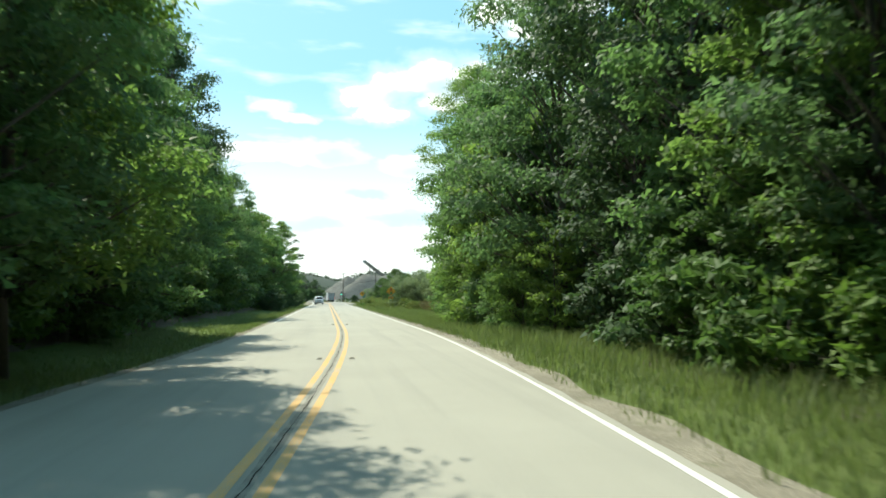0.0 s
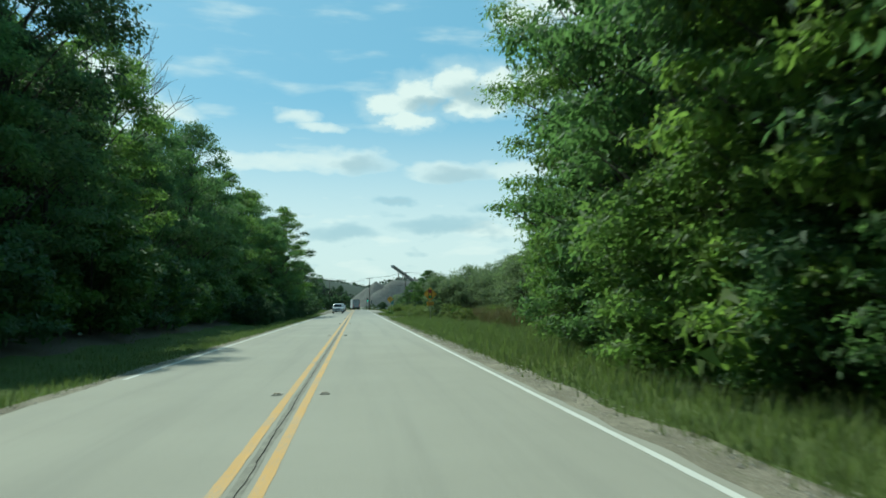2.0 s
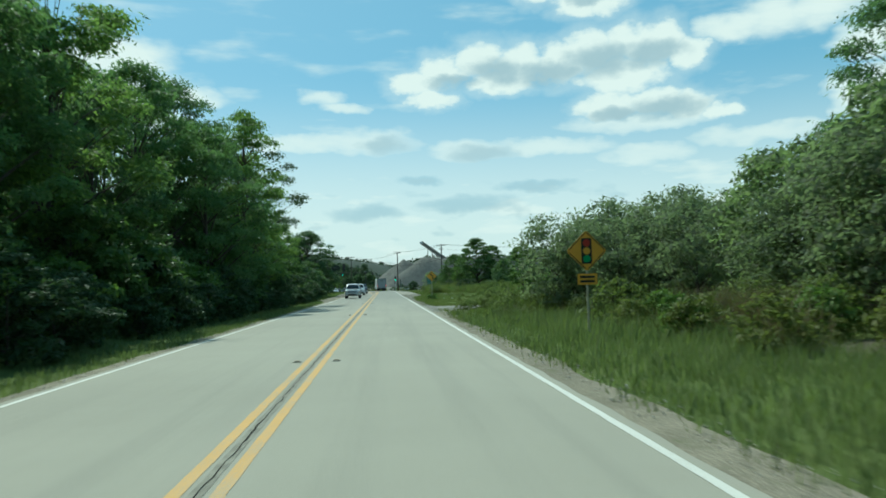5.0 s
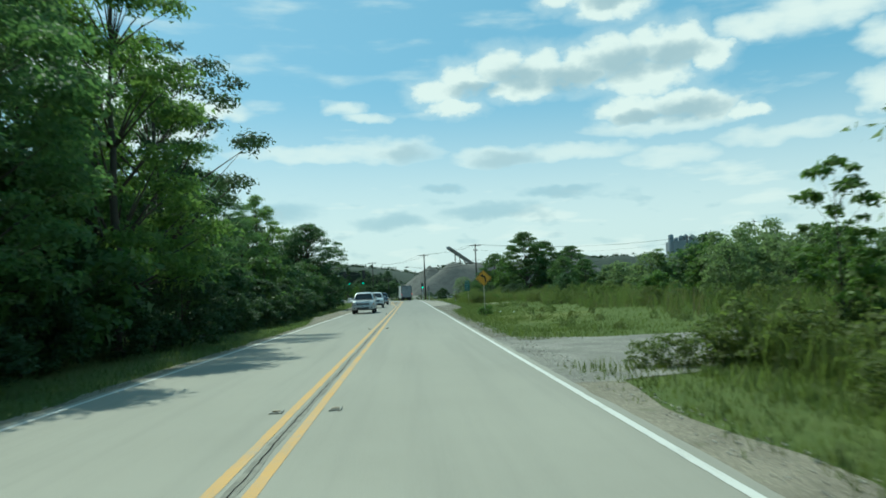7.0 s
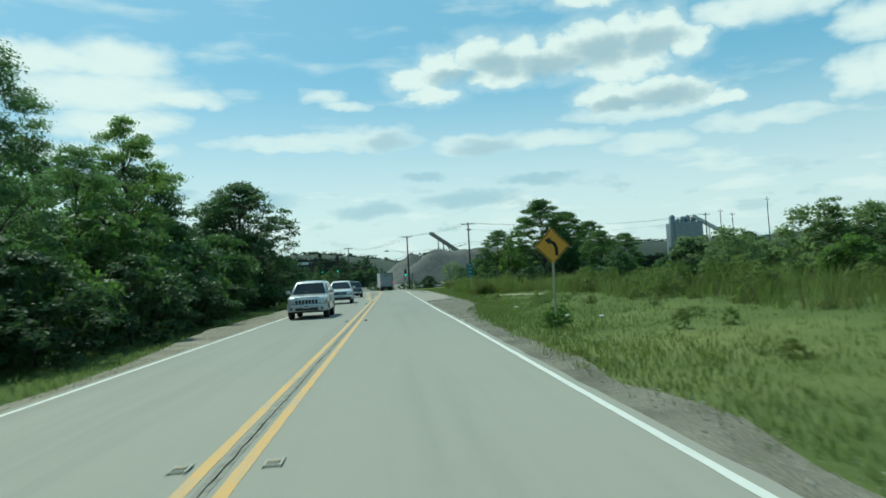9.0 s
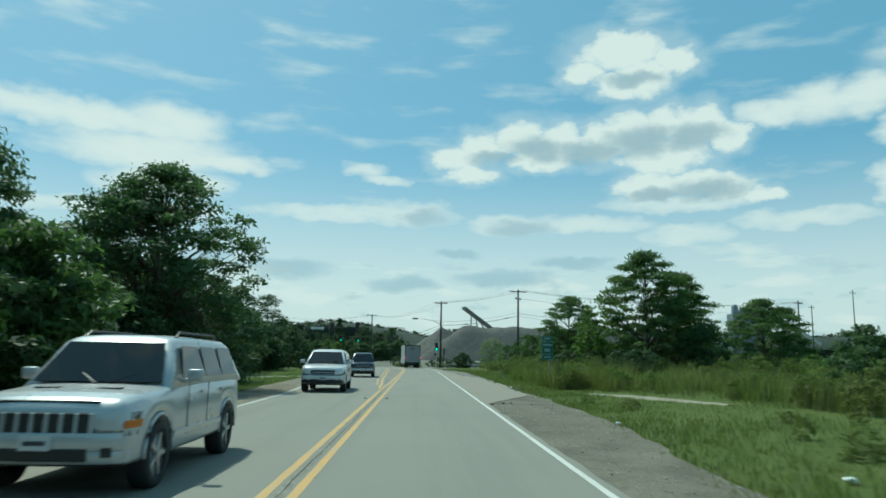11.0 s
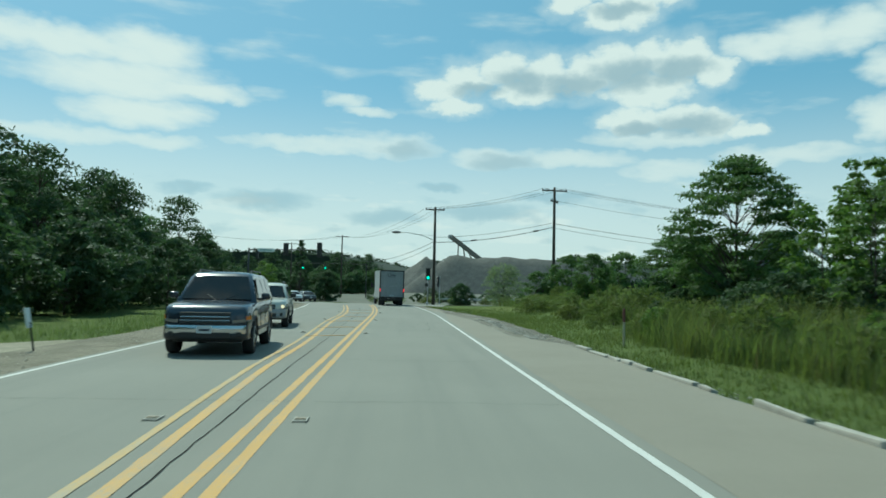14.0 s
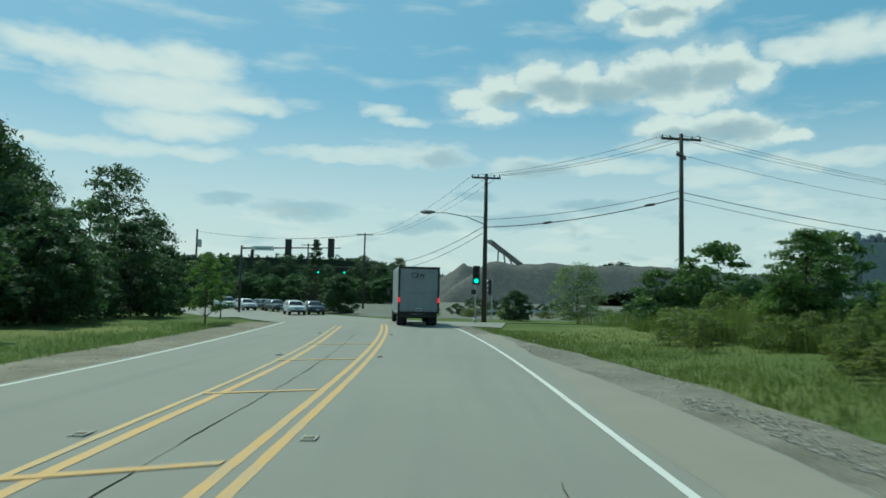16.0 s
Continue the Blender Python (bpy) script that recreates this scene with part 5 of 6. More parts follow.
        box(bm, s * (h + 0.004), (fw + rw) / 2, 0.55, 0.022, (rw - fw) - 2 * R, 0.07, 0.008)
        part("door_moulding", bm, M_BLACKTRIM if lower else paint, car, "side rubbing strip")
        for k in (0.385, 0.565, 0.745):
            bm = bmesh.new()
            yk = f + L * k
            if abs(yk - rw) > R + 0.02:
                box(bm, s * (h * 0.996 + 0.003), yk, (0.45 + belt) / 2 + 0.02, 0.008, 0.010, belt - 0.50)
                part("door_seam", bm, M_BLACKTRIM, car, "dark door seam")
            else:
                bm.free()
        for c in (fw, rw):
            bm = bmesh.new()
            arc = [(s * (h * 0.985 + 0.004), c + R * math.cos(a), wheel_r + R * math.sin(a)) for a in [math.pi * q / 14 for q in range(15)]]
            tube(bm, arc, 0.022, 6)
            part("wheel_arch", bm, M_BLACKTRIM if lower else paint, car, "wheel arch lip", True)
        for k in (0.42, 0.62):
            bm = bmesh.new()
            box(bm, s * (h * 0.985 + 0.012), f + L * (k + 0.10), belt - 0.13, 0.03, 0.18, 0.03, 0.008)
            part("door_handle", bm, paint, car)
        if rails:
            bm = bmesh.new()
            rail = [(s * wr * 0.86, y1 + 0.25, zr - 0.02), (s * wr * 0.86, y1 + 0.40, zr + 0.055), (s * wr * 0.86, y2 - 0.45, zr + 0.055), (s * wr * 0.86, y2 - 0.30, zr - 0.02)]
            tube(bm, rail, 0.02, 6)
            part("roof_rail", bm, M_BLACKTRIM, car, "black roof rail")
    part("bumper", band(-h * 0.95, h * 0.95, 0.50, 0.68, 0.035, 0.0, 24), lower or paint, car, "rounded front bumper", True)
    part("air_intake", band(-h * 0.55, h * 0.55, 0.40, 0.53, 0.045, 0.0), M_BLACKTRIM, car, "dark lower air intake")
    part("skirt", band(-h * 0.93, h * 0.93, 0.37, 0.50, 0.01, -0.02, 24), skirt or (lower if lower is P_CLADDING else M_BLACKTRIM), car, "lower front skirt", True)
    for s in (-1, 1):
        part("fog_lamp", band(s * h * 0.70, s * h * 0.80, 0.44, 0.54, 0.045, 0.0, 4), M_BLACKTRIM, car, "dark fog lamp recess")
    bm = bmesh.new()
    box(bm, 0, f - 0.078, 0.585, 0.31, 0.02, 0.155, 0.004)
    plate = part("number_plate", bm, M_PLATE, car, "pale number plate")
    bm = bmesh.new()
    box(bm, 0, f - 0.091, 0.58, 0.22, 0.008, 0.045)
    part("plate_bar", bm, M_BAR, plate, "plain dark bar")
    for s in (-1, 1):
        bm = bmesh.new()
        y = f + L * ws0 - 0.02
        tube(bm, [(s * 0.08 + 0.06, y - 0.03, belt + 0.0), (s * 0.35 + 0.12, y + 0.10, belt + 0.12)], 0.012, 5)
        part("wiper", bm, M_BLACKTRIM, car)
    if scoops:
        for s in (-1, 1):
            bm = bmesh.new()
            box(bm, s * W * 0.19, f + L * 0.17, hood + 0.012, 0.26, 0.12, 0.03, 0.01)
            part("bonnet_scoop", bm, M_BLACKTRIM, car, "black bonnet vent")
        bm = bmesh.new()
        box(bm, 0, f + 0.10, hood - 0.098, W * 0.60, 0.05, 0.03, 0.01)
        part("bug_shield", bm, M_BLACKTRIM, car, "dark bonnet deflector")
    return car


P_SILVER = car_paint("silver_car_paint", (0.50, 0.51, 0.52), 0.2)
P_WHITE = car_paint("pearl_white_car_paint", (0.66, 0.67, 0.68), 0.0)
P_NAVY = car_paint("dark_navy_car_paint", (0.022, 0.032, 0.05), 0.15, 0.22)
P_BEIGE = car_paint("pale_gold_car_paint", (0.52, 0.51, 0.45), 0.2)
P_GREY = car_paint("charcoal_car_paint", (0.07, 0.075, 0.08), 0.5)

jeep = suv("suv", "boxy silver four-wheel-drive with a slotted grille", P_SILVER, 4.7, 1.84, 1.08, 1.13, 1.72, 0.27, 0.40, 0.95, 1.0, 0.37, True, skirt=P_SILVER)
jeep.matrix_world = pose(-2.22, 149.9, 0) @ Matrix.Scale(0.94, 4)
suv_b = suv("suv", "white midsize family car with black lower intakes", P_WHITE, 4.85, 1.84, 1.10, 1.14, 1.74, 0.25, 0.42, 0.95, 0.5, 0.36, False, "bars", False)
suv_b.matrix_world = pose(-2.35, 170.9, 0, 0, 0, 2) @ Matrix.Scale(0.95, 4)
suv_c = suv("suv", "large dark blue four-wheel-drive with chrome bumper", P_NAVY, 4.9, 1.90, 1.16, 1.20, 1.86, 0.26, 0.40, 0.96, 1.0, 0.39, False, "bars", True, None, M_CHROME)
suv_c.matrix_world = pose(-2.45, 191.3, 0, 0, 0, 4) @ Matrix.Scale(0.88, 4)
suv_d = suv("suv", "pale gold compact four-wheel-drive with roof rails", P_BEIGE, 4.3, 1.80, 1.05, 1.07, 1.62, 0.24, 0.38, 0.95, 0.25, 0.35, False, "bars", True, M_LAMP_ON, P_CLADDING, mirror=M_BLACKTRIM)
suv_d.matrix_world = pose(-3.3, 201.0, 0, 0, 0, 5.5) @ Matrix.Scale(0.91, 4)
far_a = suv("car", "white saloon car waiting in the oncoming lane", P_WHITE, 4.5, 1.78, 0.95, 0.98, 1.48, 0.27, 0.43, 0.90, 0.3, 0.32, False, "bars", False)
far_a.matrix_world = pose(-13.2, 274.4, ground_z(-13.2, 274.4) + 0.05, 0, 0, 22)
far_b = suv("car", "dark saloon car waiting in the oncoming lane", P_GREY, 4.6, 1.80, 0.95, 0.98, 1.46, 0.27, 0.43, 0.90, 0.3, 0.32, False, "bars", False)
far_b.matrix_world = pose(-11.6, 277.0, ground_z(-11.6, 277.0) + 0.05, 0, 0, 20)
for car, x, y, turn in ((far_b, -18.0, 287.0, 30), (far_a, -22.6, 290.5, 34), (far_b, -21.0, 293.5, 36), (suv_b, -27.0, 297.0, 40), (far_a, -35.0, 299.0, 46)):
    copy_thing(car, pose(x, y, ground_z(x, y) + 0.05, 0, 0, turn))


def box_truck():
    tr = thing("box_truck", "grey box lorry with braking lights lit", "truck")
    paint = Mat("dull_grey_box_panel", 0.55)
    grime = paint.noise(1.2, 6.0, 0.65)
    streak = paint.noise(3.0, 4.0, 0.6, (4.0, 4.0, 0.4))
    paint.color(paint.mix(paint.math("MULTIPLY", paint.ramp(streak, 0.4, 0.75), 0.3), paint.mix(grime, (0.22, 0.235, 0.245), (0.29, 0.305, 0.31)), (0.16, 0.17, 0.175)))
    white = plain("white_truck_side", (0.55, 0.56, 0.56), 0.5, 0, 0.15)
    W, H0, H1, L = 2.06, 0.62, 2.93, 5.6
    bm = bmesh.new()
    box(bm, 0, L / 2, (H0 + H1) / 2, W, L, H1 - H0, 0.025)
    part("cargo_box", bm, white, tr, "pale cargo box sides")
    bm = bmesh.new()
    for s in (-1, 1):
        box(bm, s * (W / 2 - 0.05), -0.02, (H0 + H1) / 2, 0.10, 0.06, H1 - H0, 0.012)
    box(bm, 0, -0.02, H1 - 0.05, W - 0.2, 0.06, 0.10, 0.012)
    box(bm, 0, -0.02, H0 + 0.05, W - 0.2, 0.06, 0.10, 0.012)
    part("rear_frame", bm, M_BLACKTRIM, tr, "dark rear door frame")
    for z0, z1 in ((H0 + 0.11, 1.62), (1.62, H1 - 0.11)):
        bm = bmesh.new()
        box(bm, 0, -0.018, (z0 + z1) / 2, W - 0.21, 0.03, z1 - z0 - 0.006, 0.006)
        part("door_panel", bm, paint.m, tr, "dull grey rear door panel")
    bm = bmesh.new()  # dark mark on the upper door
    arc = [(0.17 * math.cos(q) - 0.20, -0.038, H1 - 0.42 + 0.11 * math.sin(q)) for q in np.linspace(0.7, 5.4, 14)]
    tube(bm, arc, 0.022, 6)
    for x, w in ((-0.06, 0.06), (0.08, 0.05), (0.22, 0.05)):
        box(bm, x, -0.038, H1 - 0.42, w, 0.008, 0.19, 0, Matrix.Rotation(0.35, 4, "Y"))
    box(bm, 0.15, -0.038, H1 - 0.42, 0.16, 0.008, 0.045)
    box(bm, 0.04, -0.038, H1 - 0.55, 0.52, 0.008, 0.02)
    part("emblem", bm, M_BAR, tr, "dark abstract emblem on the door")
    for s in (-1, 1):
        bm = bmesh.new()
        box(bm, s * (W / 2 - 0.05), -0.06, 1.28, 0.085, 0.05, 0.24, 0.01)
        part("tail_light", bm, M_TAIL_ON, tr, "lit red tail light")
        bm = bmesh.new()
        box(bm, s * (W / 2 - 0.26), 0.55, 0.36, 0.42, 0.02, 0.46)
        part("mud_flap", bm, M_DARK, tr, "black mud flap")
        for x in (W / 2 - 0.15, W / 2 - 0.42):
            wheel(tr, s * x, 1.2, 0.41, 0.23, s)
        wheel(tr, s * (W / 2 - 0.15), 6.3, 0.41, 0.25, s)
        bm = bmesh.new()
        tube(bm, [(s * 0.98, 6.2, 1.9), (s * 1.22, 6.15, 1.95), (s * 1.22, 6.15, 1.5), (s * 0.98, 6.2, 1.45)], 0.015, 6)
        box(bm, s * 1.24, 6.12, 1.72, 0.20, 0.06, 0.40, 0.02)
        part("mirror", bm, M_BLACKTRIM, tr, "black side mirror")
        for k in range(9):
            bm = bmesh.new()
            box(bm, s * (W / 2 + 0.006), 0.35 + k * 0.6, (H0 + H1) / 2, 0.02, 0.05, H1 - H0 - 0.1, 0.004)
            part("side_rib", bm, white, tr)
    bm = bmesh.new()
    box(bm, 0, 0.08, 0.50, W * 0.9, 0.12, 0.14, 0.02)
    for s in (-1, 1):
        box(bm, s * 0.55, 0.10, 0.58, 0.08, 0.10, 0.18)
    part("bumper", bm, M_BLACKMETAL, tr, "black step bumper")
    bm = bmesh.new()
    for s in (-1, 1):
        box(bm, s * 0.40, 3.3, 0.56, 0.09, 6.3, 0.18)
    box(bm, 0, 1.2, 0.42, 1.3, 0.14, 0.14, 0.02)
    part("chassis", bm, M_BLACKMETAL, tr, "black chassis rails and axle")
    bm = bmesh.new()
    secs = []
    for y, zt, zb in ((5.7, 2.15, 0.45), (6.6, 2.15, 0.42), (7.0, 1.45, 0.42), (7.7, 1.25, 0.45)):
        secs.append([(0.92, y, zb), (0.95, y, (zb + zt) / 2), (0.82, y, zt), (-0.82, y, zt), (-0.95, y, (zb + zt) / 2), (-0.92, y, zb)])
    loft(bm, secs)
    part("cab", bm, white, tr, "white cab")
    bm = bmesh.new()
    box(bm, 0, -0.075, 0.80, 0.30, 0.012, 0.15)
    plate = part("number_plate", bm, M_PLATE, tr, "pale number plate")
    bm = bmesh.new()
    box(bm, 0, -0.086, 0.80, 0.22, 0.006, 0.06)
    part("plate_bar", bm, M_BAR, plate)
    tr.matrix_world = pose(0.75, 234.6, 0.005, 0, 0, 6)


box_truck()


# ---- signs, signals, poles ----
M_SIGNYEL = plain("amber_warning_sign", (0.80, 0.36, 0.04), 0.5, 0, 0.12, 5)
M_SIGNBLK = plain("black_sign_film", (0.015, 0.015, 0.015), 0.5)
M_SIGNRED = plain("red_sign_film", (0.45, 0.03, 0.02), 0.5)
M_SIGNGRN2 = plain("green_sign_dot", (0.03, 0.30, 0.10), 0.5)
M_SIGNGRN = plain("green_guide_sign", (0.015, 0.11, 0.085), 0.45, 0, 0.15, 4)
M_SIGNWHT = plain("white_sign_film", (0.62, 0.66, 0.64), 0.5)
M_SIGNDULL = plain("dull_pale_legend", (0.22, 0.33, 0.31), 0.6)
M_POST = plain("weathered_sign_post", (0.42, 0.38, 0.29), 0.7, 0.2, 0.25, 9)


def diamond(bm, x, y, z, half, thick):
    vs = [(0, half), (-half, 0), (0, -half), (half, 0)]
    pts = []
    for i in range(4):  # clipped corners
        ax, az = vs[i]
        for j in (-1, 1):
            bx, bz = vs[(i + j) % 4]
            pts.append((ax + (bx - ax) * 0.07, az + (bz - az) * 0.07))
    a = [bm.verts.new((x + u, y, z + v)) for u, v in pts]
    b = [bm.verts.new((x + u, y + thick, z + v)) for u, v in pts]
    bm.faces.new(a)
    bm.faces.new(list(reversed(b)))
    for i in range(8):
        bm.faces.new((a[i], b[i], b[(i + 1) % 8], a[(i + 1) % 8]))
    bmesh.ops.recalc_face_normals(bm, faces=bm.faces[:])


def warning_sign(x, y, zc, half, symbol, label, plate=False, base_z=0.0):
    sg = thing("warning_sign", label, "road sign")
    bm = bmesh.new()
    diamond(bm, 0, 0, zc, half, 0.006)
    board = part("sign_board", bm, M_SIGNYEL, sg, "faded amber diamond board")
    bm = bmesh.new()
    for k in range(4):  # border
        r = Matrix.Rotation(radians(45 + 90 * k), 4, "Y")
        c = r @ Vector((0, 0, half * 0.65))
        box(bm, c.x, -0.004, zc + c.z, half * 1.18, 0.004, 0.022, 0, r)
    part("sign_border", bm, M_SIGNBLK, board, "thin black border")
    if symbol == "signal":
        bm = bmesh.new()
        box(bm, 0, -0.006, zc, half * 0.50, 0.006, half * 1.22)
        part("signal_symbol", bm, M_SIGNBLK, board, "black signal symbol")
        for k, m in ((1, M_SIGNRED), (0, M_SIGNYEL), (-1, M_SIGNGRN2)):
            bm = bmesh.new()
            disc_bar(bm, (0, -0.010, zc + k * half * 0.38), "y", half * 0.18, 0.006, 18)
            part("signal_dot", bm, m, board)
    else:
        bm = bmesh.new()
        pts = [(half * 0.22, -half * 0.50), (half * 0.22, -half * 0.12), (half * 0.12, half * 0.12), (-half * 0.10, half * 0.26)]
        for (xa, za), (xb, zb) in zip(pts, pts[1:]):
            ln = math.hypot(xb - xa, zb - za)
            box(bm, (xa + xb) / 2, -0.006, zc + (za + zb) / 2, half * 0.17, 0.005, ln + half * 0.08, 0, Matrix.Rotation(math.atan2(xb - xa, zb - za), 4, "Y"))
        tip = [bm.verts.new(p) for p in ((-half * 0.42, -0.008, zc + half * 0.36), (-half * 0.06, -0.008, zc + half * 0.48), (-half * 0.14, -0.008, zc + half * 0.06))]
        bm.faces.new(tip)
        part("curve_arrow", bm, M_SIGNBLK, board, "black left-curve arrow")
    if plate:
        bm = bmesh.new()
        box(bm, 0, 0, zc - half - 0.20, 0.55, 0.006, 0.30, 0.002)
        pl = part("sub_plate", bm, M_SIGNYEL, sg, "small amber plate below the diamond")
        bm = bmesh.new()
        for k in range(2):
            box(bm, 0, -0.006, zc - half - 0.14 - 0.12 * k, 0.40, 0.004, 0.06)
        part("plate_bar", bm, M_SIGNBLK, pl, "plain black bars")
    bm = bmesh.new()
    box(bm, 0, 0.03, (zc + half * 0.6) / 2 - 0.2, 0.06, 0.035, zc + half * 0.6 + 0.4, 0.006)
    part("post", bm, M_POST, sg, "steel sign post")
    sg.matrix_world = pose(x, y, base_z)


warning_sign(6.83, 87.5, 2.22, 0.57, "signal", "amber diamond sign warning of signals ahead", True, -0.05)
warning_sign(5.86, 136.5, 2.12, 0.50, "curve", "amber diamond sign with a left-curve arrow")


def guide_sign():
    sg = thing("guide_sign", "small dark green guide sign on a leaning post", "road sign")
    for zc, hh, wd in ((2.47, 0.27, 0.56), (1.98, 0.66, 0.60), (1.50, 0.28, 0.60)):
        bm = bmesh.new()
        box(bm, 0, 0, zc, wd, 0.006, hh - 0.015, 0.002)
        b = part("sign_panel", bm, M_SIGNGRN, sg, "dark green sign panel")
        bm = bmesh.new()
        for s in (-1, 1):
            box(bm, 0, -0.005, zc + s * (hh / 2 - 0.022), wd - 0.02, 0.004, 0.014)
            box(bm, s * (wd / 2 - 0.012), -0.005, zc, 0.012, 0.004, hh - 0.04)
        part("panel_border", bm, M_SIGNDULL, b, "thin pale border")
        bm = bmesh.new()
        if hh > 0.5:
            box(bm, 0, -0.005, zc + 0.16, wd * 0.75, 0.004, 0.10)
            box(bm, 0, -0.005, zc - 0.12, wd * 0.5, 0.004, 0.16)
        else:
            box(bm, 0, -0.005, zc, wd * 0.6, 0.004, 0.09)
        part("text_bar", bm, M_SIGNDULL, b, "plain pale bars")
    bm = bmesh.new()
    tube(bm, [(0.16, 0.03, -0.25), (0.02, 0.03, 1.9)], 0.03, 6)
    part("post", bm, M_POST, sg, "thin pale leaning post")
    sg.matrix_world = pose(8.25, 178.3, 0.02, 0, 0, -6)


guide_sign()


def small_posts():
    h = thing("marker_post", "short red marker post in tall weeds", "post")
    bm = bmesh.new()
    tube(bm, [(0, 0, -0.1), (0, 0, 0.6)], 0.035, 8)
    part("shaft", bm, M_POST, h)
    bm = bmesh.new()
    tube(bm, [(0, 0, 0.6), (0, 0, 0.63), (0, 0, 0.96), (0, 0, 1.0)], [0.036, 0.042, 0.042, 0.02], 10)
    part("head", bm, plain("faded_red_plastic", (0.15, 0.055, 0.045), 0.7, 0, 0.3, 9), h, "faded red post head")
    h.matrix_world = pose(7.87, 195.7, -0.05)
    p = thing("roadside_marker", "thin leaning post with a white board", "post")
    bm = bmesh.new()
    tube(bm, [(0.10, 0, -0.1), (-0.03, 0, 0.6)], 0.02, 6)
    part("shaft", bm, M_BLACKMETAL, p, "thin dark post")
    bm = bmesh.new()
    box(bm, -0.07, 0, 0.68, 0.05, 0.16, 0.40, 0.01, Matrix.Rotation(-0.2, 4, "Y"))
    part("board", bm, M_SIGNWHT, p, "narrow white board")
    p.matrix_world = pose(-5.9, 190.0, -0.05)


small_posts()


def crossarm(bm, z, w, turn, r=0.05):
    rot = Matrix.Rotation(turn, 4, "Z")
    box(bm, 0, 0, z, w, 0.10, 0.12, 0.01, rot)
    for k in (-0.47, -0.28, 0.28, 0.47):
        c = rot @ Vector((w * k, 0, 0))
        tube(bm, [(c.x, c.y, z + 0.05), (c.x, c.y, z + 0.20)], [0.03, 0.045], 6)


def utility_pole(x, y, h, arms, label, turn=0.0, lean=0.0):
    p = thing("utility_pole", label, "utility pole")
    bm = bmesh.new()
    tube(bm, [(0, 0, -0.4), (lean * 0.5, 0, h * 0.5), (lean, 0, h)], [0.17, 0.14, 0.11], 10)
    part("shaft", bm, M_WOOD_POLE, p, "dark creosoted timber shaft", True)
    for z, w, t in arms:
        bm = bmesh.new()
        crossarm(bm, z, w, turn + t)
        part("crossarm", bm, M_WOOD_POLE, p, "timber crossarm with insulators")
    p.matrix_world = pose(x, y, 0)
    return p


M_LAMPHEAD = plain("dull_lamp_casting", (0.10, 0.105, 0.11), 0.6, 0.3)
utility_pole(15.2, 238.6, 10.9, [(10.6, 2.4, 0.15), (9.6, 1.6, 0.95)], "tall dark timber utility pole with two crossarms")
P2 = utility_pole(4.75, 245.5, 9.6, [(9.35, 1.9, 0.1)], "dark timber utility pole with a street lamp arm")
bm = bmesh.new()
tube(bm, [(-0.1, 0, 6.3), (-1.2, 0, 6.75), (-2.6, 0.1, 7.0), (-3.6, 0.1, 7.02)], 0.035, 8)
tube(bm, [(-0.1, 0, 6.75), (-1.4, 0, 6.85)], 0.02, 6)
arm = part("lamp_arm", bm, M_GALV, P2, "curved steel lamp arm", True)
bm = bmesh.new()
secs = []
for x, w, t in ((-3.35, 0.07, 0.06), (-3.6, 0.17, 0.12), (-4.0, 0.20, 0.13), (-4.25, 0.08, 0.06)):
    secs.append([(x, -w, 7.02), (x, -w * 0.6, 7.02 - t), (x, w * 0.6, 7.02 - t), (x, w, 7.02), (x, w * 0.5, 7.02 + t * 0.8), (x, -w * 0.5, 7.02 + t * 0.8)])
loft(bm, secs)
part("lamp_head", bm, M_LAMPHEAD, arm, "dull grey cobra-head street lamp")
utility_pole(-9.5, 309.0, 11.3, [(11.0, 2.4, 0.1)], "distant dark timber utility pole")
utility_pole(-22.0, 330.0, 11.0, [(10.7, 2.4, 0.1)], "distant dark timber utility pole")
PT = utility_pole(-29.0, 290.0, 9.6, [], "dark timber utility pole with a transformer")
bm = bmesh.new()
tube(bm, [(0.35, 0, 7.3), (0.35, 0, 7.4), (0.35, 0, 8.2), (0.35, 0, 8.3)], [0.2, 0.27, 0.27, 0.2], 12)
part("transformer", bm, M_GALV, PT, "grey pole transformer")
utility_pole(73.0, 272.0, 13.0, [(12.6, 2.4, 0.4)], "distant dark timber utility pole")
utility_pole(104.6, 330.0, 18.3, [(17.6, 2.4, 0.4)], "tall distant timber utility pole")
utility_pole(120.0, 330.0, 21.5, [(20.6, 2.4, 0.4)], "tall distant timber utility pole")
utility_pole(109.4, 332.0, 17.2, [(16.6, 2.4, 0.4)], "tall distant timber utility pole")


def cable(a, b, sag, r=0.012, name="overhead_cable", label="thin black overhead cable between poles"):
    bm = bmesh.new()
    a, b = Vector(a), Vector(b)
    tube(bm, [a.lerp(b, k / 14) - Vector((0, 0, sag * 4 * (k / 14) * (1 - k / 14))) for k in range(15)], r, 5)
    return tagged(part(name, bm, M_WIRE), label, "cable", "overhead cables")


for k in (-0.9, 0.2, 0.9):
    cable((4.75 + k, 245.5, 9.5), (15.2 + k * 1.1, 238.6, 10.8), 0.35)
    cable((15.2 + k, 238.6, 10.8), (73 + k, 272, 12.8), 1.3)
    cable((4.75 + k, 245.5, 9.5), (-9.5 + k, 309, 11.1), 1.2)
    cable((-9.5 + k, 309, 11.1), (-29, 290, 9.3), 0.8)
cable((15.2, 238.6, 9.7), (73, 272, 11.8), 1.5)
cable((4.75, 245.5, 6.6), (15.2, 238.6, 7.7), 0.30, 0.016)
cable((4.75, 245.5, 6.1), (15.2, 238.6, 7.3), 0.35, 0.03, "telephone_cable", "thick black telephone cable with splice cases")
cable((15.2, 238.6, 7.6), (73, 272, 8.6), 1.3, 0.022)
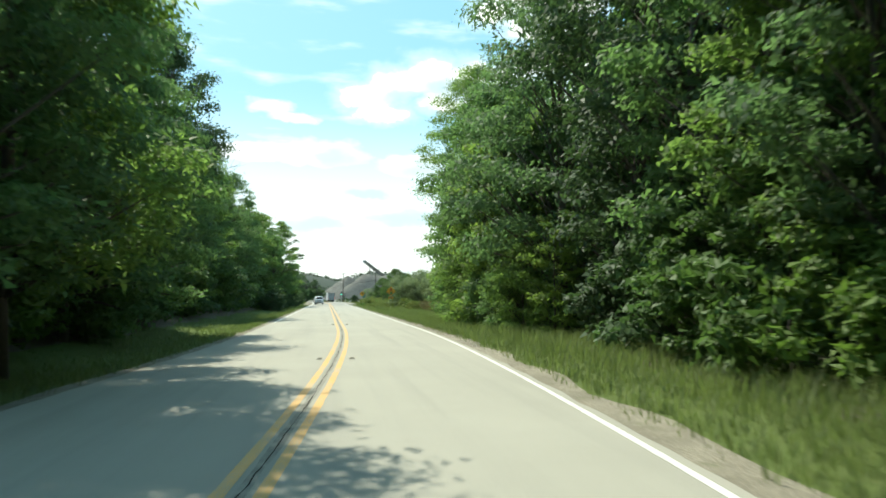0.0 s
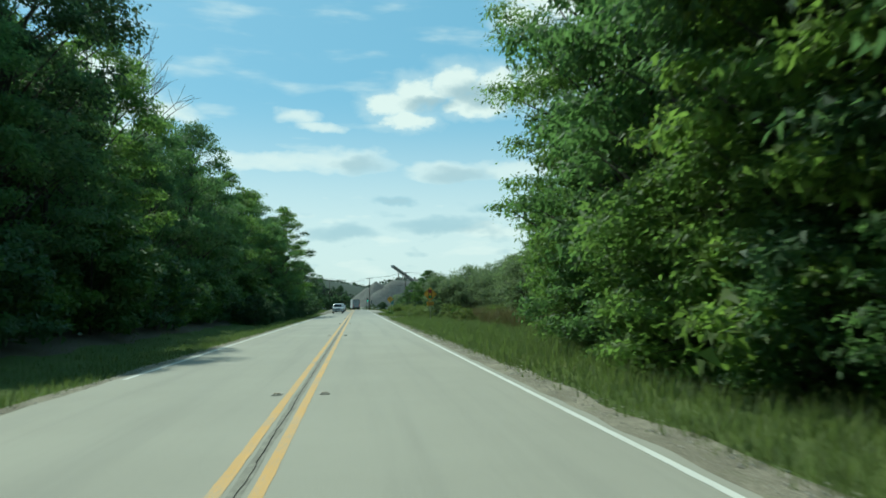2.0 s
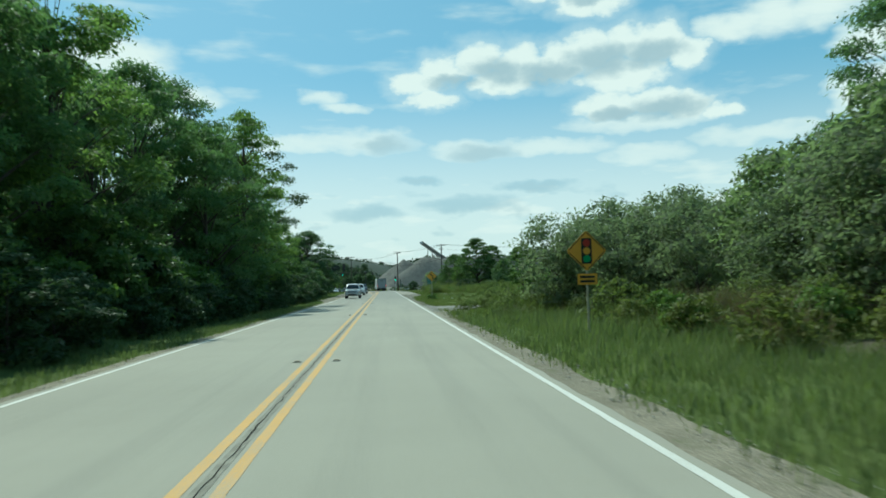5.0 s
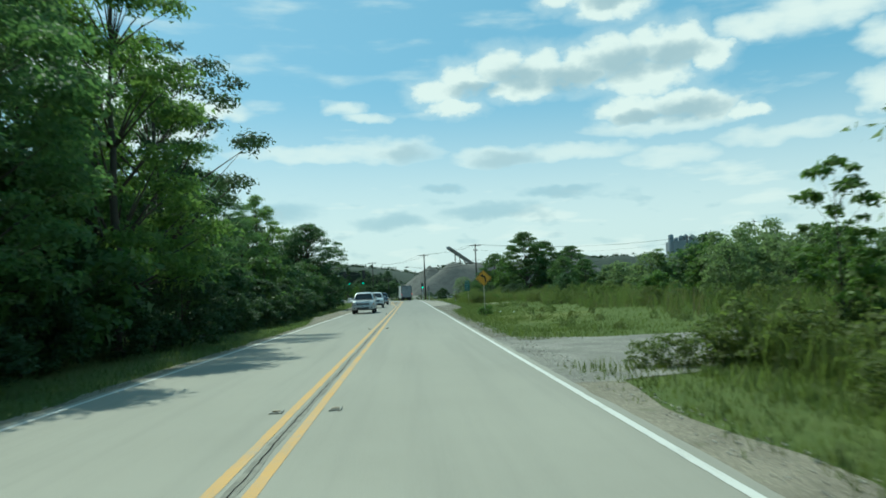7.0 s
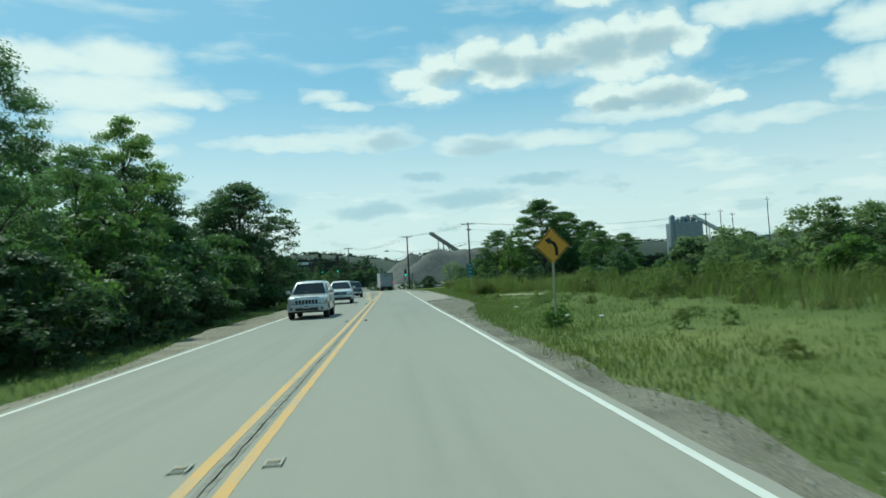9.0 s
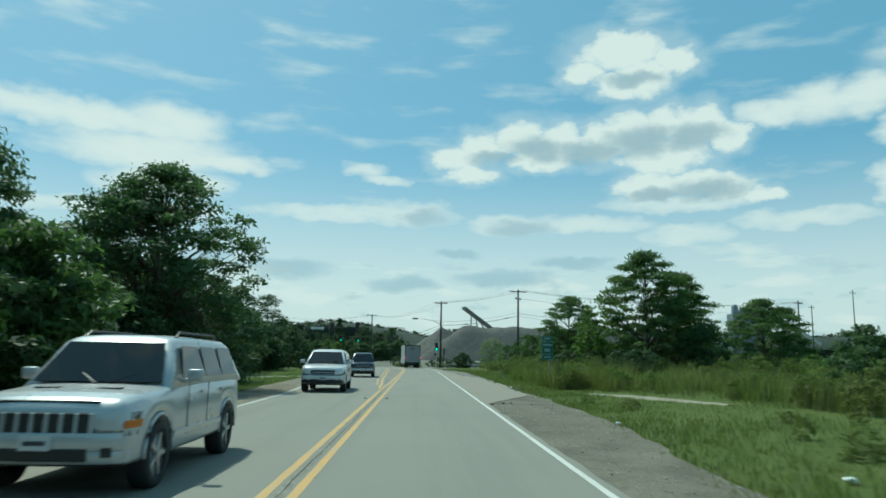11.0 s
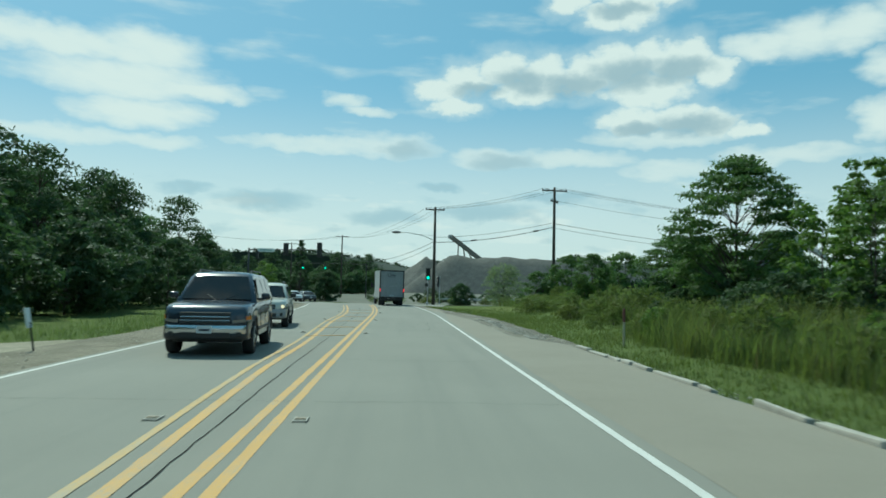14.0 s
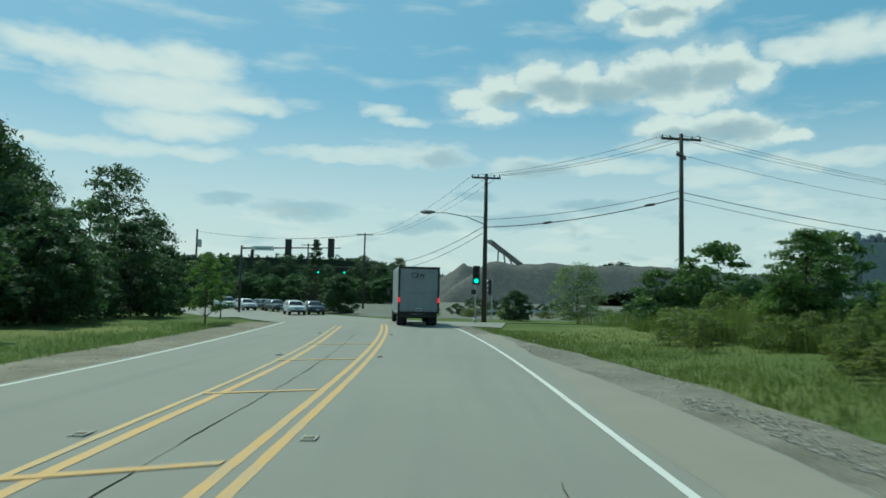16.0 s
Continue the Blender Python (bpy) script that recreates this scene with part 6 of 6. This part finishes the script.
cable((15.2, 238.6, 7.2), (73, 272, 8.0), 1.4, 0.016)
cable((4.75, 245.5, 6.2), (-9.5, 309, 7.6), 1.6, 0.025)
cable((4.75, 245.5, 5.8), (-9.5, 309, 7.0), 1.8, 0.02)
for t, z in ((0.35, 6.22), (0.86, 6.98)):
    bm = bmesh.new()
    c = Vector((4.75 + 10.45 * t, 245.5 - 6.9 * t, z))
    d = Vector((10.45, -6.9, 1.2)).normalized() * 0.32
    tube(bm, [c - d, c - d * 0.7, c + d * 0.7, c + d], [0.03, 0.075, 0.075, 0.03], 8)
    tagged(part("splice_case", bm, M_BLACKMETAL), "black cable splice case hanging under the line", "splice case", "splice cases")


def signal_head(parent, x, y, z, lens, facing, n=3, back=0.0):
    """facing: -1 shows its lenses to -y, 1 its back."""
    bm = bmesh.new()
    hh = 0.36 * n
    box(bm, x, y, z, 0.34, 0.22, hh, 0.03)
    if back:
        box(bm, x, y + 0.02, z, 0.34 + back, 0.02, hh + back, 0.01)
    head = part("signal_head", bm, M_BLACKMETAL, parent, "black traffic signal head")
    for k in range(n):
        zz = z + hh / 2 - 0.18 - 0.36 * k
        bm = bmesh.new()
        for i in range(9):  # hood over the lens
            a0, a1 = math.pi * (i / 9) - 0.3, math.pi * ((i + 1) / 9) - 0.3
            r = 0.15
            q = [(x + r * math.cos(a), y + facing * d, zz + r * math.sin(a)) for a, d in ((a0, 0.11), (a1, 0.11), (a1, 0.32), (a0, 0.32))]
            panel(bm, q, 0.008)
        part("visor", bm, M_BLACKMETAL, head)
        bm = bmesh.new()
        disc_bar(bm, (x, y + facing * 0.115, zz), "y", 0.135, 0.02, 18)
        part("lens", bm, M_GREEN_ON if (lens and k == n - 1) else M_SIGNBLK, head, "lit green lens" if (lens and k == n - 1) else "")


def signals():
    mast = thing("mast_arm_signal", "dark mast arm carrying traffic signal heads", "traffic signal")
    bm = bmesh.new()
    tube(bm, [(0, 0, -0.8), (0, 0, 7.0)], [0.16, 0.12], 10)
    part("mast", bm, M_BLACKMETAL, mast, "dark steel mast", True)
    bm = bmesh.new()
    tube(bm, [(0, 0, 6.7), (6, 0, 6.85), (11.4, 0, 6.95)], [0.10, 0.075, 0.05], 8)
    part("mast_arm", bm, M_BLACKMETAL, mast, "long horizontal arm", True)
    for x, n in ((5.4, 4), (10.3, 5)):
        signal_head(mast, x, -0.2, 6.9, False, 1, n, 0.42)
    bm = bmesh.new()
    box(bm, 2.5, -0.1, 6.72, 2.5, 0.03, 0.50, 0.02)
    nm = part("street_name_board", bm, M_SIGNWHT, mast, "long pale street-name board")
    bm = bmesh.new()
    box(bm, 2.5, -0.122, 6.72, 1.7, 0.008, 0.14)
    part("text_bar", bm, M_SIGNDULL, nm, "plain dull bar")
    signal_head(mast, 1.3, -0.2, 6.0, False, 1, 3)
    mast.matrix_world = pose(-20.8, 281.0, 0)
    far = thing("span_signal", "signal heads hung over the far side of the crossing", "traffic signal")
    bm = bmesh.new()
    tube(bm, [(0, 0, -0.8), (0, 0, 6.2)], 0.1, 8)
    part("mast", bm, M_BLACKMETAL, far)
    bm = bmesh.new()
    tube(bm, [(0, 0, 5.95), (-13, 0, 5.95)], 0.05, 6)
    part("mast_arm", bm, M_BLACKMETAL, far)
    for x in (-7.7, -11.8):
        signal_head(far, x, -0.15, 5.45, True, -1, 3)
    far.matrix_world = pose(-4.9, 310.0, 0)
    near = thing("signal_post", "roadside post with a green traffic signal", "traffic signal")
    bm = bmesh.new()
    tube(bm, [(0, 0.1, -0.1), (0, 0.1, 3.5)], 0.055, 10)
    tube(bm, [(0, 0.1, -0.1), (0, 0.1, 0.25)], 0.12, 10)
    part("post", bm, M_GALV, near, "grey steel post", True)
    signal_head(near, 0.02, -0.05, 2.95, True, -1, 3, 0.1)
    bm = bmesh.new()
    box(bm, -0.12, 0.0, 1.9, 0.3, 0.2, 0.3, 0.02)
    part("pedestrian_signal", bm, M_BLACKMETAL, near, "small black signal box")
    near.matrix_world = pose(4.1, 244.0, -0.05)
    side = thing("signal_post", "roadside post with a signal turned sideways", "traffic signal")
    bm = bmesh.new()
    tube(bm, [(0, 0, -0.1), (0, 0, 2.9)], 0.05, 10)
    part("post", bm, M_GALV, side)
    signal_head(side, 0, 0.1, 2.3, False, 1, 3)
    side.matrix_world = pose(5.6, 250.0, -0.05, 0, 0, 60)


signals()


def pavement_markers():
    """Steel castings with a small reflector, set in pairs along the centre lines."""
    bm = bmesh.new()
    box(bm, 0, 0, 0.006, 0.12, 0.20, 0.014, 0.005)
    for s in (-1, 1):
        box(bm, s * 0.065, 0, 0.010, 0.018, 0.26, 0.012, 0.004)
    me_ob = thing("pavement_marker", "grey steel pavement marker on the centre line", "road marker", "pavement markers")
    part("casting", bm, M_KERB, me_ob, "pale worn casting")
    bm = bmesh.new()
    box(bm, 0, -0.02, 0.022, 0.10, 0.06, 0.014, 0.004)
    part("reflector", bm, plain("dull_reflector", (0.30, 0.24, 0.16), 0.5), me_ob, "dull amber reflector")
    first = True
    for y in (20, 41, 62.1, 82, 102.6, 123, 144, 165.2, 182.8, 197.1, 206.4, 216, 226):
        for off in (0.38, -0.34 - max(0.0, median(y) - 0.02)):
            m = pose(centre(y) + off, y, 0.004)
            if first:
                me_ob.matrix_world, first = m, False
            else:
                copy_thing(me_ob, m)


pavement_markers()


# ---- kerb, drives, crossing ----
def kerbs():
    kerb = thing("kerb", "broken weathered concrete kerb along the shoulder", "kerb", kind="structure")
    rnd = random.Random(4)
    for y0, y1 in ((173.0, 180.2), (181.6, 192.6)):
        y = y0
        while y < y1:
            ln = 0.6 + 1.3 * rnd.random()
            if rnd.random() < 0.16:  # a stone sunk in the grass
                y += ln * 0.6
                continue
            bm = bmesh.new()
            x = right_edge(y) + 2.36 + 0.03 * rnd.random()
            box(bm, x, y + ln / 2, -0.030 + 0.03 * rnd.random(), 0.12, ln - 0.05 - 0.2 * rnd.random(), 0.15, 0.03, Matrix.Rotation(0.02 * (rnd.random() - 0.5), 4, "Z"))
            for v in bm.verts:
                v.co += Vector((noise.noise(v.co * 3), 0, noise.noise(v.co * 4 + Vector((5, 0, 0))))) * 0.05
            part("kerb_stone", bm, M_KERB, kerb)
            y += ln


kerbs()


def flat_patch(name, pts, z, material, label, category):
    bm = bmesh.new()
    n = len(pts)
    ring = []
    for i in range(n):
        a, b = Vector(pts[i]), Vector(pts[(i + 1) % n])
        for k in range(6):
            p = a.lerp(b, k / 6)
            ring.append(bm.verts.new((p.x + 0.22 * noise.noise((p.x * 0.8, p.y * 0.8, 1)), p.y + 0.22 * noise.noise((p.x * 0.8, p.y * 0.8, 7)), ground_z(p.x, p.y) + 0.10 * noise.noise((p.x * 0.25, p.y * 0.25, 0)) + 0.03 if z is None else z)))
    bm.faces.new(ring)
    bmesh.ops.triangulate(bm, faces=bm.faces[:])
    return tagged(part(name, bm, material), label, category, kind="structure")


flat_patch("drive_right", [(4.0, 104.0), (4.0, 115.0), (6.5, 113.2), (40, 113.8), (40, 107.0), (8, 106.4), (6.0, 105.0)], -0.036, M_DRIVE, "pale gravel side drive across the verge", "drive")
flat_patch("drive_left", [(-3.9, 196.5), (-3.9, 192.3), (-6.1, 189.2), (-12, 183.0), (-26, 178.0), (-26, 182.0), (-12, 187.2), (-7.5, 192.0), (-5.0, 194.9)], -0.038, M_SOIL, "pale concrete side drive on the verge", "drive")


def bare_soil():
    """A ragged strip of sandy soil lying on the slope of the verge."""
    bm = bmesh.new()
    prev = None
    for k in range(27):
        y = 163.8 + 0.38 * k
        mid = 9.6 + 0.22 * (173.1 - y)
        half = 0.62 * math.sin(math.pi * (k + 1) / 28) ** 0.5
        a, c = mid - half + 0.2 * noise.noise((y * 1.3, 2, 0)), mid + half + 0.2 * noise.noise((y * 1.3, 6, 0))
        row = []
        for q in range(6):
            x = a + (c - a) * q / 5
            row.append(bm.verts.new((x, y, sheet_z(x, y) + (0.02 if 0 < q < 5 else -0.01) + 0.02 * noise.noise((x * 3, y * 3, 0)))))
        if prev:
            for q in range(5):
                bm.faces.new((prev[q], prev[q + 1], row[q + 1], row[q]))
        prev = row
    tagged(part("bare_soil", bm, M_SOIL), "pale strip of bare sandy soil in the grass", "soil", kind="structure")


bare_soil()


def cross_road():
    """The crossing: the road swings away to one side, with a narrower arm to the other."""
    v, f = [], []

    def sheet(rows):
        k, n = len(v), len(rows[0])
        for row in rows:
            v.extend((x, y, ground_z(x, y) + 0.047) for x, y in row)
        for j in range(len(rows) - 1):
            for i in range(n - 1):
                q = k + j * n + i
                f.append((q, q + 1, q + n + 1, q + n))

    ya = (236, 240, 262, 296, 340)
    rows = []
    for y in np.arange(236, 340.1, 4.0):
        a, c = np.interp(y, ya, (-6.5, -9.0, -18.0, -38.0, -74.0)), np.interp(y, (236, 243, 256, 268, 306, 340), (5.0, 6.0, 6.2, -4.0, -28.0, -60.0))
        rows.append([(a + (c - a) * q / 8, y) for q in range(9)])
    sheet(rows)
    rows = []
    for y in np.linspace(0, 1, 6):
        rows.append([(x, (1 - y) * (244.5 + 0.26 * (x - 6)) + y * (256 + 0.20 * (x - 6))) for x in np.linspace(5.6, 60, 14)])
    sheet(rows)
    tagged(np_mesh("cross_road", v, f, M_ASPHALT_GREY), "worn asphalt of the crossing road", "road", kind="structure")


cross_road()


# ---- distance ----
M_PILE = gravel_mat("grey_crushed_stone", (0.135, 0.132, 0.122), (0.22, 0.215, 0.198))
M_FARLEAF = foliage("distant_leaf", (0.024, 0.046, 0.026), (0.050, 0.080, 0.036), 0.75, 0.2)
M_RUST = plain("weathered_brown_steel", (0.21, 0.185, 0.155), 0.8, 0.1, 0.3, 0.5)
M_PLANT = plain("grey_steel_cladding", (0.20, 0.23, 0.25), 0.6, 0.3, 0.25, 0.8)


def heap(name, label, cx, cy, lx, ly, hgt, seed, ridge=0.0):
    """A stone heap with a flat or pointed crest."""
    n, m = 46, 20
    v, f = [], []
    for j in range(m + 1):
        for i in range(n + 1):
            u, w = 2 * i / n - 1, 2 * j / m - 1
            e = max(abs(u) ** 1.3 if ridge else math.hypot(u, w), abs(w))
            if ridge:
                e = max(0.0, (max(abs(u), abs(w)) - ridge) / (1 - ridge))
            z = hgt * max(0.0, 1 - e) * (1 + 0.10 * noise.noise((u * 6 + seed, w * 4, 0)))
            v.append((cx + u * lx, cy + w * ly, z + 0.5 * noise.noise((u * 12, w * 12, seed)) * (e < 1)))
    for j in range(m):
        for i in range(n):
            a = j * (n + 1) + i
            f.append((a, a + 1, a + n + 2, a + n + 1))
    tagged(np_mesh(name, v, f, M_PILE), label, "mound")


def quarry_yard():
    """Bare dusty ground between the crossing and the mounds."""
    v, f = [], []
    ys, n = (274, 282, 292, 304, 320, 345, 380, 430, 495), 24
    for j, y in enumerate(ys):
        for i in range(n + 1):
            x0 = np.interp(y, (268, 306, 340, 495), (-1.0, -25.0, -57.0, -120.0))
            x = x0 + (110 + 0.3 * (y - 274) - x0) * i / n
            yy = y + (5 * noise.noise((x * 0.08, 3, 1)) if j == 0 else 0)
            v.append((x, yy, (ground_z(x, yy) if abs(x) < 60 and yy < 320 else 0.0) + (0.07 if 0 < j < len(ys) - 1 else 0.02)))
    for j in range(len(ys) - 1):
        for i in range(n):
            k = j * (n + 1) + i
            f.append((k, k + 1, k + n + 2, k + n + 1))
    yard = Mat("dusty_quarry_ground", 0.95)
    yard.color(yard.mix(yard.noise(0.15, 5.0, 0.65), (0.075, 0.082, 0.052), (0.165, 0.160, 0.130))).bump(yard.noise(2.0), 0.5, 0.1)
    tagged(np_mesh("quarry_yard", v, f, yard.m), "bare dusty grey ground of a quarry yard", "ground", kind="structure")


quarry_yard()
heap("gravel_mound", "long grey mound of crushed rock in a quarry", 62, 520, 62, 42, 16.5, 3, 0.62)
heap("gravel_mound", "pointed grey mound of crushed rock", 14, 505, 24, 24, 17.0, 9)
heap("gravel_mound", "low pale mound of crushed rock", -42, 372, 34, 10, 4.2, 12, 0.5)


def stacker():
    st = thing("conveyor_stacker", "long inclined conveyor above a quarry mound", "conveyor")
    a, b = Vector((25.4, 516, 27.6)), Vector((44.0, 520, 14.5))
    d = (b - a).normalized()
    bm = bmesh.new()
    for off in (Vector((0, 0.7, 0.6)), Vector((0, -0.7, 0.6)), Vector((0, 0.7, -0.6)), Vector((0, -0.7, -0.6))):
        tube(bm, [a + off, b + off], 0.2, 5)
    ln = (b - a).length
    for k in range(14):
        p, q = a + d * (ln * k / 14), a + d * (ln * (k + 1) / 14)
        for s in (-0.7, 0.7):
            tube(bm, [p + Vector((0, s, -0.6)), q + Vector((0, s, 0.6))], 0.08, 4)
    part("truss", bm, M_GALV, st, "steel lattice truss")
    bm = bmesh.new()
    m = Matrix.Translation((a + b) / 2) @ d.to_track_quat("X", "Z").to_matrix().to_4x4()
    r = bmesh.ops.create_cube(bm, size=1.0)
    bmesh.ops.transform(bm, matrix=m @ Matrix.Diagonal((ln, 1.9, 1.9, 1)), verts=r["verts"])
    part("belt", bm, M_RUST, st, "dull brown conveyor gallery")
    bm = bmesh.new()
    box(bm, a.x, a.y, a.z - 0.2, 2.0, 1.8, 1.6, 0.2)
    part("head_drum", bm, M_GALV, st, "conveyor head housing")
    for t, sx in ((0.22, -4.2), (0.35, -2.5), (0.45, 0.5)):
        p = a.lerp(b, t)
        for s in (-1, 1):
            bm = bmesh.new()
            tube(bm, [p + Vector((0, s * 0.6, 0)), (p.x + sx + 4, p.y + s * 1.5, 13.0)], 0.26, 5)
            part("leg", bm, M_RUST, st, "steel support leg")


stacker()


def batch_plant():
    bp = thing("batching_plant", "grey industrial tower with a sloping conveyor", "industrial tower")
    bm = bmesh.new()
    box(bm, 115.5, 383, 9.0, 11.0, 9.0, 18.0, 0.2)
    part("tower_body", bm, M_PLANT, bp, "grey clad tower body")
    bm = bmesh.new()
    tube(bm, [(109.6, 380, 0), (109.6, 380, 20.2), (109.6, 380, 20.9)], [1.1, 1.1, 0.6], 14)
    part("silo", bm, M_PLANT, bp, "slim grey silo", True)
    for x, h in ((112.5, 19.6), (114.6, 20.4), (116.6, 20.8), (118.8, 20.2)):
        bm = bmesh.new()
        tube(bm, [(x, 382, 17.5), (x, 382, h - 0.5), (x, 382, h)], [0.95, 0.95, 0.4], 12)
        part("vent_cap", bm, M_PLANT, bp, "rounded dust filter on the roof", True)
    bm = bmesh.new()
    a, b = Vector((118.0, 381, 20.3)), Vector((141.0, 384, 8.0))
    d = (b - a)
    m = Matrix.Translation((a + b) / 2) @ d.to_track_quat("X", "Z").to_matrix().to_4x4()
    r = bmesh.ops.create_cube(bm, size=1.0)
    bmesh.ops.transform(bm, matrix=m @ Matrix.Diagonal((d.length, 1.4, 1.2, 1)), verts=r["verts"])
    part("conveyor", bm, M_GALV, bp, "sloping enclosed conveyor")
    for t in (0.3, 0.6, 0.9):
        p = a.lerp(b, t)
        bm = bmesh.new()
        tube(bm, [p, (p.x, p.y, 0)], 0.2, 5)
        part("leg", bm, M_GALV, bp)


batch_plant()


def far_woods():
    """Wooded ridges round the horizon: a hill sheet under a coat of leaf clumps."""
    rng = np.random.default_rng(77)
    for name, x0, x1, y, h0, dens in (("far_woods", -900, 30, 860, 34, 9000), ("far_woods", -10, 700, 930, 33, 7500), ("far_woods", -190, -4, 425, 13.0, 4200), ("far_woods", 60, 400, 430, 7.5, 4500)):
        n = 90
        v, f = [], []
        crest = []
        for i in range(n + 1):
            x = x0 + (x1 - x0) * i / n
            e = min(1.0, min(i, n - i) / 9)
            z = h0 * (0.62 + 0.38 * e) * (1 + 0.30 * noise.noise((x * 0.006, y, 0)) + 0.10 * noise.noise((x * 0.03, y, 2)))
            if 165 < x < 245 and y > 900:
                z += 9 * math.exp(-((x - 190) / 22) ** 2)
            if x < -330 and y > 800:
                z += 30 * smooth(-330, -420, x)
            crest.append((x, z))
            for k, (dy, fr) in enumerate(((-80 if y > 500 else -14, 0.0), (-50 if y > 500 else -9, 0.55), (-15, 0.93), (30, 0.93), (90, 0.0))):
                v.append((x, y + dy, z * fr))
        for i in range(n):
            for k in range(4):
                a = i * 5 + k
                f.append((a, a + 5, a + 6, a + 1))
        hill = np_mesh(name, v, f, M_HILL)
        tagged(hill, "distant wooded hillside in dull green", "woods", kind="stuff")
        xs = np.array([c[0] for c in crest])
        zs = np.array([c[1] for c in crest])
        cx = x0 + (x1 - x0) * rng.random(dens)
        fr = rng.random(dens)
        cz = np.interp(cx, xs, zs) * (0.12 + 0.86 * fr) + rng.normal(size=dens) * (0.8 if y > 500 else 0.5)
        dep = 80 if y > 500 else 14
        cy = y - dep * (1 - fr) ** 1.2 - 1
        big = 3.4 if y > 500 else 1.5
        lv, lf = leaves(rng, np.stack([cx, cy, cz], 1), np.full(dens, big), dens * 6, big * 0.85)
        lv[:, 2] = np.maximum(lv[:, 2], 0.1)
        ob = np_mesh("canopy", lv, lf, M_FARLEAF, hill, "rough green tree canopy")


far_woods()


def crossing_bits():
    yew = tree("bush", "large rounded dark evergreen shrub beyond the crossing", 93, 4.5, 2.5, 0.1, 70, 12000, 0.22, M_DEEPSHADE_LEAF, 0.08, "round", 0, "bush", True, 0.8)
    yew.matrix_world = pose(-9.9, 285.0, ground_z(-9.9, 285.0) - 0.05)
    put(yew, 9.6, 270.0, 2.0, 0.62, 0.64)
    put(OSIER, 14.4, 263.0, 4.0, 1.0, 0.98)
    rnd = random.Random(17)
    for k in range(22):  # scrub and rank weeds along the edge of the yard
        x = -4 + 2.2 * k + 2 * rnd.random()
        s = 0.40 + 0.35 * rnd.random()
        put(THICKET[k % 2], x, 288 + 12 * rnd.random(), rnd.random() * 6, s, s * 0.75)
        put(WEED[k % 2], x + rnd.random(), 276 + 8 * rnd.random(), rnd.random() * 6, 0.8 + 0.4 * rnd.random(), 0.5 + 0.3 * rnd.random())
    for k in range(14):  # dark scrub behind the waiting cars
        x = -30 - 2.6 * k
        put(THICKET[k % 2], x, 303 - 0.75 * x - 22 + 3 * rnd.random(), rnd.random() * 6, 1.0 + 0.4 * rnd.random())
    for i in range(26):
        a = random.Random(i)
        put(MID[i % 3], -62 + 2.2 * i + 4 * a.random(), 345 + 14 * a.random(), 6 * a.random(), 0.6 + 0.25 * a.random())
        put(BUSH[0], -62 + 2.2 * i + 3 * a.random(), 338 + 5 * a.random(), 6 * a.random(), 1.2 + 0.5 * a.random())
    con = tree("conifer", "dark pointed conifer by the crossing", 99, 10.6, 2.3, 0.8, 60, 4200, 0.28, M_DEEPSHADE_LEAF, 0.15, "cone")
    con.matrix_world = pose(-17.5, 312.0, -0.4)
    rail = thing("guard_rail", "low pale guard rail beyond the crossing", "guard rail")
    bm = bmesh.new()
    box(bm, 0, 0, 0.62, 22, 0.05, 0.30, 0.03)
    part("beam", bm, M_GALV, rail, "pale steel beam")
    for k in range(12):
        bm = bmesh.new()
        box(bm, -10.5 + 1.9 * k, 0.08, 0.35, 0.12, 0.12, 0.8)
        part("rail_post", bm, M_WOOD_POLE, rail)
    rail.matrix_world = pose(16, 284, -0.55, 0, 0, 6)


crossing_bits()


M_CLOD = plain("broken_asphalt", (0.07, 0.066, 0.058), 0.95, 0, 0.4, 25)


def litter():
    rnd = random.Random(31)
    for x, y in ((5.6, 160.5), (6.3, 158.2), (7.4, 141.5), (8.1, 139.8), (9.0, 186.0), (7.2, 150.2)):
        ob = thing("paper_scrap", "crumpled white scrap of paper in the grass", "litter", "scraps of litter")
        bm = bmesh.new()
        bmesh.ops.create_icosphere(bm, subdivisions=2, radius=0.09)
        for v in bm.verts:
            v.co *= 1 + 0.5 * noise.noise(v.co * 14 + Vector((x, y, 0)))
            v.co.z *= 0.5
        part("sheet", bm, M_SIGNWHT, ob)
        ob.matrix_world = pose(x, y, ground_z(x, y) + 0.05, 0, 0, 360 * rnd.random())

    for x, y, s in ((4.12, 163.3, 0.05), (4.40, 163.6, 0.035), (3.72, 162.9, 0.045), (5.0, 163.2, 0.03), (5.6, 162.9, 0.03), (5.3, 161.3, 0.022)):
        ob = thing("clod", "dark broken lump of asphalt on the shoulder", "stone", "lumps of asphalt")
        bm = bmesh.new()
        bmesh.ops.create_icosphere(bm, subdivisions=2, radius=s)
        for v in bm.verts:
            v.co *= 1 + 0.6 * noise.noise(v.co * 20 + Vector((x, y, 0)))
            v.co.z *= 0.6
        part("lump", bm, M_CLOD, ob)
        ob.matrix_world = pose(x, y, -0.012 + s * 0.3, 0, 0, 360 * rnd.random())


litter()
